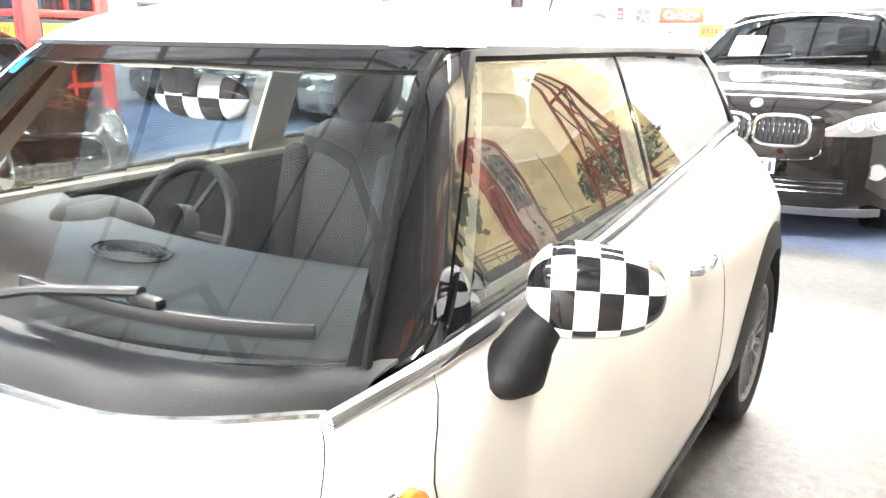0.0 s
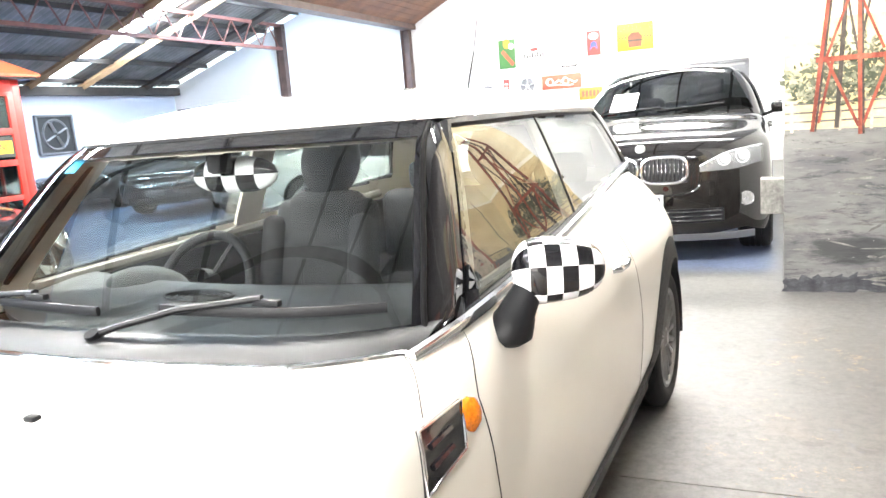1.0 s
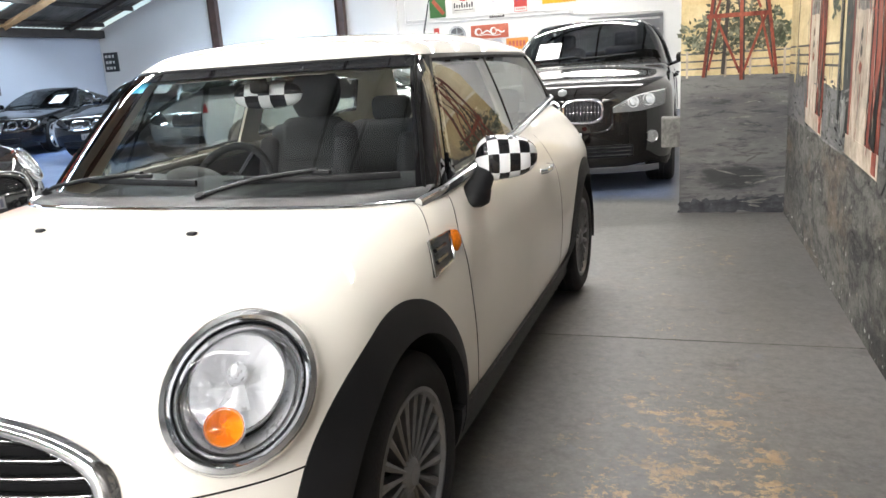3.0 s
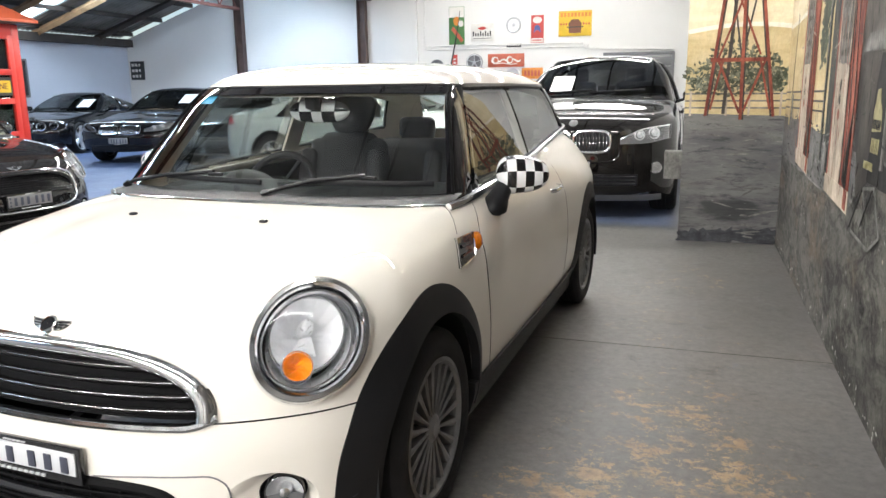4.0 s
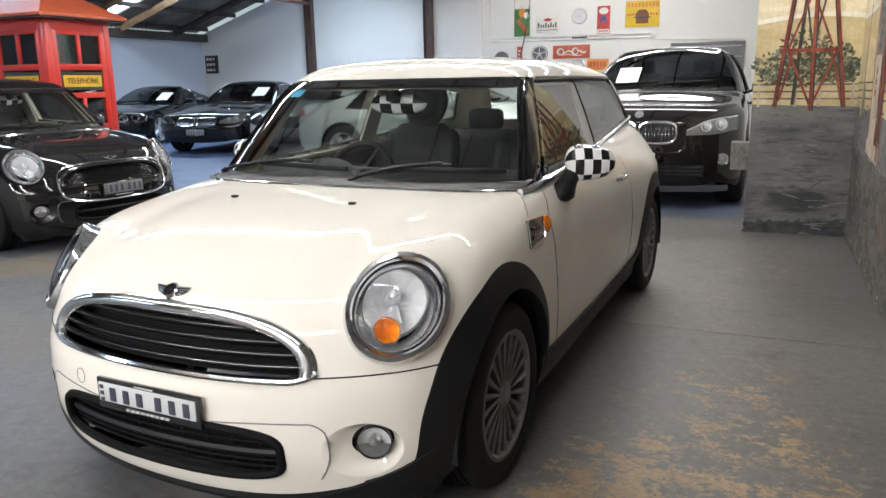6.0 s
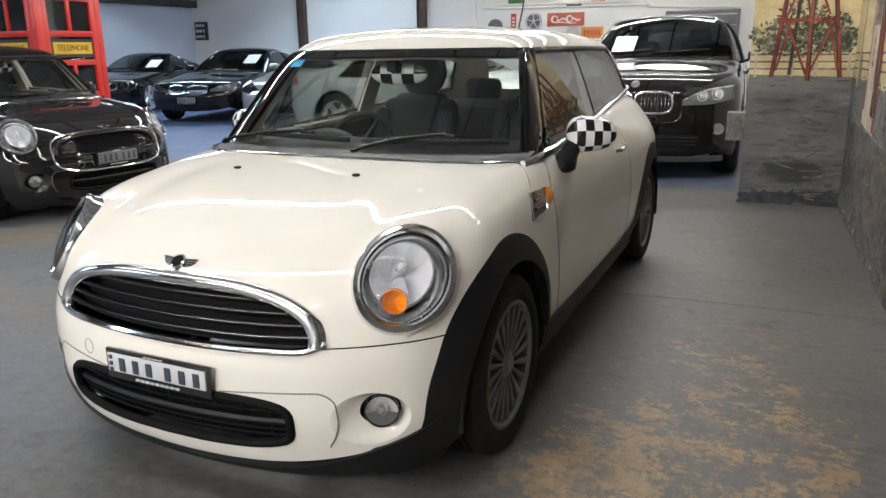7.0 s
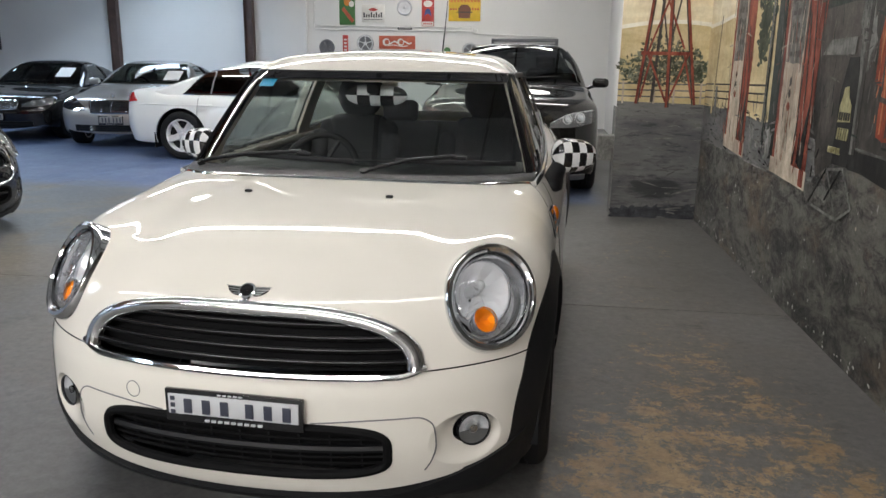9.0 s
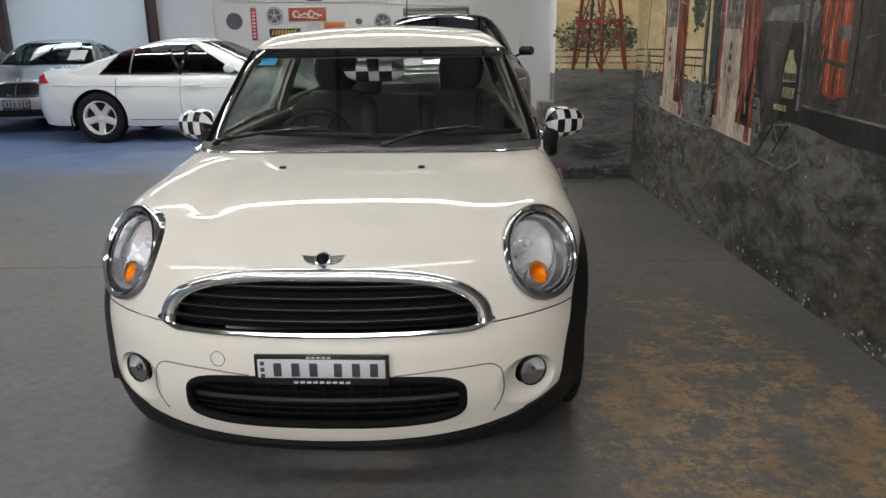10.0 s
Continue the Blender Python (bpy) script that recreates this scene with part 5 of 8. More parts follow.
        P = q(*np.transpose(np.array([[(0.262 + 0.150 * i / 6 - 0.04 * (1 - j / 3), 0.726 + 0.012 * i / 6 + (0.086 - 0.016 * i / 6) * j / 3) for j in range(4)] for i in range(7)]), (2, 0, 1)), o=0.006)
        sc = sheet(P, 0.012, "side_scuttle", GLOSS_BLACK, root, "black side grille with a bright edge", np.broadcast_to(np.array([s, 0.0, 0.0]), P.shape))
        bm = bmesh.new()
        tube(bm, [tuple(p) for p in (*P[:, 0], *P[-1, 1:], *P[-2::-1, -1], *P[0, -2:0:-1])], 0.0030, 6, closed=True)
        part("scuttle_edge", bm, CHROME, sc)
        bm = bmesh.new()
        for k in (1, 2):
            tube(bm, [tuple(p) for p in P[1:5, k]], 0.006, 6)
        part("scuttle_bar", bm, GLOSS_BLACK, sc)
        bm = bmesh.new()
        lathe(bm, [(0.001, 0.014), (0.018, 0.011), (0.030, 0.002), (0.031, -0.01)], 24, frame_at(q(0.428, 0.775, 0.006), (s, 0, 0.1)))
        part("side_indicator", bm, AMBER, sc, "round amber side indicator")
        # seams
        dseam = curve((0.3, 0.50), (0.6, 0.475), (0.78, 0.48), (0.89, 0.575))
        hseam = curve((0.66, 0.275), (0.80, 0.285), (0.89, 0.38))
        o = lambda y, z: tuple(body.side(y, z, s) + np.array([0.0005 * s, 0, 0]))
        seam(root, [o(float(dseam(0.89 - 0.59 * t)), 0.89 - 0.59 * t) for t in np.linspace(0, 1, 24)], 0.0013)
        seam(root, [o(float(hseam(0.89 - 0.07 * t)), 0.89 - 0.07 * t) for t in np.linspace(0, 1, 16)], 0.0008)
        seam(root, [o(1.72 + 0.05 * math.sin(t * 2.5), 0.96 - 0.66 * t) for t in np.linspace(0, 1, 20)], 0.0009)
        # door handle
        bm = bmesh.new()
        tube(bm, [q(1.49, 0.80, 0.0), q(1.50, 0.803, 0.022), q(1.56, 0.806, 0.03), q(1.62, 0.808, 0.022), q(1.635, 0.808, 0.0)], 0.011, 8)
        part("door_handle", bm, CHROME, root, "chrome door handle")
        headlamp(root, s, HL, HN, HR, amber=not black)
        # fog lamp in its bowl
        fp = body.front(s * 0.628, 0.337)
        fm = frame_at(fp, body.normal(fp) * np.array([0.7, 1, 1]))
        A, K = np.meshgrid(np.linspace(0, 2 * math.pi, 49), np.arange(7), indexing="ij")
        T = np.array([0.0, 0.12, 0.3, 0.5, 0.7, 0.88, 1.0])[K]
        dep = np.array([0.0003, -0.0015, -0.007, -0.014, -0.022, -0.027, -0.030])[K]
        P = body.front(s * (0.600 + 0.028 * T + (0.091 - 0.043 * T) * np.cos(A)), 0.322 + 0.015 * T + (0.080 - 0.032 * T) * np.sin(A))
        P = P + body.normal(P) * dep[..., None]
        bowl = sheet(P, 0, "fog_lamp", paint, root, "round fog lamp in a painted bowl")
        bm = bmesh.new()
        lathe(bm, [(0.0485, -0.03), (0.048, -0.014), (0.0455, -0.012), (0.044, -0.02)], 28, fm)
        part("fog_ring", bm, GLOSS_BLACK, bowl)
        bm = bmesh.new()
        lathe(bm, [(0.046, -0.022), (0.036, -0.034), (0.020, -0.044), (0.001, -0.048)], 18, fm)
        part("reflector", bm, FACET, bowl, smooth=False)
        bm = bmesh.new()
        lathe(bm, [(0.045, -0.020), (0.014, -0.022)], 20, fm, arc=(188, 352))
        part("shield", bm, LAMP_GREY, bowl)
        bm = bmesh.new()
        lathe(bm, [(0.001, -0.018), (0.012, -0.02), (0.017, -0.03), (0.016, -0.05)], 20, fm)
        part("bulb", bm, CHROME, bowl)
        bm = bmesh.new()
        lathe(bm, [(0.047, -0.012), (0.03, -0.004), (0.001, 0.0)], 28, fm)
        part("lens", bm, CLEAR, bowl).visible_shadow = False
        checker_head(root, (s * 0.842, 0.795, 0.957), s, 0 if s > 0 else 1, black)
    # front lip
    ang, T = np.meshgrid(np.radians(np.linspace(-68, 68, 72)), np.linspace(0, 1, 6), indexing="ij")
    z = 0.112 + (0.036 + 0.055 * (np.abs(ang) / radians(66)) ** 3 + 0.105 * np.clip((np.abs(ang) - radians(33)) / radians(33), 0, 1) ** 1.25) * T
    C = np.stack([0 * ang, 0 * ang - 0.05, z], -1)
    P = body.cast(C, C + 1.4 * np.stack([np.sin(ang), -np.cos(ang), 0 * ang], -1))
    N = body.normal(P)
    sheet(P + N * 0.008, 0.02, "front_lip", PLASTIC, root, "black plastic front lip", N)
    # grille: dark well, slats, bright surround
    X, Z = np.meshgrid(np.linspace(-0.47, 0.47, 30), np.linspace(0.515, 0.68, 6), indexing="ij")
    P = body.front(X, Z)
    P[..., 1] += 0.05
    grille = sheet(P, 0.01, "grille", DEEP, root, "black slatted grille in a bright surround")
    for z in ((0.548, 0.578, 0.608, 0.638) if not black else np.linspace(0.54, 0.655, 8)):
        h = 0.455 * max(0.05, 1 - max(0, (z - 0.53) / 0.139) ** 2.4) ** (1 / 3.2)
        bm = bmesh.new()
        tube(bm, [tuple(body.front(x, z) + np.array([0, 0.008, 0])) for x in np.linspace(-h, h, 26)], 0.010 if not black else 0.004, 10, flat=0.6)
        part("slat", bm, GLOSS_BLACK if black else DEEP, grille)
        if not black:
            bm = bmesh.new()
            tube(bm, [tuple(body.front(x, z + 0.004) + np.array([0, -0.001, 0])) for x in np.linspace(-h, h, 26)], 0.0028, 6)
            part("slat_edge", bm, SLAT, grille, "bright slat edge")
    A, T = np.meshgrid(np.linspace(0, math.pi, 72), np.linspace(0, 1, 7), indexing="ij")
    c, sn = np.cos(A), np.sin(A)
    wide = 1 - T
    X = np.sign(c) * np.abs(c) ** (2 / 3.2) * (0.448 + 0.047 * T)
    Z = 0.526 + np.abs(sn) ** (2 / 2.4) * (0.128 + 0.034 * T)
    P = body.front(X, Z)
    P = P + body.normal(P) * (0.002 + 0.016 * np.sin(np.clip(T * 1.02, 0, 1) * math.pi) ** 0.6)[..., None]
    sheet(P, 0.012, "grille_surround", GLOSS_BLACK if black else CHROME, grille, "black upper surround" if black else "chrome upper surround", body.normal(P))
    bm = bmesh.new()
    tube(bm, [tuple(body.front(x, 0.517 + 0.022 * max(0, (abs(x) - 0.42) / 0.075) ** 2) + np.array([0, -0.002, 0])) for x in np.linspace(-0.495, 0.495, 60)], 0.013, 8, flat=0.85)
    part("grille_strip", bm, GLOSS_BLACK if black else CHROME, grille, "black lower strip" if black else "chrome lower strip")
    # lower intake
    X, Z = np.meshgrid(np.linspace(-0.44, 0.44, 30), np.linspace(0.235, 0.395, 6), indexing="ij")
    P = body.front(X, Z)
    P[..., 1] += 0.045
    intake = sheet(P, 0.01, "air_intake", DEEP, root, "black lower air intake")
    for z, r in ((0.358, 0.004), (0.340, 0.004), (0.312, 0.011), (0.286, 0.004), (0.266, 0.004)):
        h = 0.40 * (1 - (abs(z - 0.308) / 0.08) ** 3) ** 0.2
        bm = bmesh.new()
        tube(bm, [tuple(body.front(x, z) + np.array([0, 0.02, 0])) for x in np.linspace(-h, h, 24)], r, 6)
        part("bar", bm, DEEP if r < 0.01 else PLASTIC, intake)
    bm = bmesh.new()
    tube(bm, [tuple(body.front(x, z) + np.array([0, 0.001, 0])) for x, z in oval(0, 0.308, 0.407, 0.073, 72, 4.0)], 0.013, 8, closed=True, up=(0, 1, 0))
    part("intake_lip", bm, DEEP, intake)
    for x in np.linspace(-0.33, 0.33, 9):
        bm = bmesh.new()
        cyl(bm, tuple(body.front(x, 0.25) + np.array([0, 0.03, 0])), tuple(body.front(x, 0.368) + np.array([0, 0.03, 0])), 0.003, n=5)
        part("bar", bm, PLASTIC, intake)
    for s in (1, -1):
        seam(root, [tuple(body.front(s * float(px), float(pz))) for px, pz in zip(*poly((0.21, 0.394), (0.36, 0.403), (0.475, 0.405), (0.522, 0.375), (0.529, 0.32), (0.518, 0.275), (0.498, 0.240))(np.linspace(0, 1, 40)))], 0.0022, GREY_METAL)
        seam(root, [tuple(body.front(s * x, 0.524 + 0.0004 * k)) for k, x in enumerate(np.linspace(0.485, 0.765, 14))], 0.0022)
    if black:
        bm = bmesh.new()
        tube(bm, [tuple(body.front(x, z) - np.array([0, 0.006, 0])) for x, z in oval(0, 0.535, 0.49, 0.15, 60, 4.0)], 0.009, 8, closed=True, up=(0, 1, 0))
        part("grille_ring", bm, CHROME, grille, "thin chrome grille ring")
        window(body, "front", poly((-0.46, 0.40), (0, 0.395), (0.46, 0.40)), poly((-0.47, 0.53), (0, 0.53), (0.47, 0.53)), 0.004, 0.01, "grille_panel", GLOSS_BLACK, grille, ns=20, nt=4)
        bars_plate(root, (0.0, body.front(0.0, 0.47)[1] - 0.02, 0.47), 0.372, 0.095, base=GREY_METAL)
    else:
        bars_plate(root, (0.007, body.front(0.0, 0.426)[1] - 0.012, 0.426), 0.372, 0.064)
    # wing badge
    bp = body.front(0.0, 0.705)
    bm = bmesh.new()
    m = frame_at(bp, body.normal(bp))
    lathe(bm, [(0.001, 0.010), (0.018, 0.010), (0.022, 0.004), (0.022, -0.004)], 24, m)
    badge = part("badge", bm, GLOSS_BLACK, root, "winged round badge")
    flat_m = m @ Matrix(((0, -1, 0, 0), (1, 0, 0, 0), (0, 0, 1, 0), (0, 0, 0, 1)))
    for k in (1, -1):
        part("wing", prism(bmesh.new(), [(k * 0.016, 0.013), (k * 0.062, 0.017), (k * 0.056, 0.003), (k * 0.046, -0.006), (k * 0.034, -0.012), (k * 0.016, -0.014)][::k], 0.003, flat_m), GLOSS_BLACK, badge, smooth=False)
        for i in range(4):
            x1, zc = (0.066, 0.060, 0.051, 0.041)[i], 0.0115 - 0.0068 * i
            part("feather", prism(bmesh.new(), [(k * 0.018, zc + 0.0015), (k * x1, zc + 0.0055 - 0.0012 * i), (k * (x1 - 0.005), zc + 0.0015 - 0.0012 * i), (k * 0.018, zc - 0.0025)][::k], 0.006, flat_m), CHROME, badge, "chrome wing feather", smooth=False)
    bm = bmesh.new()
    lathe(bm, [(0.019, 0.011), (0.024, 0.010), (0.025, -0.003), (0.019, -0.003)], 24, m, closed=True)
    part("badge_ring", bm, CHROME, badge, "chrome ring")
    # round tow-eye cover
    bm = bmesh.new()
    tube(bm, [tuple(body.front(-0.305 + 0.022 * math.cos(a), 0.437 + 0.022 * math.sin(a))) for a in np.linspace(0, 2 * math.pi, 24)[:-1]], 0.0014, 5, closed=True, up=(0, 1, 0))
    part("tow_cover", bm, GREY_METAL, root)
    # aerial
    rp = house.top(0.0, 2.29, 1.1)
    bm = bmesh.new()
    cyl(bm, rp, rp + np.array([0, 0.02, 0.03]), 0.012, 0.006, 10)
    cyl(bm, rp + np.array([0, 0.02, 0.03]), rp + np.array([0, 0.12, 0.2]), 0.005, 0.004, 8)
    cyl(bm, rp + np.array([0, 0.12, 0.2]), rp + np.array([0, 0.19, 0.36]), 0.0025, 0.002, 6)
    part("aerial", bm, PLASTIC, root)
    # tail and bumper
    for s in (1, -1):
        bm = bmesh.new()
        lathe(bm, [(0.09, 0.0), (0.085, 0.016), (0.001, 0.03)], 24, frame_at(body.rear(s * 0.55, 0.78) - np.array([0, 0.012, 0]), (s * 0.25, 0.95, 0.1)))
        part("tail_lamp", bm, RED_LENS, root)
    # cabin
    part("cabin_floor", boxes(((0, 1.6, 0.30), (1.36, 2.3, 0.04))), PLASTIC, root)
    bm = bmesh.new()
    X, T = np.meshgrid(np.linspace(-0.64, 0.64, 26), np.linspace(0, 1, 10), indexing="ij")
    yy = 0.36 + 0.46 * X**2 + (0.74 - 0.36 * X**2) * np.minimum(T * 1.25, 1) * 0.62
    zz = 0.885 + 0.03 * np.sin(T * 2.2) - np.maximum(T - 0.75, 0) * 1.5
    dash = sheet(np.stack([X, yy, zz], -1), 0.02, "dashboard", DASH, root, "dark dashboard")
    bm = bmesh.new()
    box(bm, (0, 0.83, 0.66), (1.26, 0.08, 0.36), 0.03)
    part("fascia", bm, DASH, dash)
    bm = bmesh.new()
    lathe(bm, [(0.001, 0.03), (0.07, 0.028), (0.10, 0.012), (0.11, 0.0)], 28, Matrix.Translation((-0.34, 0.78, 0.90)) @ Matrix.Rotation(radians(-75), 4, "Y"))
    part("binnacle", bm, PLASTIC, dash)
    bm = bmesh.new()
    for k in range(5):
        r = 0.10 - k * 0.018
        tube(bm, [(r * math.cos(a), 0.62 + 0.5 * r * math.sin(a), 0.915) for a in np.linspace(0, 2 * math.pi, 24)[:-1]], 0.003, 5, closed=True)
    part("air_vent", bm, PLASTIC, dash)
    wm = Matrix.Translation((-0.34, 0.98, 0.83)) @ Matrix.Rotation(radians(-28), 4, "X") @ Matrix.Rotation(math.pi / 2, 4, "Z")
    bm = bmesh.new()
    tube(bm, [wm @ Vector((0, 0.178 * math.cos(a), 0.178 * math.sin(a))) for a in np.linspace(0, 2 * math.pi, 40)[:-1]], 0.016, 10, closed=True, up=(0, 1, 0.3))
    sw = part("steering_wheel", bm, PLASTIC, root, "black steering wheel")
    bm = bmesh.new()
    lathe(bm, [(0.001, 0.02), (0.05, 0.018), (0.07, 0.0), (0.06, -0.04)], 24, wm)
    for a in (math.pi / 2 + 1.57, math.pi * 0.15 + 1.57, math.pi * 0.85 + 1.57):
        tube(bm, [wm @ Vector((0, 0.05 * math.cos(a), 0.05 * math.sin(a))), wm @ Vector((0, 0.175 * math.cos(a), 0.175 * math.sin(a)))], 0.016, 6, flat=0.6)
    part("hub", bm, PLASTIC, sw)
    seat(root, 0.36, 1.30)
    seat(root, -0.36, 1.30)
    bm = bmesh.new()
    box(bm, (0, 2.25, 0.48), (1.15, 0.5, 0.18), 0.06, seg=3)
    box(bm, (0, 2.52, 0.72), (1.15, 0.16, 0.5), 0.06, seg=3)
    bench = part("rear_bench", bm, SEAT, root, "dark cloth rear bench")
    for s in (1, -1):
        part("headrest", box(bmesh.new(), (s * 0.32, 2.55, 1.03), (0.24, 0.09, 0.14), 0.04, seg=3), SEAT, bench)
        G = lerp_grid(poly((0.62, 0.32), (2.5, 0.32)), poly((0.66, 0.90), (2.6, 0.93)), 20, 8)
        P = np.stack([s * (0.70 - tail_taper(G[..., 0])), G[..., 0], G[..., 1]], -1)
        P[..., 0] -= s * 0.06 * np.maximum(G[..., 1] - 0.6, 0)
        P[..., 0] += s * 0.05 * np.minimum(1, np.abs(G[..., 1] - 0.9) * 6) - 0.02 * s
        sheet(P, 0.015 * s, "door_card", DASH, root)
        bm = bmesh.new()
        tube(bm, [(s * (0.672 - 1.1 * tail_taper(y)), y, 0.905 + 0.03 * (y - 0.7)) for y in np.linspace(0.66, 2.45, 16)], 0.02, 8)
        part("door_cap", bm, CAP, root, "grey door top")
        G = lerp_grid(poly((1.50, 0.95), (1.53, 1.29)), poly((1.63, 0.95), (1.65, 1.29)), 10, 5)
        sheet(house.side(G[..., 0], G[..., 1], s) - np.array([0.03 * s, 0, 0]), 0.012 * s, "door_post_lining", BEIGE, root, "beige cloth door post lining")
    P = house.top(*np.meshgrid(np.linspace(-0.5, 0.5, 14), np.linspace(0.85, 2.7, 18), indexing="ij"), 1.0)
    P[..., 2] -= 0.035
    sheet(P, 0.01, "headlining", BEIGE, root, "beige headlining")
    # inside mirror, with checked back
    V, F, I = [], [], []
    NX = 24
    for j in range(NX + 1):
        x = -1 + 2 * j / NX
        w = max(1e-4, 1 - abs(x) ** 3.0) ** 0.5
        for i in range(24):
            a = 2 * math.pi * i / 24
            V.append((-0.015 + 0.140 * x, 0.815 + 0.026 * w * math.cos(a), 1.187 + 0.046 * w * math.sin(a)))
    for j in range(NX):
        for i in range(24):
            F.append((j * 24 + i, j * 24 + (i + 1) % 24, (j + 1) * 24 + (i + 1) % 24, (j + 1) * 24 + i))
            I.append((int(5 * (j + 0.5) / NX) + (0 if i < 12 else 1)) % 2)
    im = mesh_part("inside_mirror", V, F, [GLOSS_BLACK, WHITE_PLASTIC], root, "checked inside mirror", idx=I)
    bm = bmesh.new()
    cyl(bm, (-0.015, 0.80, 1.2), (-0.015, 0.735, 1.275), 0.016, n=10)
    box(bm, (-0.015, 0.765, 1.235), (0.05, 0.05, 0.08), 0.012)
    part("mirror_stem", bm, PLASTIC, im)
    for s in (1, -1):
        part("sun_visor", box(bmesh.new(), (s * 0.30, 0.90, 1.292), (0.36, 0.13, 0.018), 0.006, Matrix()), BEIGE, root)
    # sticker
    q = house.front(-0.43, 1.235, 1.6)
    G = lerp_grid(poly((-0.505, 1.222), (-0.43, 1.222)), poly((-0.495, 1.255), (-0.42, 1.255)), 4, 3)
    sheet(house.front(G[..., 0], G[..., 1], 1.6) + np.array([0, 0.006, 0]), 0.001, "screen_sticker", BLUE_TAG, root, "small blue screen sticker")
    wheels(root, 0.297, 0.205, 0.185, "cover" if not black else "five", COVER, ((0.722, 0), (0.70, 2.467), (-0.722, 0), (-0.70, 2.467)))
    return body, house


car = thing("small_car", "cream-white three-door hatchback with black arches and checked mirrors", "car")
hatchback(car, CREAM, CREAM, 0.016)



# ---- other cars: one builder for saloons and tall hatchbacks ----
LAMP_SILVER = mat("lamp_housing_silver", (0.20, 0.203, 0.207), 0.25, 0.4, 0.4, 0.1, 30)
# greyer plate face for the saloons further back
PLATE_DIM = mat("grey_plate", (0.25, 0.255, 0.26), 0.4)
LAMP_UNIT = mat("lamp_unit", (0.82, 0.83, 0.84), 0.2, 0.5, 0.3, 0.1, 30)

def saloon(root, s):
    fo, wb, ro, hw, H = s["fo"], s["wb"], s["ro"], s["hw"], s["h"]
    yc, yr, belt, r = s["cowl"], s["deck"], s["belt"], s["r"]
    nose, hood, tail = s["nose"], s["hood"], s["tail"]
    end = wb + ro
    Fz = curve((0.15, -fo + 0.10), (0.3, -fo + 0.02), (0.5, -fo), (nose * 0.82, -fo + 0.03), (nose, -fo + 0.12), (nose + 0.25, -fo + 0.5))
    Tc = curve((-fo - 0.1, nose - 0.04), (-fo + 0.2, nose + 0.04), (yc * 0.3, (nose + hood) / 2 + 0.04), (yc, hood), (yc + 0.6, belt + 0.05), (yr - 0.2, belt + 0.06), (yr + 0.1, tail), (end, tail - 0.04))
    wp = curve((-fo, hw - 0.05), (0, hw - 0.01), (wb * 0.5, hw - 0.02), (wb, hw - 0.005), (end, hw - 0.07))
    ws = curve((0.12, -0.09), (0.3, -0.02), (0.55, 0.0), (belt - 0.22, -0.012), (belt, -0.05), (belt + 0.2, -0.15))
    Rz = curve((0.2, end - 0.08), (0.5, end), (tail - 0.1, end - 0.03), (tail + 0.1, end - 0.12))
    body = Shape(lambda y, z: wp(y) + ws(z), lambda x, y: Tc(y) - 0.06 * x * x, lambda x, z: Fz(z) + 0.20 * x * x + 0.18 * x**4,
                 lambda x, z: Rz(z) - 0.16 * x * x - 0.1 * x**4, lambda y: 0.17 + 0 * y, 0.16, 0.16, 0.12, 0.06)
    w0, w1 = hw - 0.10, s.get("roof_w", hw - 0.33)
    gw = curve((belt - 0.12, w0 + 0.03), (belt, w0), ((belt + H) / 2, (w0 + w1) / 2 + 0.03), (H - 0.07, w1), (H + 0.1, w1 - 0.15))
    ft, rt = s["roof_front"], s["roof_rear"]
    gt = curve((ft - 0.3, H - 0.1), (ft + 0.05, H - 0.035), ((ft + rt) / 2, H), (rt, H - s.get("drop", 0.05)), (yr + 0.1, H - s.get("drop", 0.05) * 2.4))
    sf, sr = (ft - yc) / (H - 0.08 - hood), (yr - rt) / (H - 0.1 - tail)
    house = Shape(lambda y, z: gw(z) + 0 * y, lambda x, y: gt(y) - 0.10 * x * x, lambda x, z: yc + sf * (z - hood) + 0.30 * x * x,
                  lambda x, z: yr - sr * (z - tail) - 0.22 * x * x, lambda y: belt - 0.1 + 0 * y, 0.10, 0.14, 0.11, 0.02)
    R = r + 0.045

    def drop(p):
        x, y, z = np.abs(p[:, 0]), p[:, 1], p[:, 2]
        d = np.zeros(len(p), bool)
        for a in (0, wb):
            d |= (x > 0.5) & ((y - a) ** 2 + (z - r) ** 2 < R**2)
        return d | ((z > belt - 0.04) & (y > yc + 0.16 + 0.3 * x * x) & (y < yr - 0.15) & (x < w0 - 0.06))

    step = s.get("step", 0.035)
    V, Q = body.shell((-hw - 0.1, -fo - 0.12, 0.15), (hw + 0.1, end + 0.12, max(hood, tail, belt) + 0.15), (-0.4, -0.3, 0.45), (0.4, wb + 0.2, 0.6), step, drop)
    for a in (0, wb):
        snap_round(V, Q, a, r, R, 0.5)
    mesh_part("body", V, tri_clean(Q), s["paint"], root, sharp=55)

    zt = lambda y: np.minimum(H - 0.10, gt(y) - 0.10)
    a0, a1 = yc + 0.30 + 0.30 * w0**2 * 0.5, ft + 0.22
    b0, b1 = yr - s.get("quarter", 0.22), rt + 0.12

    def side_hole(y, z, g):
        top = zt(y)
        t = np.clip((z - belt - 0.02) / (H - 0.12 - belt), 0, 1)
        return (z > belt + 0.02 + g) & (z < top - g) & (y > a0 + (a1 - a0) * t + g) & (y < b0 + (b1 - b0) * t - g)

    def panes(p):
        x, y, z = np.abs(p[:, 0]), p[:, 1], p[:, 2]
        d = side_hole(y, z, 0.01) & (x > w1 - 0.12) & (z < H - 0.09)
        yf = yc + sf * (z - hood) + 0.30 * x * x
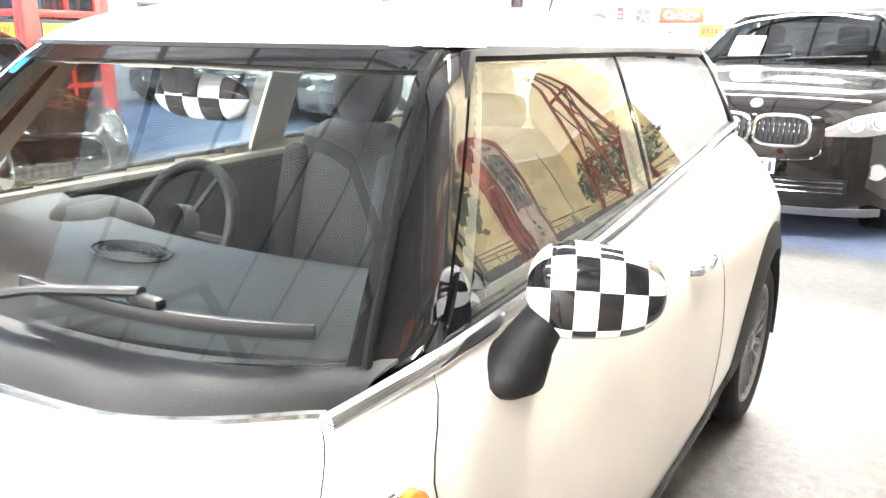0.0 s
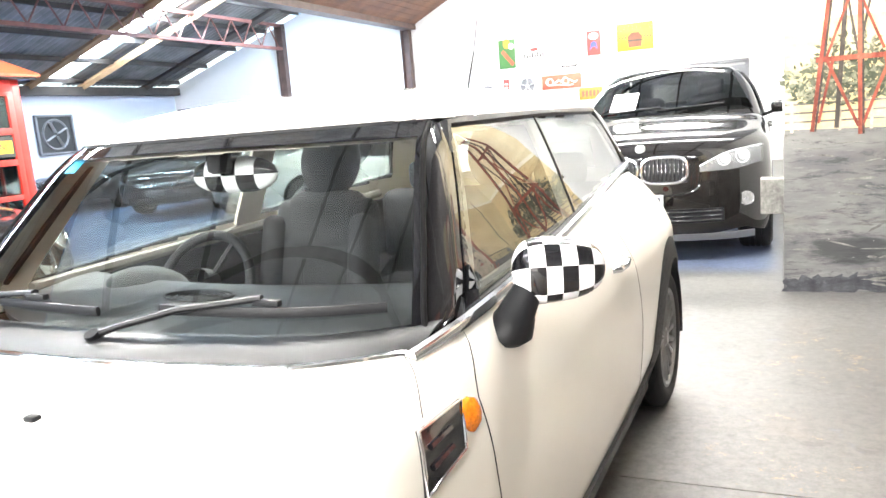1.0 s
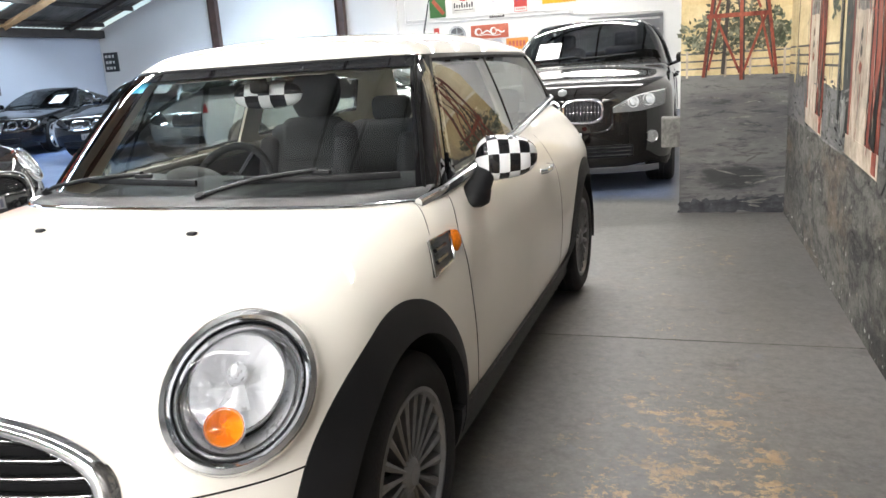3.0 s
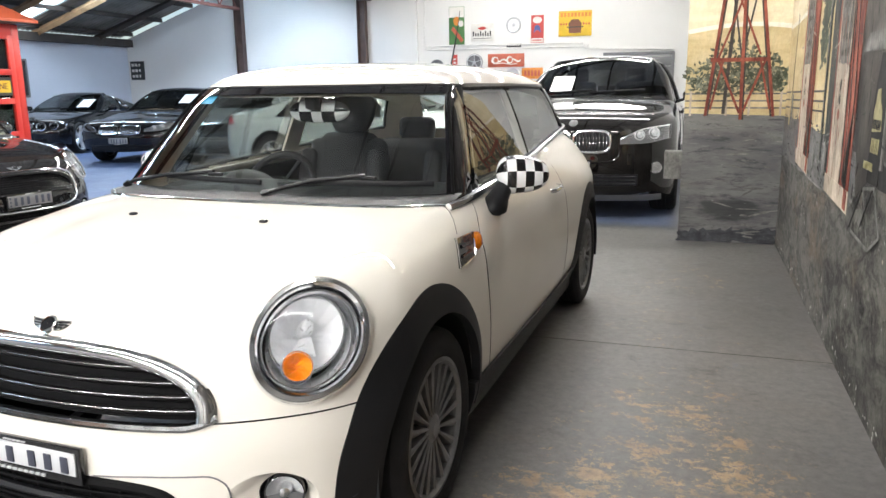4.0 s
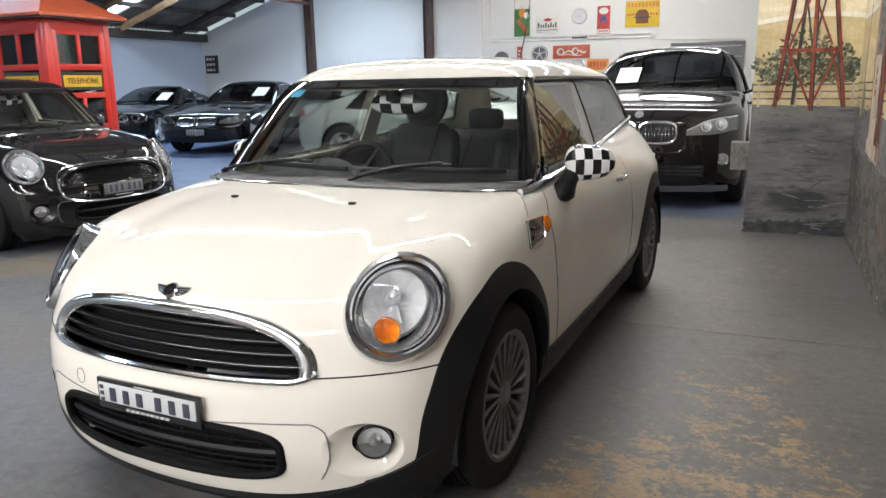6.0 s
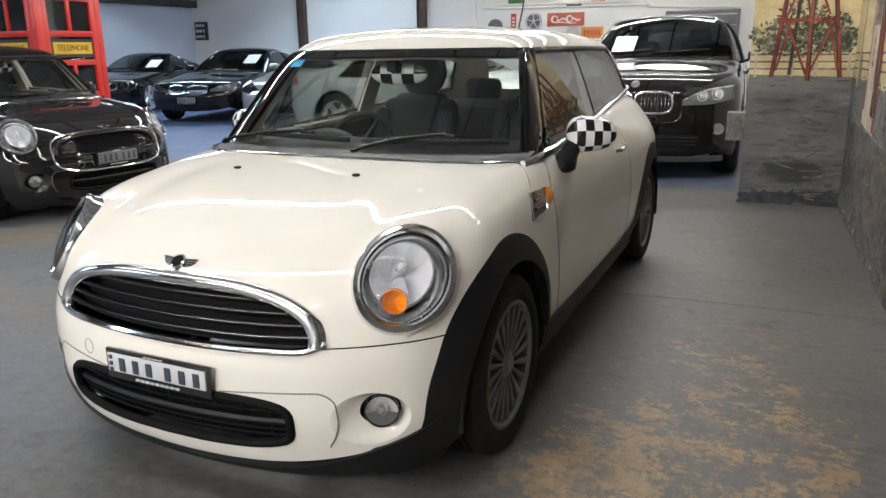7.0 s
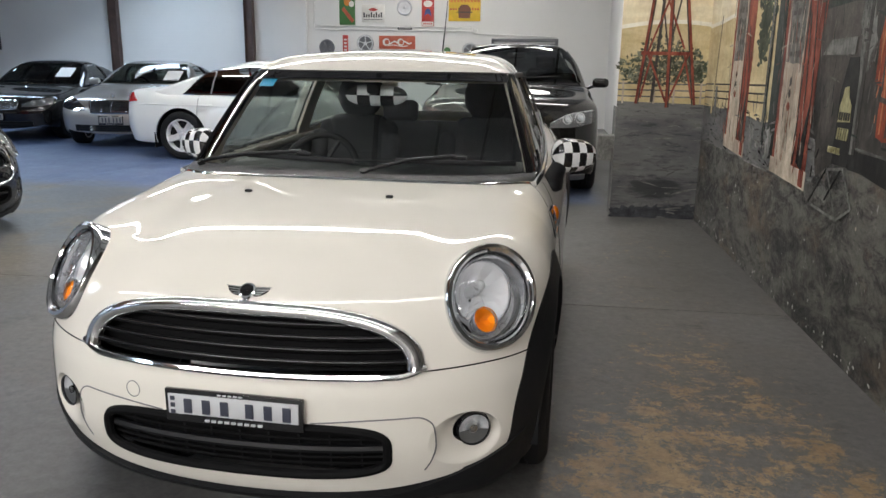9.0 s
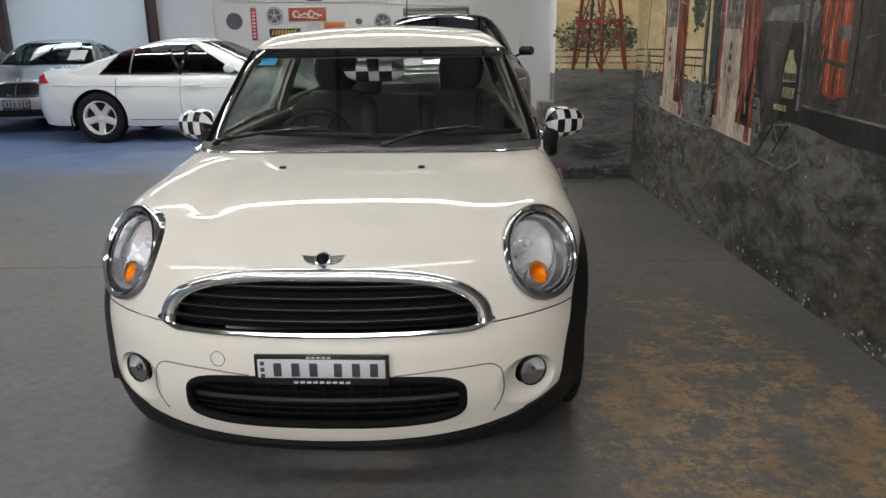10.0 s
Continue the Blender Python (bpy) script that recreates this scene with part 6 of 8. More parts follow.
        t = np.clip((z - hood) / (H - hood), 0, 1)
        d |= (y < yf + 0.07) & (x < (w0 - 0.09) * (1 - t) + (w1 - 0.06) * t) & (z > hood + 0.02) & (z < H - 0.075)
        yb = yr - sr * (z - tail) - 0.22 * x * x
        t = np.clip((z - tail) / (H - tail), 0, 1)
        d |= (y > yb - 0.08) & (x < (w0 - 0.12) * (1 - t) + (w1 - 0.08) * t) & (z > tail + 0.05) & (z < H - 0.11)
        return d | (z < belt - 0.06)

    V, Q = house.shell((-hw, yc - 0.3, belt - 0.15), (hw, yr + 0.3, H + 0.15), (-0.3, (yc + ft) / 2 + 0.5, belt + 0.05), (0.3, (rt + yr) / 2 - 0.4, belt + 0.15), step * 0.8, panes)
    mesh_part("roof", V, tri_clean(Q), s["paint"], root, "painted roof and window pillars", sharp=55)
    gl = s.get("glass", DARKGLASS)
    tt = np.linspace(0, 1, 12)
    window(house, "front", poly((-w0 + 0.07, hood + 0.0), (0, hood + 0.0), (w0 - 0.07, hood + 0.0)), poly((-w1 + 0.04, H - 0.07), (0, H - 0.065), (w1 - 0.04, H - 0.07)), 0.003, 0.0, "windscreen", s.get("screen", DARKGLASS), root, "windscreen", 24, 12)
    window(house, "rear", poly((-w0 + 0.10, tail + 0.03), (w0 - 0.10, tail + 0.03)), poly((-w1 + 0.06, H - 0.10), (w1 - 0.06, H - 0.10)), 0.003, 0.0, "rear_window", gl, root, "rear window", 20, 10)
    split = s.get("split", (a0 + b0) / 2)
    for sd in (1, -1):
        for n0, n1 in ((0.0, (split - a0) / (b0 - a0) - 0.012), ((split - a0) / (b0 - a0) + 0.012, 1.0)):
            lo = lambda q: (a0 + (b0 - a0) * (n0 + (n1 - n0) * q), belt + 0.012 + 0 * q)
            hi = lambda q: (a1 + (b1 - a1) * (n0 + (n1 - n0) * q), zt(a1 + (b1 - a1) * (n0 + (n1 - n0) * q)) + 0.004)
            window(house, "side", lo, hi, 0.004, 0.0, "side_window", gl, root, "dark side window", 20, 8, sd)
        bm = bmesh.new()
        ring = [(a0 + (b0 - a0) * q, belt + 0.012) for q in tt] + [(b1 + (a1 - b1) * q, float(zt(b1 + (a1 - b1) * q)) + 0.004) for q in tt]
        tube(bm, [tuple(house.side(y, z, sd) + np.array([0.004 * sd, 0, 0])) for y, z in ring], 0.011, 6, closed=True)
        part("window_trim", bm, s.get("trim", CHROME), root, "trim round the side windows")
        bm = bmesh.new()
        tube(bm, [tuple(house.side(split + (0.02 - 0.1 * q), belt + (H - 0.1 - belt) * q, sd) + np.array([0.005 * sd, 0, 0])) for q in np.linspace(0, 0.96, 6)], 0.025, 6)
        part("window_pillar", bm, GLOSS_BLACK, root)
        # doors
        o = lambda y, z: tuple(body.side(y, z, sd) + np.array([0.0006 * sd, 0, 0]))
        for y0 in (yc + 0.22, split, b0 - 0.25):
            seam(root, [o(y0 + 0.02 * math.sin(q * 3), belt - (belt - 0.3) * q) for q in np.linspace(0, 1, 12)], 0.004)
        seam(root, [o(q, 0.30 + 0.02 * (q / wb)) for q in np.linspace(R + 0.05, wb - R - 0.05, 14)], 0.004)
        bm = bmesh.new()
        tube(bm, [o(q, belt - 0.15 - 0.02 * math.cos(q)) for q in np.linspace(yc, end - 0.35, 24)], 0.007, 6)
        part("shoulder_crease", bm, s["paint"], root)
        for y0 in (split - 0.17, b0 - 0.35):
            q = lambda y, d: tuple(body.side(y, belt - 0.13, sd) + np.array([d * sd, 0, 0]))
            bm = bmesh.new()
            tube(bm, [q(y0 - 0.1, 0), q(y0 - 0.085, 0.028), q(y0, 0.036), q(y0 + 0.085, 0.028), q(y0 + 0.1, 0)], 0.013, 8)
            part("door_handle", bm, s.get("handle", s["paint"]), root)
        if s.get("flap"):
            part("mud_flap", box(bmesh.new(), (sd * (hw - 0.13), wb + R + 0.02, 0.27), (0.2, 0.02, 0.22), 0.006), PLASTIC, root, "black mud flap")
            bm = bmesh.new()
            tube(bm, [tuple(house.side(b0 - 0.42 - 0.06 * q, belt + 0.02 + (H - 0.13 - belt) * q, sd) + np.array([0.006 * sd, 0, 0])) for q in np.linspace(0, 0.95, 6)], 0.012, 6)
            part("window_pillar", bm, GREY_METAL, root)
        # mirrors
        my = a0 + 0.08
        bm = bmesh.new()
        box(bm, (sd * (w0 + 0.18), my, belt + 0.085), (0.2, 0.11, 0.115), 0.045, seg=3)
        mir = part("door_mirror", bm, s["paint"], root)
        bm = bmesh.new()
        tube(bm, [(sd * (w0 - 0.02), my + 0.03, belt + 0.0), (sd * (w0 + 0.12), my, belt + 0.05)], 0.035, 8, flat=0.5)
        part("mirror_arm", bm, GLOSS_BLACK, mir)
        # arches
        for a in (0, wb):
            bm = bmesh.new()
            lathe(bm, [(0.02, -0.02 * sd), (R, -0.02 * sd), (R + 0.004, (hw - 0.56) * sd)], 28, Matrix.Translation((sd * 0.5, a, r)), arc=(-12, 192))
            part("wheel_well", bm, PLASTIC, root)
            if s.get("cladding"):
                ang, rad = np.meshgrid(np.radians(np.linspace(-18, 198, 40)), np.array([0.0, 0.5, 1.0]), indexing="ij")
                rr = R - 0.01 + 0.06 * rad
                y, z = a + rr * np.cos(ang), r + rr * np.sin(ang)
                P = body.side(y, np.maximum(z, 0.2), sd)
                P[..., 2] = z
                P[..., 0] = sd * (np.maximum(np.abs(P[..., 0]), hw - 0.2) + 0.01)
                sheet(P, 0.02 * sd, "arch_trim", s["cladding"], root)
        # head and tail lamps
        hx0, hx1, hz0, hz1 = s["lamp"]
        if s.get("round_lamps"):
            for x, z, rr in s["round_lamps"]:
                p = body.front(sd * x, z)
                n = body.normal(p) * np.array([0.6, 1, 0.5])
                m = frame_at(p, n)
                bm = bmesh.new()
                lathe(bm, [(rr, -0.02), (rr, 0.012), (rr * 0.9, 0.018), (rr * 0.85, 0.008), (rr * 0.5, -0.03), (0.001, -0.035)], 28, m)
                hl = part("headlamp", bm, REFLECTOR, root, "round chrome-ringed headlamp")
                bm = bmesh.new()
                lathe(bm, [(rr * 0.9, 0.014), (rr * 0.5, 0.028), (0.001, 0.032)], 24, m)
                part("lens", bm, CLEAR, hl).visible_shadow = False
        else:
            lo = poly((sd * hx0, hz0), (sd * (hx0 + hx1) / 2, hz0 + 0.004), (sd * hx1, hz0 + 0.045))
            hi = poly((sd * hx0, hz0 + 0.3 * (hz1 - hz0)), (sd * (hx0 + hx1) / 2, hz1 - 0.012), (sd * hx1, hz1 + 0.02))
            G = lerp_grid(lo, hi, 16, 6)
            P = body.front(G[..., 0], G[..., 1])
            N = body.normal(P)
            hl = sheet(P + N * 0.003, 0.01, "headlamp", s.get("lamp_back", GLOSS_BLACK), root, "glazed headlamp", N)
            for k, (fx, rr) in enumerate(((0.40, 0.33), (0.70, 0.37))):
                x, z, rad = sd * (hx0 + (hx1 - hx0) * fx), (hz0 + hz1) / 2 + 0.008 + 0.015 * k, (hz1 - hz0) * rr
                p = body.front(x, z)
                m = frame_at(p + np.array([0, 0.0, 0]), body.normal(p) * np.array([0.5, 1, 0.4]))
                bm = bmesh.new()
                lathe(bm, [(rad, 0.004), (rad * 1.0, 0.014), (rad * 0.84, 0.016), (rad * 0.78, 0.006), (rad * 0.7, -0.004), (rad * 0.55, 0.006), (0.001, 0.022)], 24, m)
                part("projector", bm, LAMP_UNIT, hl, "bright lamp unit")
            bm = bmesh.new()
            tube(bm, [tuple(q) for q in (P + N * 0.006)[:, -1]], 0.006, 6)
            part("lamp_brow", bm, REFLECTOR, hl)
            sheet(P + N * 0.03, 0.0, "lens", CLEAR, hl, "", N).visible_shadow = False
        G = lerp_grid(poly((sd * (hw - 0.42), tail - 0.24), (sd * (hw - 0.12), tail - 0.22)), poly((sd * (hw - 0.42), tail - 0.10), (sd * (hw - 0.13), tail - 0.06)), 10, 5)
        P = body.rear(G[..., 0], G[..., 1])
        tl = sheet(P + body.normal(P) * 0.006, 0.01, "tail_lamp", RED_LENS, root, "red tail lamp", body.normal(P))
        G = lerp_grid(poly((end - 0.34, tail - 0.21), (end - 0.14, tail - 0.23)), poly((end - 0.26, tail - 0.09), (end - 0.14, tail - 0.07)), 8, 5)
        P = body.side(G[..., 0], G[..., 1], sd)
        sheet(P + np.array([0.006 * sd, 0, 0]), 0.01, "side_lens", RED_LENS, tl, "", body.normal(P))
        # fog lamp
        if s.get("fog"):
            p = body.front(sd * s["fog"][0], s["fog"][1])
            bm = bmesh.new()
            lathe(bm, [(0.058, 0.0), (0.055, 0.012), (0.045, 0.008), (0.001, 0.02)], 24, frame_at(p, (sd * 0.3, -1, 0)))
            part("fog_lamp", bm, REFLECTOR, root, "round fog lamp")
    # bumper openings
    for x0, x1, z0, z1 in s.get("vents", ()):
        G = lerp_grid(poly((x0, z0), ((x0 + x1) / 2, z0 - 0.005), (x1, z0)), poly((x0, z1), ((x0 + x1) / 2, z1), (x1, z1)), 18, 4)
        P = body.front(G[..., 0], G[..., 1])
        v = sheet(P + body.normal(P) * 0.004, 0.01, "bumper_vent", PLASTIC, root, "black bumper opening", body.normal(P))
        for z in np.linspace(z0 + 0.02, z1 - 0.02, 3):
            bm = bmesh.new()
            tube(bm, [tuple(body.front(x, z) - np.array([0, 0.008, 0])) for x in np.linspace(x0 + 0.02, x1 - 0.02, 14)], 0.006, 6)
            part("bar", bm, GLOSS_BLACK, v)
    if s.get("lip"):
        G = lerp_grid(poly((-hw + 0.15, 0.19), (0, 0.19), (hw - 0.15, 0.19)), poly((-hw + 0.15, 0.25), (0, 0.245), (hw - 0.15, 0.25)), 24, 3)
        P = body.front(G[..., 0], G[..., 1])
        sheet(P + body.normal(P) * 0.006, 0.01, "skid_strip", s["lip"], root, "", body.normal(P))
    # grille
    gx0, gx1, gz0, gz1 = s["grille"]
    if s["style"] == "kidney":
        for sd in (1, -1):
            ring = oval(sd * (gx0 + gx1) / 2, (gz0 + gz1) / 2, (gx1 - gx0) / 2, (gz1 - gz0) / 2, 36, 3.4)
            X, Z = np.meshgrid(np.linspace(gx0, gx1, 8) * sd, np.linspace(gz0, gz1, 5), indexing="ij")
            P = body.front(X, Z)
            P[..., 1] -= 0.004
            g = sheet(P, 0.01 * sd, "kidney_grille", PLASTIC, root, "upright slatted grille in a chrome ring")
            bm = bmesh.new()
            tube(bm, [tuple(body.front(x, z) - np.array([0, 0.012, 0])) for x, z in ring], s.get("ring", 0.014), 8, closed=True, up=(0, 1, 0))
            part("ring", bm, CHROME, g)
            for x in np.linspace(gx0, gx1, 12)[1:-1]:
                bm = bmesh.new()
                tube(bm, [tuple(body.front(sd * x, z) - np.array([0, 0.012, 0])) for z in np.linspace(gz0 + 0.012, gz1 - 0.012, 5)], 0.006, 6)
                part("slat", bm, s.get("slat", GLOSS_BLACK), g)
        if s.get("apron"):
            for sd in (1, -1):
                bm = bmesh.new()
                tube(bm, [tuple(body.front(sd * x, z) - np.array([0, 0.004, 0])) for x, z in zip(*poly((0.46, 0.72), (0.44, 0.62), (0.36, 0.575), (0.18, 0.56), (0.0, 0.558))(np.linspace(0, 1, 24)))], 0.010, 6)
                part("panel_edge", bm, s["paint"], root)
        p = body.front(0, s.get("badge", nose + 0.0))
        bm = bmesh.new()
        lathe(bm, [(0.001, 0.008), (0.032, 0.007), (0.041, 0.004), (0.041, -0.004)], 24, frame_at(p, body.normal(p)))
        part("badge", bm, LAMP_GREY, root, "round badge")
    else:
        X, Z = np.meshgrid(np.linspace(-gx1, gx1, 14), np.linspace(gz0, gz1, 5), indexing="ij")
        X = X * (0.86 + 0.14 * (Z - gz0) / (gz1 - gz0))
        P = body.front(X, Z)
        P[..., 1] -= 0.004
        g = sheet(P, 0.01, "grille", PLASTIC, root, "grille with a chrome frame")
        edge = [*P[:, 0], *P[-1, 1:], *P[-2::-1, -1], *P[0, -2:0:-1]]
        bm = bmesh.new()
        tube(bm, [tuple(q - np.array([0, 0.012, 0])) for q in edge], 0.017, 8, closed=True, up=(0, 1, 0))
        part("ring", bm, CHROME, g)
        if s["style"] == "bars":
            for z in np.linspace(gz0, gz1, 7)[1:-1]:
                k = gx1 * (0.86 + 0.14 * (z - gz0) / (gz1 - gz0)) - 0.015
                bm = bmesh.new()
                tube(bm, [tuple(body.front(x, z) - np.array([0, 0.012, 0])) for x in np.linspace(-k, k, 9)], 0.007, 6)
                part("slat", bm, CHROME, g)
            bm = bmesh.new()
            tube(bm, [tuple(body.front(0, z) - np.array([0, 0.016, 0])) for z in np.linspace(gz0, gz1, 4)], 0.008, 6)
            part("slat", bm, CHROME, g)
            p = body.top(0, -fo + 0.16)
            bm = bmesh.new()
            cyl(bm, p, p + np.array([0, 0, 0.05]), 0.004, n=6)
            tube(bm, [(p[0] + 0.03 * math.cos(a), p[1], p[2] + 0.075 + 0.03 * math.sin(a)) for a in np.linspace(0, 2 * math.pi, 20)[:-1]], 0.004, 6, closed=True, up=(0, 1, 0))
            for a in (math.pi / 2, math.pi * 7 / 6, math.pi * 11 / 6):
                cyl(bm, (p[0], p[1], p[2] + 0.075), (p[0] + 0.03 * math.cos(a), p[1], p[2] + 0.075 + 0.03 * math.sin(a)), 0.003, n=5)
            part("bonnet_ornament", bm, CHROME, root, "upright chrome bonnet ornament")
        else:
            for z in np.linspace(gz0, gz1, 8)[1:-1]:
                bm = bmesh.new()
                tube(bm, [tuple(body.front(x, z) - np.array([0, 0.01, 0])) for x in np.linspace(-gx1 * 0.9, gx1 * 0.9, 9)], 0.004, 6)
                part("slat", bm, ALLOY, g)
    p = body.front(0, s["plate"])
    bars_plate(root, (0, p[1] - 0.02, s["plate"]), 0.37, 0.11, base=s.get("plate_mat", PLATE))
    # windscreen paper, wipers, cabin
    if s.get("paper"):
        x, z = s["paper"]
        G = lerp_grid(poly((x - 0.13, z), (x + 0.13, z)), poly((x - 0.13, z + 0.17), (x + 0.13, z + 0.17)), 3, 3)
        Pp = house.front(G[..., 0], G[..., 1], ft + 0.5)
        sheet(Pp + house.normal(Pp) * 0.012, 0.002, "price_sheet", PAPER, root, "blank white sheet behind the screen")
    for x0, x1 in ((-0.05, 0.55), (-0.6, -0.02)):
        q = lambda x, z: tuple(house.front(x, z, ft + 0.5) + house.normal(house.front(x, z, ft + 0.5)) * 0.012)
        bm = bmesh.new()
        tube(bm, [q(x0 + (x1 - x0) * t, hood + 0.03 + 0.03 * t) for t in np.linspace(0, 1, 8)], 0.009, 6)
        part("wiper", bm, PLASTIC, root)
    part("cabin_floor", boxes(((0, (yc + yr) / 2, 0.42), (1.3, yr - yc - 0.5, 0.04))), PLASTIC, root)
    part("dashboard", box(bmesh.new(), (0, yc + 0.55, belt - 0.08), (1.36, 0.6, 0.22), 0.06, seg=3), DASH, root)
    for x in (-0.37, 0.37):
        y = (a0 + split) / 2 + 0.28
        bm = box(bmesh.new(), (x, y, belt - 0.1), (0.5, 0.2, 0.72), 0.07, Matrix(), 3)
        st = part("seat", bm, s.get("seat", SEAT), root)
        part("headrest", box(bmesh.new(), (x, y + 0.03, belt + 0.33), (0.27, 0.12, 0.2), 0.05, seg=3), s.get("seat", SEAT), st)
    part("rear_bench", box(bmesh.new(), (0, yr - 0.75, belt - 0.12), (1.3, 0.3, 0.66), 0.08, seg=3), s.get("seat", SEAT), root)
    bm = bmesh.new()
    tube(bm, [(-0.37 + 0.18 * math.cos(a), yc + 0.98 + 0.06 * math.sin(a), belt - 0.02 + 0.17 * math.sin(a)) for a in np.linspace(0, 2 * math.pi, 28)[:-1]], 0.016, 8, closed=True, up=(0, 1, 0))
    part("steering_wheel", bm, DASH, root)
    part("inside_mirror", box(bmesh.new(), (0, ft + 0.02, H - 0.17), (0.24, 0.04, 0.07), 0.018, seg=3), GLOSS_BLACK, root)
    wheels(root, r, s["rim"], s["tw"], s["wheel"], s.get("rim_mat", ALLOY), [(x, y) for x in (hw - s["tw"] / 2 - 0.015, -hw + s["tw"] / 2 + 0.015) for y in (0, wb)])


BRIGHT_RIM = mat("bright_alloy", (0.75, 0.76, 0.77), 0.3, 0.3, 0.2, 0.06, 12)


def parked(name, label, u, v, turn, spec):
    """A car whose nose centre stands at (u, v) of the hall, turned from facing the front wall."""
    root = thing(name, label, "car", HALL @ pose(u, v, 0, 0, 0, turn) @ pose(0, spec["fo"], 0), "cars parked in the hall")
    saloon(root, spec)
    return root


parked("tall_car", "tall black-brown sports utility car with chrome-ringed twin grille", 0.36, 5.27, 0, dict(
    fo=0.90, wb=2.93, ro=1.05, hw=0.985, h=1.665, lamp_back=LAMP_SILVER, cowl=0.62, deck=3.75, belt=1.08, r=0.385, nose=0.97, hood=1.17, tail=1.16, roof_front=1.45, roof_rear=2.6, drop=0.07,
    roof_w=0.62, paint=BROWN_CAR, glass=TINTED, trim=GLOSS_BLACK, apron=True, lamp=(0.45, 0.88, 0.735, 0.885), grille=(0.015, 0.36, 0.66, 0.86), style="kidney", badge=0.93, plate=0.52, fog=(0.78, 0.51),
    vents=((-0.62, 0.62, 0.34, 0.45),), lip=GREY_METAL, paper=(-0.40, 1.22), rim=0.27, tw=0.27, wheel="five", step=0.028))
parked("saloon_car", "white four-door saloon with tinted windows and alloy wheels", -0.74, 8.38, 88, dict(
    fo=0.86, wb=2.71, ro=1.0, hw=0.91, h=1.40, cowl=0.36, deck=3.10, belt=0.90, r=0.34, nose=0.72, hood=0.97, tail=1.02, roof_front=1.16, roof_rear=2.2, drop=0.06,
    roof_w=0.58, paint=WHITE_CAR, glass=TINTED, lamp=(0.45, 0.82, 0.60, 0.73), grille=(0.0, 0.42, 0.58, 0.70), style="mesh", plate=0.42, rim=0.225, tw=0.225, wheel="five", split=1.55, quarter=0.42, flap=True, step=0.028, rim_mat=BRIGHT_RIM))
parked("saloon_car", "silver-grey luxury saloon with an upright chrome grille", -6.07, 8.74, 11, dict(
    fo=0.86, wb=3.0, ro=1.1, hw=0.93, h=1.40, cowl=0.75, deck=3.55, belt=0.93, r=0.335, nose=0.74, hood=0.98, tail=1.0, roof_front=1.5, roof_rear=2.6,
    roof_w=0.60, paint=SILVER_CAR, glass=DARKGLASS, lamp_back=LAMP_GREY, lamp=(0.42, 0.80, 0.58, 0.76), grille=(0.0, 0.36, 0.56, 0.74), style="bars", plate=0.45, plate_mat=PLATE_DIM,
    vents=((-0.6, 0.6, 0.27, 0.37),), paper=(0.45, 1.03), rim=0.24, tw=0.235, wheel="many", seat=BEIGE))
parked("saloon_car", "black luxury saloon with a chrome-ringed twin grille", -8.46, 9.15, 12, dict(
    fo=0.90, wb=3.07, ro=1.12, hw=0.94, h=1.39, cowl=0.75, deck=3.6, belt=0.90, r=0.345, nose=0.73, hood=0.94, tail=0.97, roof_front=1.5, roof_rear=2.6,
    roof_w=0.61, paint=BLACK_CAR, glass=TINTED, lamp=(0.46, 0.86, 0.59, 0.71), grille=(0.02, 0.40, 0.55, 0.70), style="kidney", lamp_back=LAMP_GREY, badge=0.765, plate=0.43, slat=DARK_CHROME, ring=0.009, plate_mat=PLATE_DIM,
    vents=((-0.6, 0.6, 0.26, 0.35),), paper=(0.42, 1.06), rim=0.26, tw=0.245, wheel="many"))
parked("saloon_car", "black luxury coupe with four round headlamps", -11.92, 10.10, 15, dict(
    fo=0.88, wb=2.75, ro=1.15, hw=0.95, h=1.32, cowl=0.80, deck=3.35, belt=0.87, r=0.345, nose=0.72, hood=0.91, tail=0.93, roof_front=1.5, roof_rear=2.3,
    roof_w=0.58, paint=BLACK_CAR, glass=DARKGLASS, lamp=(0.4, 0.8, 0.6, 0.75), round_lamps=((0.50, 0.62, 0.095), (0.72, 0.63, 0.085)), grille=(0.0, 0.33, 0.48, 0.67), style="mesh", plate=0.40, plate_mat=PLATE_DIM,
    vents=((-0.6, 0.6, 0.25, 0.36),), paper=(0.46, 0.97), rim=0.255, tw=0.245, wheel="five"))
dark_hatch = thing("small_car", "glossy black three-door hatchback with a bright grille ring", "car", HALL @ pose(-3.42, 2.50, 0, 0, 0, 82) @ pose(0, 0.70, 0))
hatchback(dark_hatch, BLACK_CAR, BLACK_CAR, 0.03, True)


# ---- mural: flat painted shapes on the side wall and the stub wall ----
def plate_on(name, outline, face, layer, material, parent, label=""):
    """A thin painted shape: outline in (along, z); face is 'side' (along y) or 'stub' (along x)."""
    bm = bmesh.new()
    d = 0.0012 * layer
    at = (lambda a, z, o: (RIGHT - o, a, z)) if face == "side" else (lambda a, z, o: (a, 4.5 - o, z))
    A = [bm.verts.new(at(a, z, d)) for a, z in outline]
    B = [bm.verts.new(at(a, z, d - 0.00115)) for a, z in outline]
    bm.faces.new(A), bm.faces.new(B[::-1])
    for i in range(len(A)):
        j = (i + 1) % len(A)
        bm.faces.new((A[i], B[i], B[j], A[j]))
    return part(name, bm, material, parent, label, smooth=False)


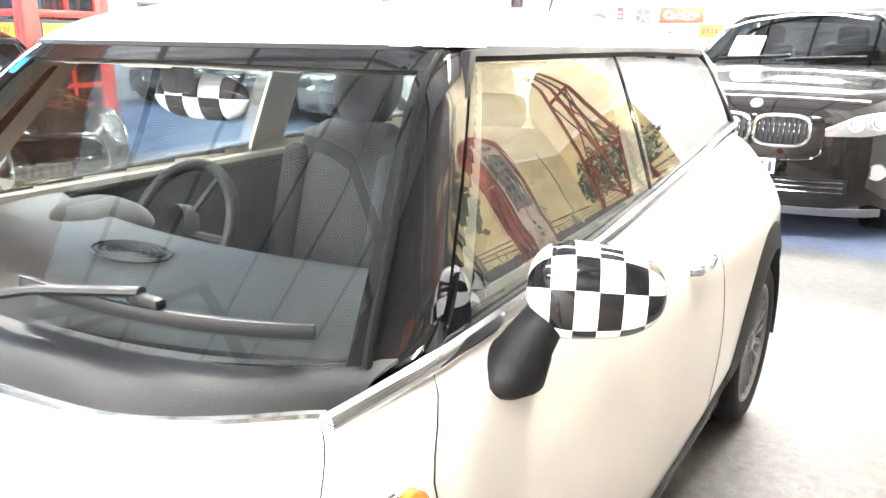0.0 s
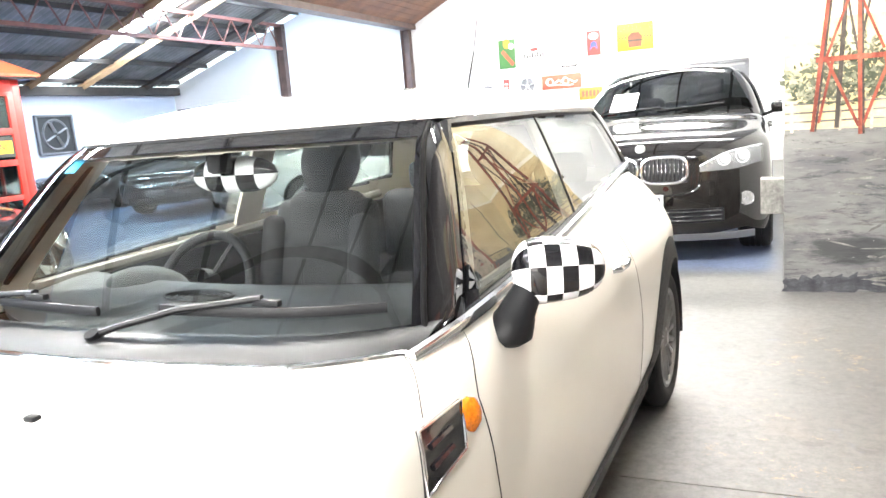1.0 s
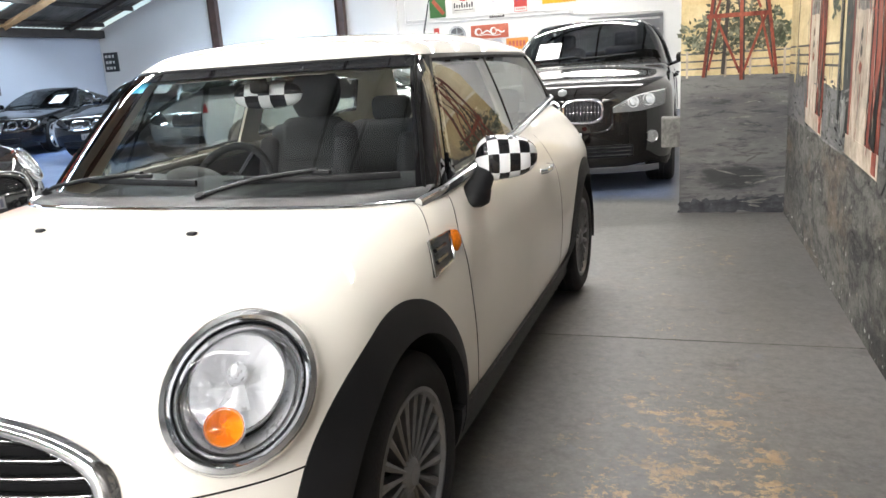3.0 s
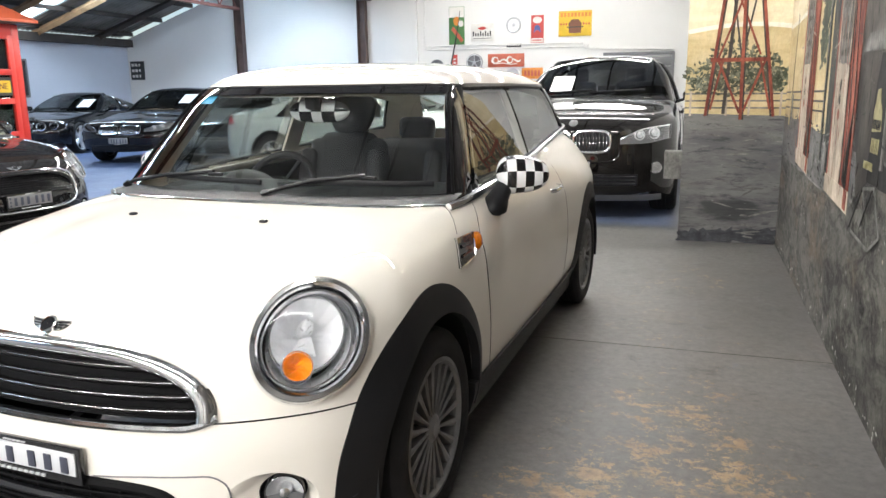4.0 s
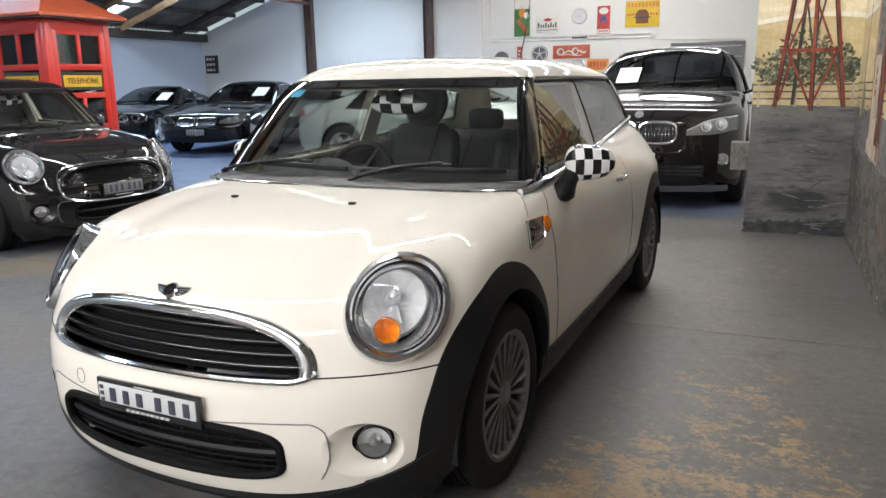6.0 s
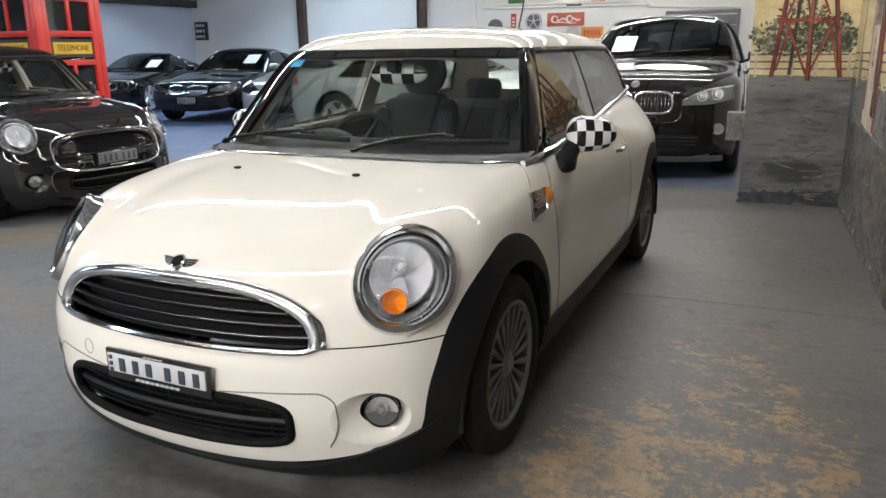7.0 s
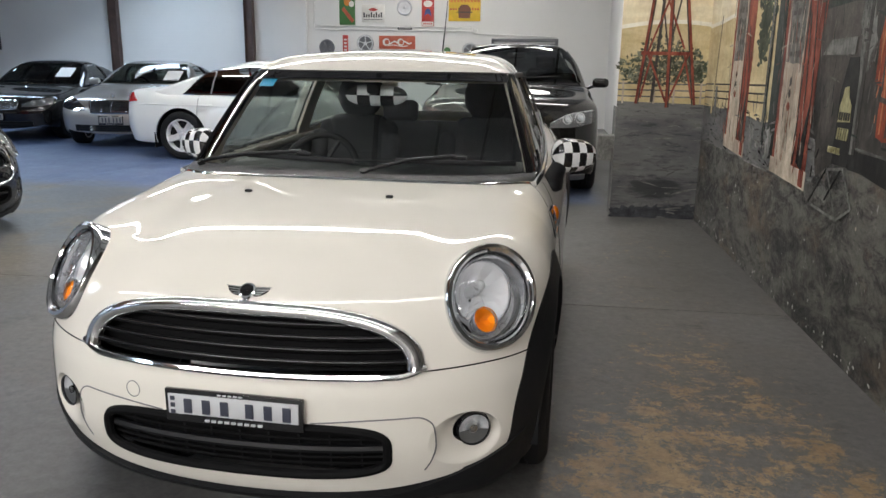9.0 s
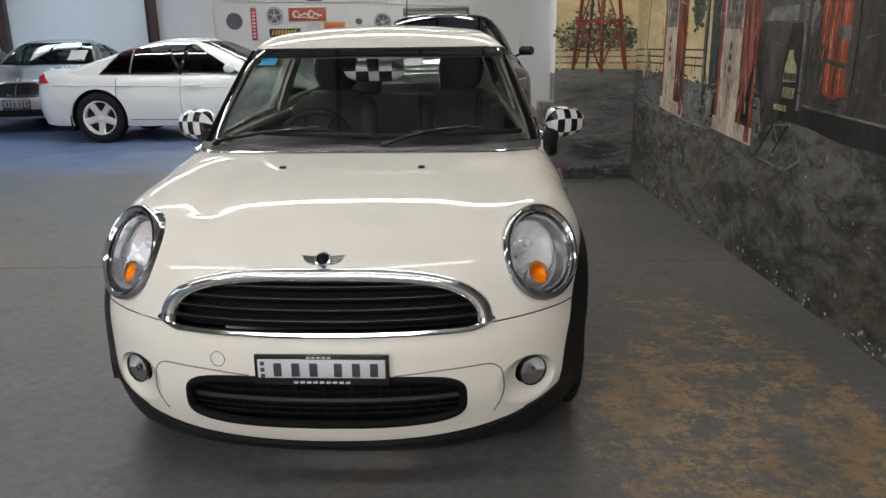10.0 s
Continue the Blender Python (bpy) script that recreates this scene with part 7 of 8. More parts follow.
def strip_on(name, pts, w, face, layer, material, parent):
    """A painted line of width w through the points."""
    P = [Vector((a, z)) for a, z in pts]
    L, Rr = [], []
    for i, p in enumerate(P):
        d = (P[min(i + 1, len(P) - 1)] - P[max(i - 1, 0)]).normalized()
        n = Vector((-d.y, d.x)) * w / 2
        L.append(tuple(p + n)), Rr.append(tuple(p - n))
    return plate_on(name, L + Rr[::-1], face, layer, material, parent)


def ragged(pts, amp, n, rng):
    """An outline with its edges broken up a little."""
    out = []
    for i, p in enumerate(pts):
        q = pts[(i + 1) % len(pts)]
        for k in range(n):
            t = k / n
            out.append((p[0] + (q[0] - p[0]) * t + rng.uniform(-amp, amp), p[1] + (q[1] - p[1]) * t + rng.uniform(-amp, amp)))
    return out


def leaf_mass(name, face, layer, centres, count, size, materials, parent, rng):
    """Many small painted leaves, as one mesh."""
    at = (lambda a, z, o: (RIGHT - o, a, z)) if face == "side" else (lambda a, z, o: (a, 4.5 - o, z))
    V, F, I = [], [], []
    for k in range(count):
        cx, cz, rx, rz = rng.choice(centres)
        a, r = rng.uniform(0, 6.283), rng.uniform(0, 1) ** 0.5
        x, z = cx + rx * r * math.cos(a), cz + rz * r * math.sin(a)
        t, L = rng.uniform(-0.4, 3.5), size * rng.uniform(0.6, 1.4)
        d = 0.0012 * layer + 0.0001 * (k % 9)
        b = len(V)
        for u, w in ((0, 0), (0.5, 0.22), (1, 0), (0.5, -0.22)):
            V.append(at(x + L * (u * math.cos(t) - w * math.sin(t)), z + L * (u * math.sin(t) + w * math.cos(t)), d))
        F.append((b, b + 1, b + 2, b + 3))
        I.append(rng.choice((0, 0, 1)))
    ob = mesh_part(name, V, F, materials, parent, smooth=False, idx=I)
    ob["kind"] = "stuff"
    return ob


def lettering(text, size, material, parent):
    """Raised letters as a mesh, centred on the origin, facing -y once stood up."""
    fc = bpy.data.curves.new("lettering", "FONT")
    fc.body, fc.size, fc.align_x, fc.align_y, fc.extrude = text, size, "CENTER", "CENTER", 0.002
    tmp = bpy.data.objects.new("lettering", fc)
    scene.collection.objects.link(tmp)
    bpy.context.view_layer.update()
    me = bpy.data.meshes.new_from_object(tmp.evaluated_get(bpy.context.evaluated_depsgraph_get()))
    bpy.data.objects.remove(tmp)
    me.materials.clear()
    me.materials.append(material)
    tx = new("lettering", me)
    tx.parent = parent
    return tx


rng = random.Random(7)
stub = thing("mural", "mural of a red windmill tower above a dark yard", "mural", HALL)
E_ = 1.386
plate_on("sky", [(E_, 1.5), (RIGHT, 1.5), (RIGHT, 3.45), (E_, 3.45)], "stub", 1, MURAL_SKY, stub)
plate_on("field", [(E_, 1.0), (RIGHT, 1.0), (RIGHT, 1.52), (E_, 1.52)], "stub", 1, MURAL_FIELD, stub)
plate_on("hill", [(E_, 1.45)] + [(E_ + (RIGHT - E_) * t, 1.655 + 0.075 * math.sin(0.4 + t * 2.0)) for t in np.linspace(0, 1, 12)] + [(RIGHT, 1.45)], "stub", 2, MURAL_FIELD, stub)
strip_on("hill_edge", [(E_ + (RIGHT - E_) * t, 1.655 + 0.075 * math.sin(0.4 + t * 2.0)) for t in np.linspace(0, 1, 12)], 0.034, "stub", 3, MURAL_PALE, stub)
plate_on("yard", ragged([(E_, 0.003), (RIGHT, 0.003), (RIGHT, 1.03), (E_, 1.05)], 0.0, 1, rng), "stub", 3, MURAL_YARD, stub)
for z in (1.09, 1.145, 1.2):
    strip_on("fence_rail", [(E_, z + 0.005), (RIGHT, z)], 0.012, "stub", 3, MURAL_GREY, stub)
for x in (1.43, 1.70, 1.87, 2.10):
    strip_on("fence_post", [(x, 1.03), (x, 1.225)], 0.016, "stub", 4, MURAL_CREAM, stub)
leaf_mass("bush", "stub", 5, ((1.55, 1.32, 0.16, 0.13), (1.75, 1.42, 0.2, 0.17), (1.95, 1.36, 0.17, 0.15), (1.72, 1.28, 0.3, 0.09), (2.05, 1.30, 0.08, 0.1)), 900, 0.045, [MURAL_BUSH, MURAL_BUSH_PALE], stub, rng)
tower = lambda a, b, w, m, l: strip_on("tower_bar", [a, b], w, "stub", l, m, stub)
for a, b, w, m, l in (((1.545, 1.03), (1.70, 2.45), 0.022, MURAL_RED, 8), ((2.05, 1.025), (1.86, 2.45), 0.022, MURAL_RED, 8), ((1.81, 1.0), (1.785, 2.45), 0.023, MURAL_RED, 9), ((1.563, 1.03), (1.716, 2.45), 0.012, MURAL_SHADE, 7), ((2.032, 1.025), (1.845, 2.45), 0.012, MURAL_SHADE, 7), ((1.828, 1.0), (1.80, 2.45), 0.012, MURAL_SHADE, 8),
                      ((1.68, 1.045), (1.76, 2.45), 0.026, MURAL_SHADE, 7), ((1.93, 1.5), (1.70, 2.07), 0.016, MURAL_RED, 8), ((1.62, 1.47), (1.83, 2.07), 0.016, MURAL_RED, 8),
                      ((1.80, 1.05), (1.62, 1.47), 0.018, MURAL_RED, 8), ((1.82, 1.05), (1.97, 1.47), 0.018, MURAL_RED, 8), ((1.58, 1.08), (1.66, 1.47), 0.016, MURAL_RED, 8), ((2.02, 1.08), (1.93, 1.47), 0.016, MURAL_RED, 8),
                      ((1.79, 1.50), (1.69, 2.07), 0.014, MURAL_SHADE, 7), ((1.80, 1.50), (1.90, 2.07), 0.014, MURAL_SHADE, 7)):
    tower(a, b, w, m, l)
strip_on("tower_bar", [(1.565, 1.465), (2.0, 1.462)], 0.03, "stub", 10, MURAL_RED, stub)
strip_on("tower_bar", [(1.655, 2.07), (1.90, 2.07)], 0.028, "stub", 10, MURAL_RED, stub)
strip_on("tower_bar", [(1.70, 2.45), (1.86, 2.45)], 0.026, "stub", 10, MURAL_RED, stub)

side = thing("mural", "mural of old petrol pumps before a dark shop", "mural", HALL)
plate_on("sky", [(2.3, 1.0), (4.498, 1.0), (4.498, 3.45), (2.3, 3.45)], "side", 1, MURAL_SKY, side)
plate_on("field", [(2.3, 0.95), (4.498, 0.95), (4.498, 1.69), (4.1, 1.70), (3.6, 1.73), (3.0, 1.80), (2.3, 1.86)], "side", 2, MURAL_FIELD, side)
strip_on("hill_edge", [(4.498, 1.69), (4.1, 1.70), (3.6, 1.73), (3.0, 1.80), (2.5, 1.85)], 0.03, "side", 2.5, MURAL_PALE, side)
plate_on("shop_front", [(-6.0, 0.93), (1.3, 0.93), (1.75, 0.72), (2.36, 0.72), (2.36, 3.45), (-6.0, 3.45)], "side", 3, MURAL_SHADE, side)
plate_on("yard", ragged([(4.498, 0.735), (3.2, 0.72), (2.5, 0.712), (1.72, 0.711), (1.60, 0.80), (1.66, 0.98), (2.1, 1.02), (2.6, 1.00), (3.5, 1.04), (4.498, 1.03)], 0.008, 5, rng), "side", 3.5, MURAL_YARD, side)
for z in (1.1, 1.155, 1.21):
    strip_on("fence_rail", [(2.62, z + 0.02), (4.49, z)], 0.012, "side", 3, MURAL_SHADE, side)
strip_on("kerb", [(4.45, 0.735), (3.9, 0.73), (3.3, 0.722), (2.5, 0.712), (1.70, 0.711)], 0.009, "side", 4, MURAL_GREY, side)
strip_on("step_edge", [(1.25, 0.985), (0.8, 0.967), (0.2, 0.95), (-1.5, 0.93)], 0.010, "side", 5, MURAL_GREY, side)
plate_on("doorstep", ragged([(1.25, 0.975), (0.2, 0.94), (-1.5, 0.92), (-1.5, 0.82), (0.3, 0.83), (1.2, 0.88)], 0.010, 6, rng), "side", 4, MURAL_INK, side)
leaf_mass("tree", "side", 5, ((2.80, 1.52, 0.10, 0.18), (2.76, 1.80, 0.2, 0.25), (2.65, 2.2, 0.35, 0.4)), 620, 0.07, [MURAL_BUSH, MURAL_BUSH], side, rng)
strip_on("tree_trunk", [(2.43, 0.80), (2.44, 1.3), (2.47, 2.2)], 0.17, "side", 4, MURAL_GREEN, side)
strip_on("sapling", [(4.14, 1.0), (4.10, 1.4), (4.05, 1.75)], 0.014, "side", 4, MURAL_SHADE, side)
strip_on("stump", [(4.17, 0.975), (4.15, 1.1), (4.13, 1.235)], 0.05, "side", 6, MURAL_FIELD, side)
strip_on("stump", [(4.05, 0.99), (4.03, 1.20)], 0.06, "side", 6, MURAL_GREY, side)


def painted_pump(v0, v1, z0, z1, name="painted_pump"):
    """A rounded red pump with a cream front panel."""
    w = v1 - v0
    top = [(v1 - w * t, z1 + 0.10 * math.sin(math.pi * (0.1 + 0.8 * t))) for t in np.linspace(0, 1, 9)]
    p = plate_on(name, [(v0, z0), (v1, z0 + 0.03)] + top, "side", 6, MURAL_RED, side)
    f0, f1 = v0 + w * 0.40, v1 - w * 0.08
    plate_on("panel", [(f0, z0 + 0.02), (f1, z0 + 0.03), (f1 - 0.01, z1 - 0.02), (f1 - w * 0.2, z1 + 0.04), (f0, z1 + 0.02)], "side", 7, MURAL_CREAM, p)
    plate_on("dial", ragged([(f0 + 0.02, z0 + 0.645), (f1 - 0.03, z0 + 0.655), (f1 - 0.03, z1 - 0.10), (f0 + 0.02, z1 - 0.11)], 0.006, 4, rng), "side", 8, MURAL_FOOT, p)
    for k in range(7):
        for j in range(3):
            q = f0 + 0.05 + (f1 - f0 - 0.1) * j / 3
            strip_on("mark", [(q, z0 + 0.70 + k * 0.075), (q + (f1 - f0 - 0.1) * rng.uniform(0.14, 0.26), z0 + 0.70 + k * 0.075 + rng.uniform(-0.006, 0.006))], rng.uniform(0.022, 0.042), "side", 9, MURAL_SHADE, p)
    for k, z in enumerate((z0 + 0.55, z0 + 0.48, z0 + 0.41)):
        plate_on("mark", oval((f0 + f1) / 2, z, 0.022 + 0.01 * (k == 2), 0.03, 5, 1.4), "side", 9, MURAL_RED if k == 2 else MURAL_SHADE, p)
    plate_on("plinth", [(v0 - 0.02, z0 - 0.015), (v1 + 0.02, z0 + 0.015), (v1 + 0.02, z0 + 0.105), (v0 - 0.02, z0 + 0.085)], "side", 8, MURAL_CREAM, p)
    plate_on("block", [(v0 + w * 0.02, z0 - 0.005), (v0 + w * 0.14, z0), (v0 + w * 0.14, z0 + 0.09), (v0 + w * 0.02, z0 + 0.085)], "side", 9, MURAL_RED, p)
    strip_on("hose", [(v0 + w * 0.3, z1 - 0.4), (v0 + w * 0.22, z0 + 0.5), (v0 + w * 0.25, z0 + 0.12), (v0 + w * 0.1, z0 + 0.08), (v0 + w * 0.06, z0 + 0.5), (v0 + w * 0.2, z1 - 0.3)], 0.013, "side", 9, MURAL_SHADE, p)
    strip_on("shade_edge", [(v0 + w * 0.36, z0 + 0.1), (v0 + w * 0.36, z1)], 0.018, "side", 8, MURAL_SHADE, p)


painted_pump(3.04, 3.60, 0.745, 1.92)
painted_pump(1.74, 2.35, 0.712, 2.02)
for v, m, w in ((2.64, MURAL_FOOT, 0.03), (2.60, MURAL_GREEN, 0.03), (1.20, MURAL_FOOT, 0.05), (1.155, MURAL_SHADE, 0.03), (0.20, MURAL_GREEN, 0.10), (-0.42, MURAL_CREAM, 0.06), (-0.50, MURAL_GREEN, 0.08), (-1.6, MURAL_GREEN, 0.1)):
    strip_on("painted_post", [(v, 0.86 if v > 2 else 0.95 if v > 0 else 0.80), (v - 0.01, 3.4)], w, "side", 6, m, side)
for v in (2.86, 2.46):
    plate_on("highlight", ragged(oval(v, 0.88, 0.05, 0.1, 8), 0.015, 2, rng), "side", 6, MURAL_GREY, side)
# oil sign on a trestle
board = plate_on("painted_board", [(1.20, 0.885), (1.39, 0.885), (1.39, 1.22), (1.33, 1.38), (1.22, 1.38), (1.20, 1.30)], "side", 7, MURAL_INK, side)
plate_on("bottle", [(1.232, 1.09), (1.378, 1.082), (1.372, 1.16), (1.35, 1.20), (1.335, 1.245), (1.29, 1.25), (1.275, 1.20), (1.238, 1.165)], "side", 8, MURAL_YELLOW, board)
for z, h, a, b, n in ((1.112, 0.036, 1.24, 1.375, 5), (1.030, 0.056, 1.235, 1.375, 5)):
    for k in range(n):
        q = a + (b - a) * k / n
        strip_on("bar", [(q, z), (q + (b - a) * 0.13, z + 0.003)], h, "side", 9, MURAL_INK if z > 1.1 else MURAL_YELLOW, board)
ob = lettering("MOTOR OIL", 0.045, MURAL_YELLOW, board)
ob.matrix_basis = Matrix.Translation((RIGHT - 0.0115, 1.372, 0.948)) @ Matrix.Rotation(-math.pi / 2, 4, "Z") @ Matrix.Rotation(math.pi / 2, 4, "X") @ Matrix.Diagonal((0.62, 1, 1, 1))
for a, b in (((1.09, 0.711), (1.24, 0.875)), ((1.24, 0.875), (1.44, 0.85)), ((1.44, 0.85), (1.64, 0.653)), ((1.25, 0.632), (1.43, 0.85)), ((1.26, 0.87), (1.42, 0.70)), ((1.09, 0.711), (1.25, 0.632)), ((1.25, 0.632), (1.64, 0.653))):
    strip_on("trestle_bar", [a, b], 0.013, "side", 8, MURAL_INK if a[1] > 0.8 and b[1] < 0.8 else MURAL_GREY, side)
plate_on("highlight", ragged([(1.36, 0.70), (1.55, 0.69), (1.62, 0.64), (1.76, 0.70), (1.70, 0.735), (1.42, 0.765)], 0.016, 5, rng), "side", 6, MURAL_FOOT, side)
plate_on("lamp_hood", [(1.28, 1.392), (1.69, 1.397), (1.58, 1.468), (1.27, 1.47)], "side", 8, MURAL_FOOT, side)
# red overalls hanging in the shop
c = plate_on("painted_coat", ragged([(0.73, 1.06), (0.86, 1.03), (0.95, 1.05), (0.955, 1.27), (0.95, 1.60), (0.86, 1.66), (0.76, 1.60), (0.72, 1.4)], 0.006, 4, rng), "side", 7, MURAL_ORANGE, side)
plate_on("sleeve", ragged([(0.945, 1.25), (1.03, 1.27), (1.035, 1.44), (1.01, 1.57), (0.945, 1.60)], 0.005, 3, rng), "side", 6.6, MURAL_ORANGE, c)
plate_on("shade_side", ragged([(0.70, 1.10), (0.765, 1.08), (0.765, 1.60), (0.70, 1.55)], 0.006, 4, rng), "side", 7.6, MURAL_SHADE, c)
for a, b, w, m in (((0.915, 1.06), (0.905, 1.60), 0.012, MURAL_PEACH), ((0.855, 1.05), (0.85, 1.63), 0.016, MURAL_SHADE), ((0.81, 1.06), (0.80, 1.62), 0.010, MURAL_PEACH), ((0.945, 1.2), (0.94, 1.56), 0.014, MURAL_SHADE), ((0.99, 1.28), (0.985, 1.5), 0.010, MURAL_PEACH), ((0.78, 1.08), (0.775, 1.5), 0.012, MURAL_RED)):
    strip_on("fold", [a, ((a[0] + b[0]) / 2 + 0.008, (a[1] + b[1]) / 2), b], w, "side", 8, m, c)
strip_on("fold", [(0.74, 1.18), (0.85, 1.19), (0.95, 1.205)], 0.022, "side", 8.3, MURAL_SHADE, c)
plate_on("patch", ragged([(0.75, 1.30), (0.86, 1.31), (0.86, 1.365), (0.75, 1.355)], 0.005, 3, rng), "side", 8.6, MURAL_GREY, c)
plate_on("patch", ragged([(0.72, 1.55), (0.82, 1.56), (0.81, 1.64), (0.74, 1.64)], 0.006, 3, rng), "side", 8.6, MURAL_GREY, c)
# lintel, lit window panes and shelves in the dark
plate_on("lintel", [(1.72, 1.62), (0.3, 1.66), (0.3, 1.74), (1.72, 1.70)], "side", 5, MURAL_GREEN, side)
for k in range(3):
    plate_on("painted_pane", [(1.66 + k * 0.09, 1.86), (1.73 + k * 0.09, 1.865), (1.73 + k * 0.09, 2.2), (1.66 + k * 0.09, 2.2)], "side", 6, MURAL_YELLOW, side)
plate_on("doorway", [(0.52, 0.96), (1.15, 0.98), (1.15, 1.60), (0.52, 1.60)], "side", 4, MURAL_SHADE, side)
for k in range(7):
    strip_on("script_mark", [(1.14 - 0.018 * k, 1.31 + 0.012 * k), (1.13 - 0.018 * k, 1.35 + 0.03 * (k % 2) + 0.012 * k), (1.105 - 0.018 * k, 1.38 + 0.02 * (k % 3) + 0.012 * k)], 0.009, "side", 5.5, MURAL_FOOT, side)
for v, z, w, h in ((1.2, 1.58, 0.06, 0.14), (1.13, 1.45, 0.05, 0.12), (0.35, 1.35, 0.1, 0.3), (-0.1, 1.25, 0.2, 0.4), (-0.9, 1.3, 0.3, 0.5)):
    plate_on("smudge", ragged(oval(v, z, w, h, 8), 0.02, 2, rng), "side", 5, MURAL_GREY if w < 0.1 else MURAL_DARK, side)


def strokes(name, face, layer, area_, count, length, width, upright, materials, parent, rng):
    """Loose brush strokes scattered over part of the mural, as one mesh."""
    at = (lambda a, z, o: (RIGHT - o, a, z)) if face == "side" else (lambda a, z, o: (a, 4.5 - o, z))
    V, F, I = [], [], []
    for k in range(count):
        x, z = rng.uniform(area_[0], area_[1]), rng.uniform(area_[2], area_[3])
        t = (math.pi / 2 if rng.random() < upright else 0) + rng.gauss(0, 0.18)
        L, w, d = length * rng.uniform(0.4, 1.6), width * rng.uniform(0.4, 1.5), 0.0012 * layer + 0.0001 * (k % 8)
        b = len(V)
        for u, h in ((0, -0.3), (0.3, -0.5), (0.8, -0.35), (1, 0.05), (0.7, 0.5), (0.2, 0.4)):
            V.append(at(x + L * u * math.cos(t) - w * h * math.sin(t), max(0.004, z + L * u * math.sin(t) + w * h * math.cos(t)), d))
        F.append(tuple(range(b, b + 6)))
        I.append(rng.randrange(len(materials)))
    ob = mesh_part(name, V, F, materials, parent, smooth=False, idx=I)
    ob["kind"] = "stuff"


rng = random.Random(11)
strokes("brushwork", "side", 4, (-5.0, 2.3, 1.0, 2.3), 420, 0.12, 0.014, 0.75, [MURAL_SHADE, MURAL_DARK, MURAL_DARK, MURAL_GREEN], side, rng)
strokes("brushwork", "side", 6.2, (0.3, 1.8, 0.95, 1.8), 120, 0.10, 0.010, 0.8, [MURAL_SHADE, MURAL_DARK, MURAL_GREEN], side, rng)
strokes("brushwork", "side", 9.6, (1.66, 2.40, 0.74, 2.0), 130, 0.16, 0.008, 0.97, [MURAL_SHADE, MURAL_RED, MURAL_CREAM, MURAL_GREY], side, rng)
strokes("brushwork", "side", 9.6, (3.0, 3.62, 0.76, 1.9), 80, 0.14, 0.010, 0.97, [MURAL_SHADE, MURAL_RED, MURAL_CREAM, MURAL_GREY], side, rng)
strokes("brushwork", "side", 5.2, (1.6, 4.45, 0.74, 1.06), 240, 0.09, 0.014, 0.35, [MURAL_SHADE, MURAL_INK, MURAL_YARD, MURAL_GREY], side, rng)
strokes("brushwork", "side", 7.7, (0.72, 1.02, 1.05, 1.62), 40, 0.10, 0.008, 0.95, [MURAL_RED, MURAL_PEACH, MURAL_SHADE], side, rng)
strokes("brushwork", "side", 0.6, (-4.0, 4.4, 0.05, 0.72), 110, 0.25, 0.03, 0.15, [MURAL_DARK], side, rng)
strokes("brushwork", "stub", 4.2, (1.40, 2.05, 0.06, 0.98), 70, 0.14, 0.012, 0.05, [MURAL_YARD, MURAL_FOOT], stub, rng)
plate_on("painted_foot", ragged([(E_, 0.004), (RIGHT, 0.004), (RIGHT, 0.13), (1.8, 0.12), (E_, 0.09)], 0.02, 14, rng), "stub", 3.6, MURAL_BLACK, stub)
CHIP = mat("bare_plaster", (0.62, 0.61, 0.58), 0.8)
strokes("chipped_plaster", "side", 1.2, (-4.0, 4.4, 0.004, 0.08), 110, 0.018, 0.012, 0.5, [CHIP], side, rng)
strokes("chipped_plaster", "side", 1.2, (-4.0, 4.4, 0.05, 0.72), 60, 0.018, 0.010, 0.8, [CHIP, MURAL_CREAM], side, rng)


# ---- tin signs and fittings on the back wall ----
def sign(name, label, u0, u1, z0, z1, base, bits=(), bev=0.004, category="sign"):
    """A tin sign on the back wall; bits are (shape, material) in shares of its size."""
    ob = thing(name, label, category, HALL @ pose((u0 + u1) / 2, BACK, (z0 + z1) / 2), "tin signs on the back wall")
    w, h = u1 - u0, z1 - z0
    part("panel", boxes(((0, -0.012, 0), (w, 0.02, h)), bev=bev), base, ob)
    for k, (nm, outline, m) in enumerate(bits):
        part(nm, prism(bmesh.new(), [(x * w, z * h) for x, z in outline], 0.003, Matrix.Translation((0, -0.022 - 0.0008 * k, 0))), m, ob, smooth=False)
    return ob


def rect(x0, z0, x1, z1):
    return [(x0, z0), (x1, z0), (x1, z1), (x0, z1)]


def wave(x0, x1, z, amp, h, n=24, f=3.0):
    return [(x0 + (x1 - x0) * i / n, z + amp * math.sin(f * 2 * math.pi * i / n)) for i in range(n + 1)] + [(x1 - (x1 - x0) * i / n, z - h + amp * math.sin(f * 2 * math.pi * (n - i) / n)) for i in range(n + 1)]


S_GREEN, S_RED, S_WHITE, S_YELLOW = mat("sign_green", (0.06, 0.17, 0.05), 0.4), mat("sign_red", (0.48, 0.05, 0.04), 0.4), mat("sign_white", (0.7, 0.68, 0.63), 0.45), mat("sign_yellow", (0.68, 0.44, 0.03), 0.4)
S_ORANGE, S_BLUE, S_BLACK, S_BROWN = mat("sign_orange", (0.62, 0.22, 0.03), 0.4), mat("sign_blue", (0.06, 0.08, 0.24), 0.4), mat("sign_black", (0.03, 0.03, 0.03), 0.4), mat("sign_brown", (0.16, 0.06, 0.03), 0.5)
COLA = mat("sign_rust_red", (0.46, 0.10, 0.05), 0.4, var=0.25)
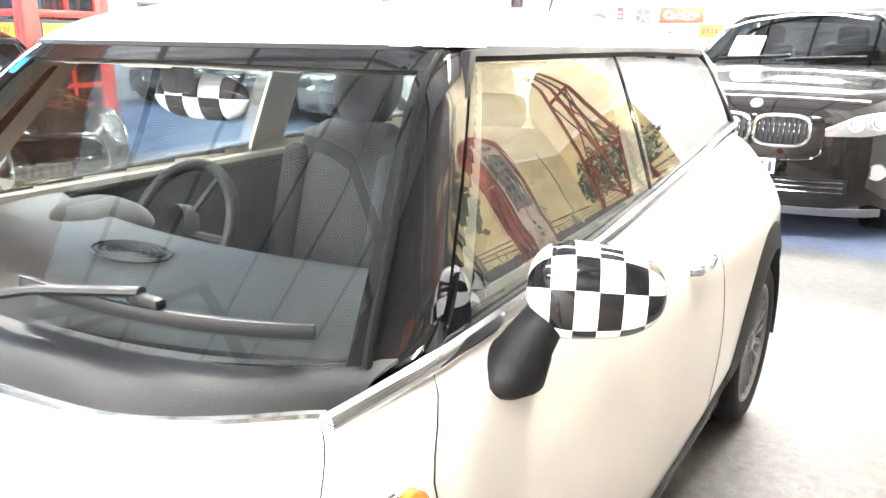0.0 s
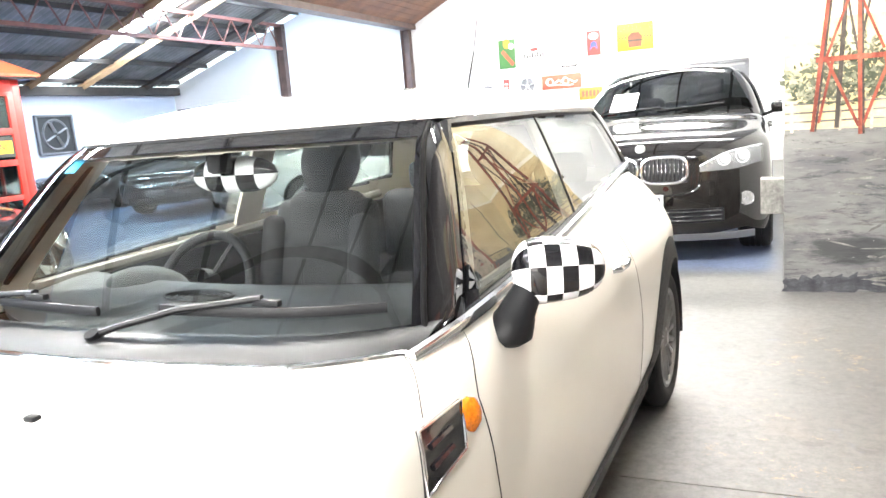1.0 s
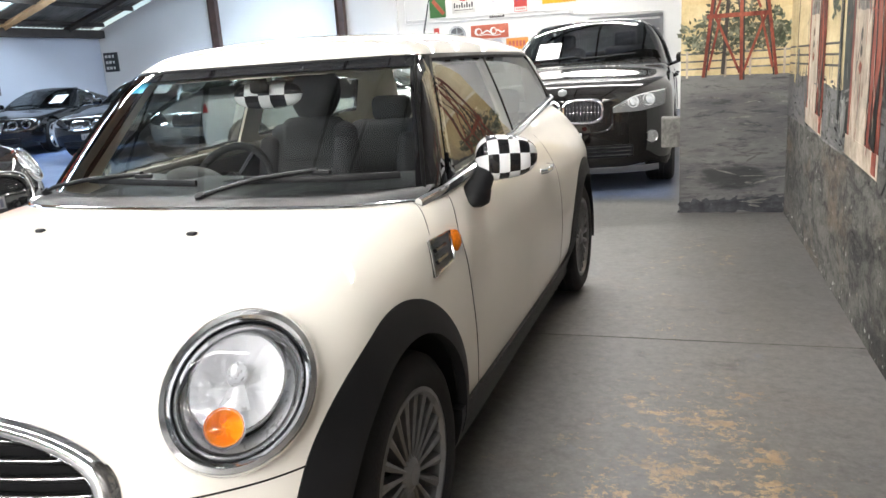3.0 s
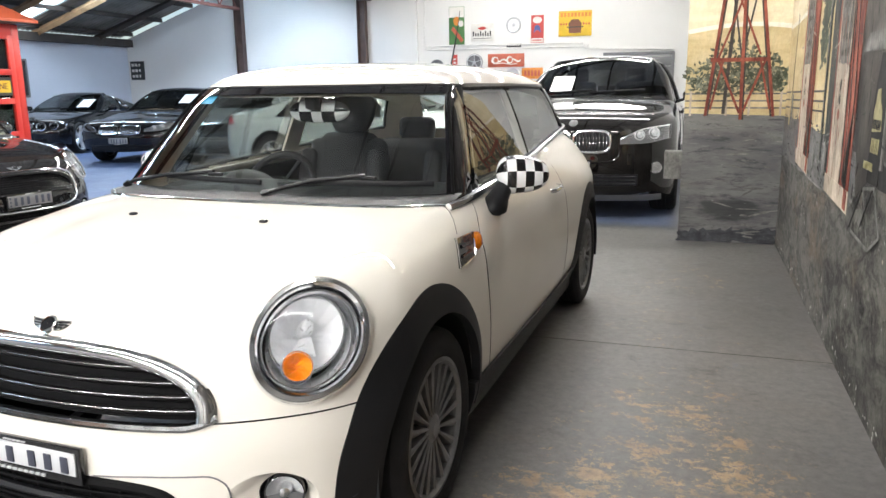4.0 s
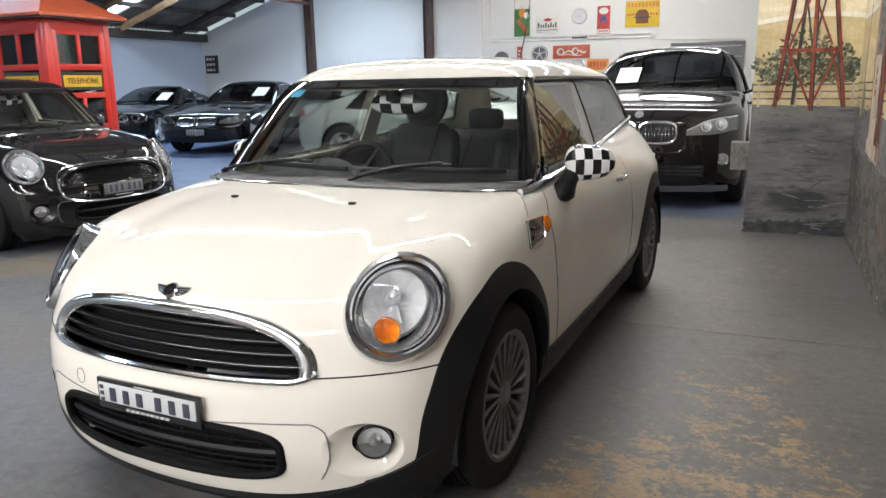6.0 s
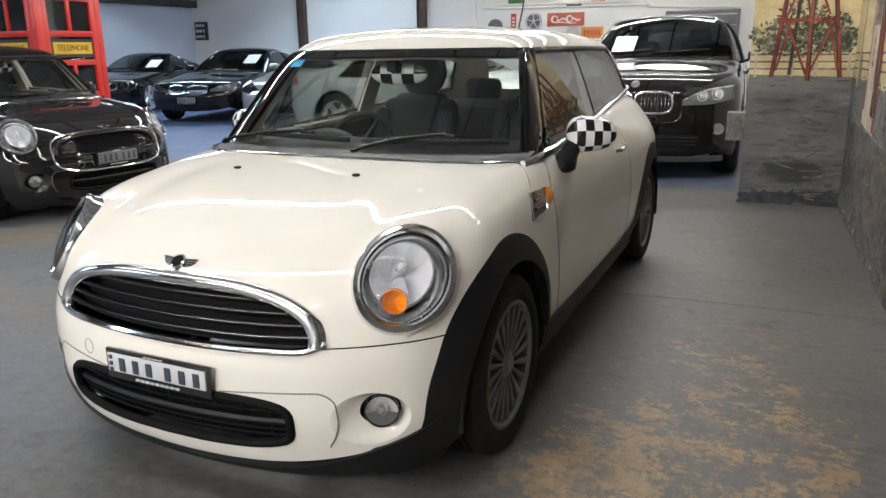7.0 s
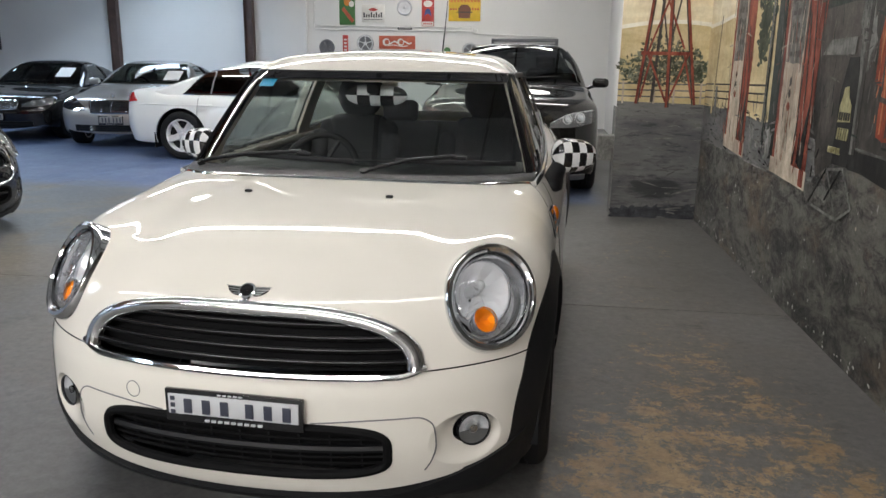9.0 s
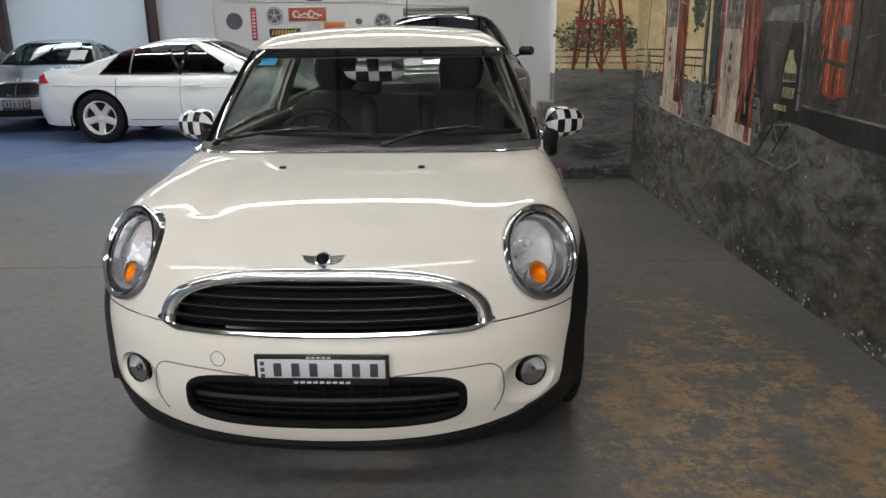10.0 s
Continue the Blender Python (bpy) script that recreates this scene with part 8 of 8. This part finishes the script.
sign("tin_sign", "tall green tin sign with a cream top", -4.16, -3.78, 2.30, 3.16, S_GREEN, (("band", rect(-0.48, 0.22, 0.48, 0.49), S_WHITE), ("disc", oval(0.0, 0.12, 0.2, 0.12), S_ORANGE), ("patch", oval(0.28, 0.05, 0.16, 0.08), S_WHITE), ("bar", [(-0.35, -0.1), (-0.2, -0.02), (0.45, -0.38), (0.3, -0.45)], COLA)))
sign("tin_sign", "pale tin sign with a small red shape over dark bars", -3.62, -3.07, 2.36, 2.76, S_WHITE, (("wing", oval(0, 0.22, 0.2, 0.1, 9, 1.4), S_RED), *[("bar", rect(-0.42 + 0.107 * k, -0.22, -0.36 + 0.107 * k, 0.06 if k in (0, 3, 5, 7) else -0.04), S_BLACK) for k in range(8)], ("line", rect(-0.4, -0.36, 0.4, -0.33), S_BLACK)))
sign("tin_sign", "narrow black tin strip with pale bars", -2.76, -2.42, 2.20, 2.28, S_BLACK, tuple(("bar", rect(-0.4 + 0.14 * k, -0.2, -0.32 + 0.14 * k, 0.2), S_WHITE) for k in range(6)))
sign("tin_sign", "upright red tin sign with white oval and blue shape", -2.19, -1.90, 2.28, 2.89, S_RED, (("plate_oval", oval(0, 0.32, 0.36, 0.12), S_WHITE), ("shape", [(-0.3, -0.15), (-0.2, 0.1), (0, 0.16), (0.2, 0.1), (0.3, -0.15), (0.1, -0.05), (-0.1, -0.05)], S_BLUE), ("band", rect(-0.46, -0.48, 0.46, -0.33), S_WHITE), *[("bar", rect(-0.36 + 0.15 * k, -0.44, -0.26 + 0.15 * k, -0.37), S_RED) for k in range(5)]))
sign("tin_sign", "yellow tin sign with a brown round shape and dark diamonds", -1.56, -0.82, 2.40, 2.95, S_YELLOW, (("arch", [(-0.18, -0.38), (0.18, -0.38), (0.2, 0.0), (0.1, 0.16), (-0.1, 0.16), (-0.2, 0.0)], S_BROWN), ("bar", rect(-0.25, -0.16, 0.25, -0.12), S_BLACK), *[("diamond", oval(x, -0.02, 0.03, 0.06, 4, 2), S_RED) for x in (-0.42, -0.34, -0.26, 0.26, 0.34, 0.42)], *[("bar", rect(-0.44 + 0.105 * k, 0.26, -0.37 + 0.105 * k, 0.42), S_ORANGE) for k in range(9)]))
sign("tin_sign", "rust-red tin sign with a flowing white band", -3.21, -2.34, 1.76, 2.06, COLA, (("swash", wave(-0.4, 0.4, 0.05, 0.09, 0.12), S_WHITE), ("loop", oval(-0.30, 0.02, 0.1, 0.28), S_WHITE), ("loop", oval(-0.28, 0.02, 0.06, 0.18), COLA), ("loop", oval(0.10, 0.02, 0.09, 0.28), S_WHITE), ("loop", oval(0.115, 0.02, 0.055, 0.18), COLA), ("tail", wave(-0.25, 0.3, -0.22, 0.05, 0.06, f=1.0), S_WHITE)))
sign("tin_sign", "orange tin sign with dark red bars", -2.40, -1.90, 1.48, 1.73, S_ORANGE, tuple(("bar", rect(-0.38 + 0.16 * k, -0.25, -0.27 + 0.16 * k, 0.25), COLA) for k in range(5)))
sign("tin_sign", "tall narrow red tin strip with pale marks", -4.09, -3.96, 1.34, 2.07, S_RED, tuple(("mark", rect(-0.25, -0.42 + 0.107 * k, 0.25, -0.37 + 0.107 * k), S_WHITE) for k in range(8)))
sign("tin_sign", "dark tin sign with yellow slanted bars", -3.68, -2.95, 1.42, 1.60, S_BLACK, tuple(("bar", [(-0.44 + 0.1 * k, -0.3), (-0.38 + 0.1 * k, -0.3), (-0.33 + 0.1 * k, 0.3), (-0.39 + 0.1 * k, 0.3)], S_YELLOW) for k in range(8)))


def hub_disc(u, z, r, m, label, spokes=5):
    ob = thing("wheel_cover", label, "wheel cover", HALL @ pose(u, BACK, z), "wheel covers on the back wall")
    M = Matrix.Rotation(-math.pi / 2, 4, "Z")
    bm = bmesh.new()
    lathe(bm, [(r, 0.0), (r, 0.02), (r * 0.9, 0.035), (r * 0.78, 0.03), (r * 0.74, 0.015), (0.001, 0.012)], 36, M)
    part("dish", bm, GREY_METAL if spokes else m, ob)
    bm = bmesh.new()
    lathe(bm, [(r * 0.98, 0.022), (r * 0.9, 0.038), (r * 0.8, 0.032)], 36, M)
    part("rim", bm, m, ob)
    for k in range(spokes):
        bm = bmesh.new()
        a = 2 * math.pi * k / spokes + 0.3
        tube(bm, [M @ Vector((0.025, q * math.cos(a), q * math.sin(a))) for q in (r * 0.12, r * 0.8)], r * 0.11, 6, flat=0.5)
        part("spoke", bm, m, ob)
    bm = bmesh.new()
    lathe(bm, [(0.001, 0.04), (r * 0.14, 0.038), (r * 0.22, 0.02)], 20, M)
    part("centre", bm, m, ob)


hub_disc(-4.48, 1.78, 0.19, GREY_METAL, "dark grey wheel cover hung on the wall", 7)
hub_disc(-3.54, 1.88, 0.20, ALLOY, "bright spoked wheel cover hung on the wall", 5)
hub_disc(-2.62, 1.58, 0.17, ALLOY, "bright wheel cover hung on the wall", 0)
hub_disc(-1.03, 1.72, 0.20, ALLOY, "bright spoked wheel cover hung on the wall", 6)
hub_disc(-2.60, 2.70, 0.18, ALLOY, "pale round wheel disc hung on the wall", 0)
cap = thing("round_sign", "small round white sign with a green shape", "sign", HALL @ pose(-1.58, BACK, 1.76), "tin signs on the back wall")
bm = bmesh.new()
lathe(bm, [(0.12, 0.0), (0.12, 0.015), (0.001, 0.018)], 28, Matrix.Rotation(-math.pi / 2, 4, "Z"))
part("disc", bm, S_WHITE, cap)
part("shape", prism(bmesh.new(), oval(0, -0.02, 0.08, 0.07, 20), 0.003, Matrix.Translation((0, -0.019, 0))), S_GREEN, cap)

# conduit and the grey door
con = thing("conduit", "painted conduit clipped along the back wall", "conduit", HALL, kind="structure")
for pts in ([(-5.5, 3.55), (-5.45, 3.6), (-4.8, 3.6), (-4.76, 3.56), (-4.78, 2.24), (-4.74, 2.2), (-0.9, 2.17)], [(-4.7, 2.28), (-1.0, 2.25), (-0.95, 2.12), (0.95, 2.06), (0.99, 2.0), (0.99, 1.2)]):
    bm = bmesh.new()
    tube(bm, [(u, BACK - 0.02, z) for u, z in pts], 0.014, 8)
    part("pipe", bm, CONDUIT, con)
part("junction_box", boxes(((-0.93, BACK - 0.025, 2.18), (0.1, 0.05, 0.08)), ((1.03, BACK - 0.025, 1.38), (0.1, 0.05, 0.16)), bev=0.008), CONDUIT, con)
door = thing("door_1", "grey painted metal door in a grey frame", "door", HALL @ pose(0.22, BACK, 0), kind="structure")
part("door_frame", boxes(((-0.73, -0.03, 1.0), (0.07, 0.06, 2.02)), ((0.73, -0.03, 1.0), (0.07, 0.06, 2.02)), ((0, -0.03, 1.985), (1.53, 0.06, 0.07)), bev=0.005), GREY_METAL, door)
for k in range(9):
    part("slat", boxes(((0, -0.012, 0.11 + k * 0.212), (1.39, 0.02, 0.205)), bev=0.006), GREY_METAL, door)
board = thing("notice_board", "dark notice board with rows of pale marks", "notice board", HALL @ pose(-13.22, BACK, 1.89))
part("panel", boxes(((0, -0.02, 0), (0.44, 0.04, 0.5)), bev=0.006), S_BLACK, board)
for k in range(3):
    for j in range(3):
        part("mark", boxes(((-0.13 + 0.11 * j, -0.043, 0.15 - 0.15 * k), (0.08 if j < 2 else 0.05, 0.006, 0.07))), S_WHITE, board, smooth=False)
vent = thing("wall_fan", "dark square wall fan in the white side wall", "fan", HALL @ pose(LEFT, 11.55, 1.66))
part("fan_frame", boxes(((0.03, 0, 0.42), (0.08, 0.98, 0.05)), ((0.03, 0, -0.42), (0.08, 0.98, 0.05)), ((0.03, -0.47, 0), (0.08, 0.05, 0.84)), ((0.03, 0.47, 0), (0.08, 0.05, 0.84)), bev=0.006), GREY_METAL, vent)
part("backing", boxes(((0.012, 0, 0), (0.02, 0.9, 0.8))), S_BLACK, vent)
bm = bmesh.new()
lathe(bm, [(0.30, 0.03), (0.34, 0.05), (0.36, 0.03)], 32)
part("shroud", bm, GREY_METAL, vent)
for k in range(4):
    bm = bmesh.new()
    tube(bm, [Matrix.Rotation(k * math.pi / 2 + 0.4, 4, "X") @ Vector((0.04 + 0.01 * q, 0.05 + 0.25 * q, 0.02 * q)) for q in (0, 0.5, 1)], 0.06, 6, flat=0.25)
    part("blade", bm, ALLOY, vent)

# ---- telephone box ----
booth = thing("telephone_box", "red telephone box with glazed sides and an orange-red hipped roof", "telephone box", HALL @ pose(-6.25, 4.35, 0))
HB = 0.45
part("plinth", boxes(((0, 0, 0.06), (0.94, 0.94, 0.12)), bev=0.01), RED_PAINT, booth)
for sx in (-1, 1):
    for sy in (-1, 1):
        part("corner_post", boxes(((sx * (HB - 0.045), sy * (HB - 0.045), 1.06), (0.09, 0.09, 1.96)), bev=0.008), RED_PAINT, booth)
BOOTH_GLASS = glass("booth_glass", (0.62, 0.72, 0.72))
ROWS_Z = ((0.14, 0.30), (0.34, 0.56), (0.60, 0.82), (0.87, 1.175), (1.235, 1.49), (1.555, 1.88))
for k in range(4):
    M = Matrix.Rotation(k * math.pi / 2, 4, "Z")
    sideb = part("glazed_side", boxes(((0, -HB + 0.03, 1.98), (0.74, 0.05, 0.16)), bev=0.004), RED_PAINT, booth)
    sideb.matrix_basis = M
    for s in (-1, 1):
        part("stile", boxes(((s * 0.33, -HB + 0.025, 1.02), (0.07, 0.045, 1.8)), bev=0.004), RED_PAINT, sideb)
    for i, (z0, z1) in enumerate(ROWS_Z):
        top = ROWS_Z[i + 1][0] if i < 5 else 1.92
        part("rail", boxes(((0, -HB + 0.025, (z1 + top) / 2), (0.60, 0.04, top - z1)), bev=0.003), RED_PAINT, sideb)
        if i != 4:
            part("glazing_bar", boxes(((0, -HB + 0.025, (z0 + z1) / 2), (0.045, 0.035, z1 - z0)), bev=0.003), RED_PAINT, sideb)
        for s in ((-1, 1) if i != 4 else (0,)):
            w = 0.275 if s else 0.59
            part("pane", boxes(((s * 0.16, -HB + 0.03, (z0 + z1) / 2), (w, 0.004, z1 - z0))), BOOTH_GLASS if i else RED_PAINT, sideb, smooth=False)
    part("sign_back", boxes(((0, -HB + 0.014, 1.365), (0.58, 0.006, 0.20))), S_BLACK, sideb, smooth=False)
    part("sign_face", boxes(((0, -HB + 0.008, 1.365), (0.53, 0.006, 0.13))), S_YELLOW, sideb, smooth=False)
    tx = lettering("TELEPHONE", 0.094, S_BROWN, sideb)
    tx.matrix_basis = Matrix.Translation((0, -HB + 0.002, 1.365)) @ Matrix.Rotation(math.pi / 2, 4, "X") @ Matrix.Diagonal((0.86, 1, 1, 1))
bm = bmesh.new()
for a, b, z0, z1 in ((0.60, 0.60, 2.06, 2.09), (0.60, 0.09, 2.09, 2.42)):
    A = [bm.verts.new((x * a, y * a, z0)) for x, y in ((-1, -1), (1, -1), (1, 1), (-1, 1))]
    B = [bm.verts.new((x * b, y * b, z1)) for x, y in ((-1, -1), (1, -1), (1, 1), (-1, 1))]
    for i in range(4):
        bm.faces.new((A[i], A[(i + 1) % 4], B[(i + 1) % 4], B[i]))
    bm.faces.new(A[::-1]), bm.faces.new(B)
part("hipped_roof", bm, ORANGE_ROOF, booth, "orange-red hipped roof", smooth=False)
part("soffit", boxes(((0, 0, 2.05), (1.14, 1.14, 0.02))), S_BLACK, booth, smooth=False)
bm = bmesh.new()
lathe(bm, [(0.001, 2.56), (0.03, 2.54), (0.045, 2.5), (0.03, 2.46), (0.06, 2.43), (0.07, 2.41)], 16, Matrix.Rotation(-math.pi / 2, 4, "Y"))
part("finial", bm, RED_PAINT, booth)
# white rectangle of unknown kind, set here as a hung panel
panel = thing("hanging_panel", "plain white panel hung under the roof", "panel", HALL @ pose(-7.4, 4.9, 2.62))
part("face", boxes(((0, 0, 0), (0.55, 0.04, 0.42)), bev=0.006), WHITE_PLASTIC, panel)
for s in (-0.2, 0.2):
    bm = bmesh.new()
    cyl(bm, (s, 0, 0.2), (s, 0, 1.30), 0.005, n=5)
    part("hanger", bm, GREY_METAL, panel)
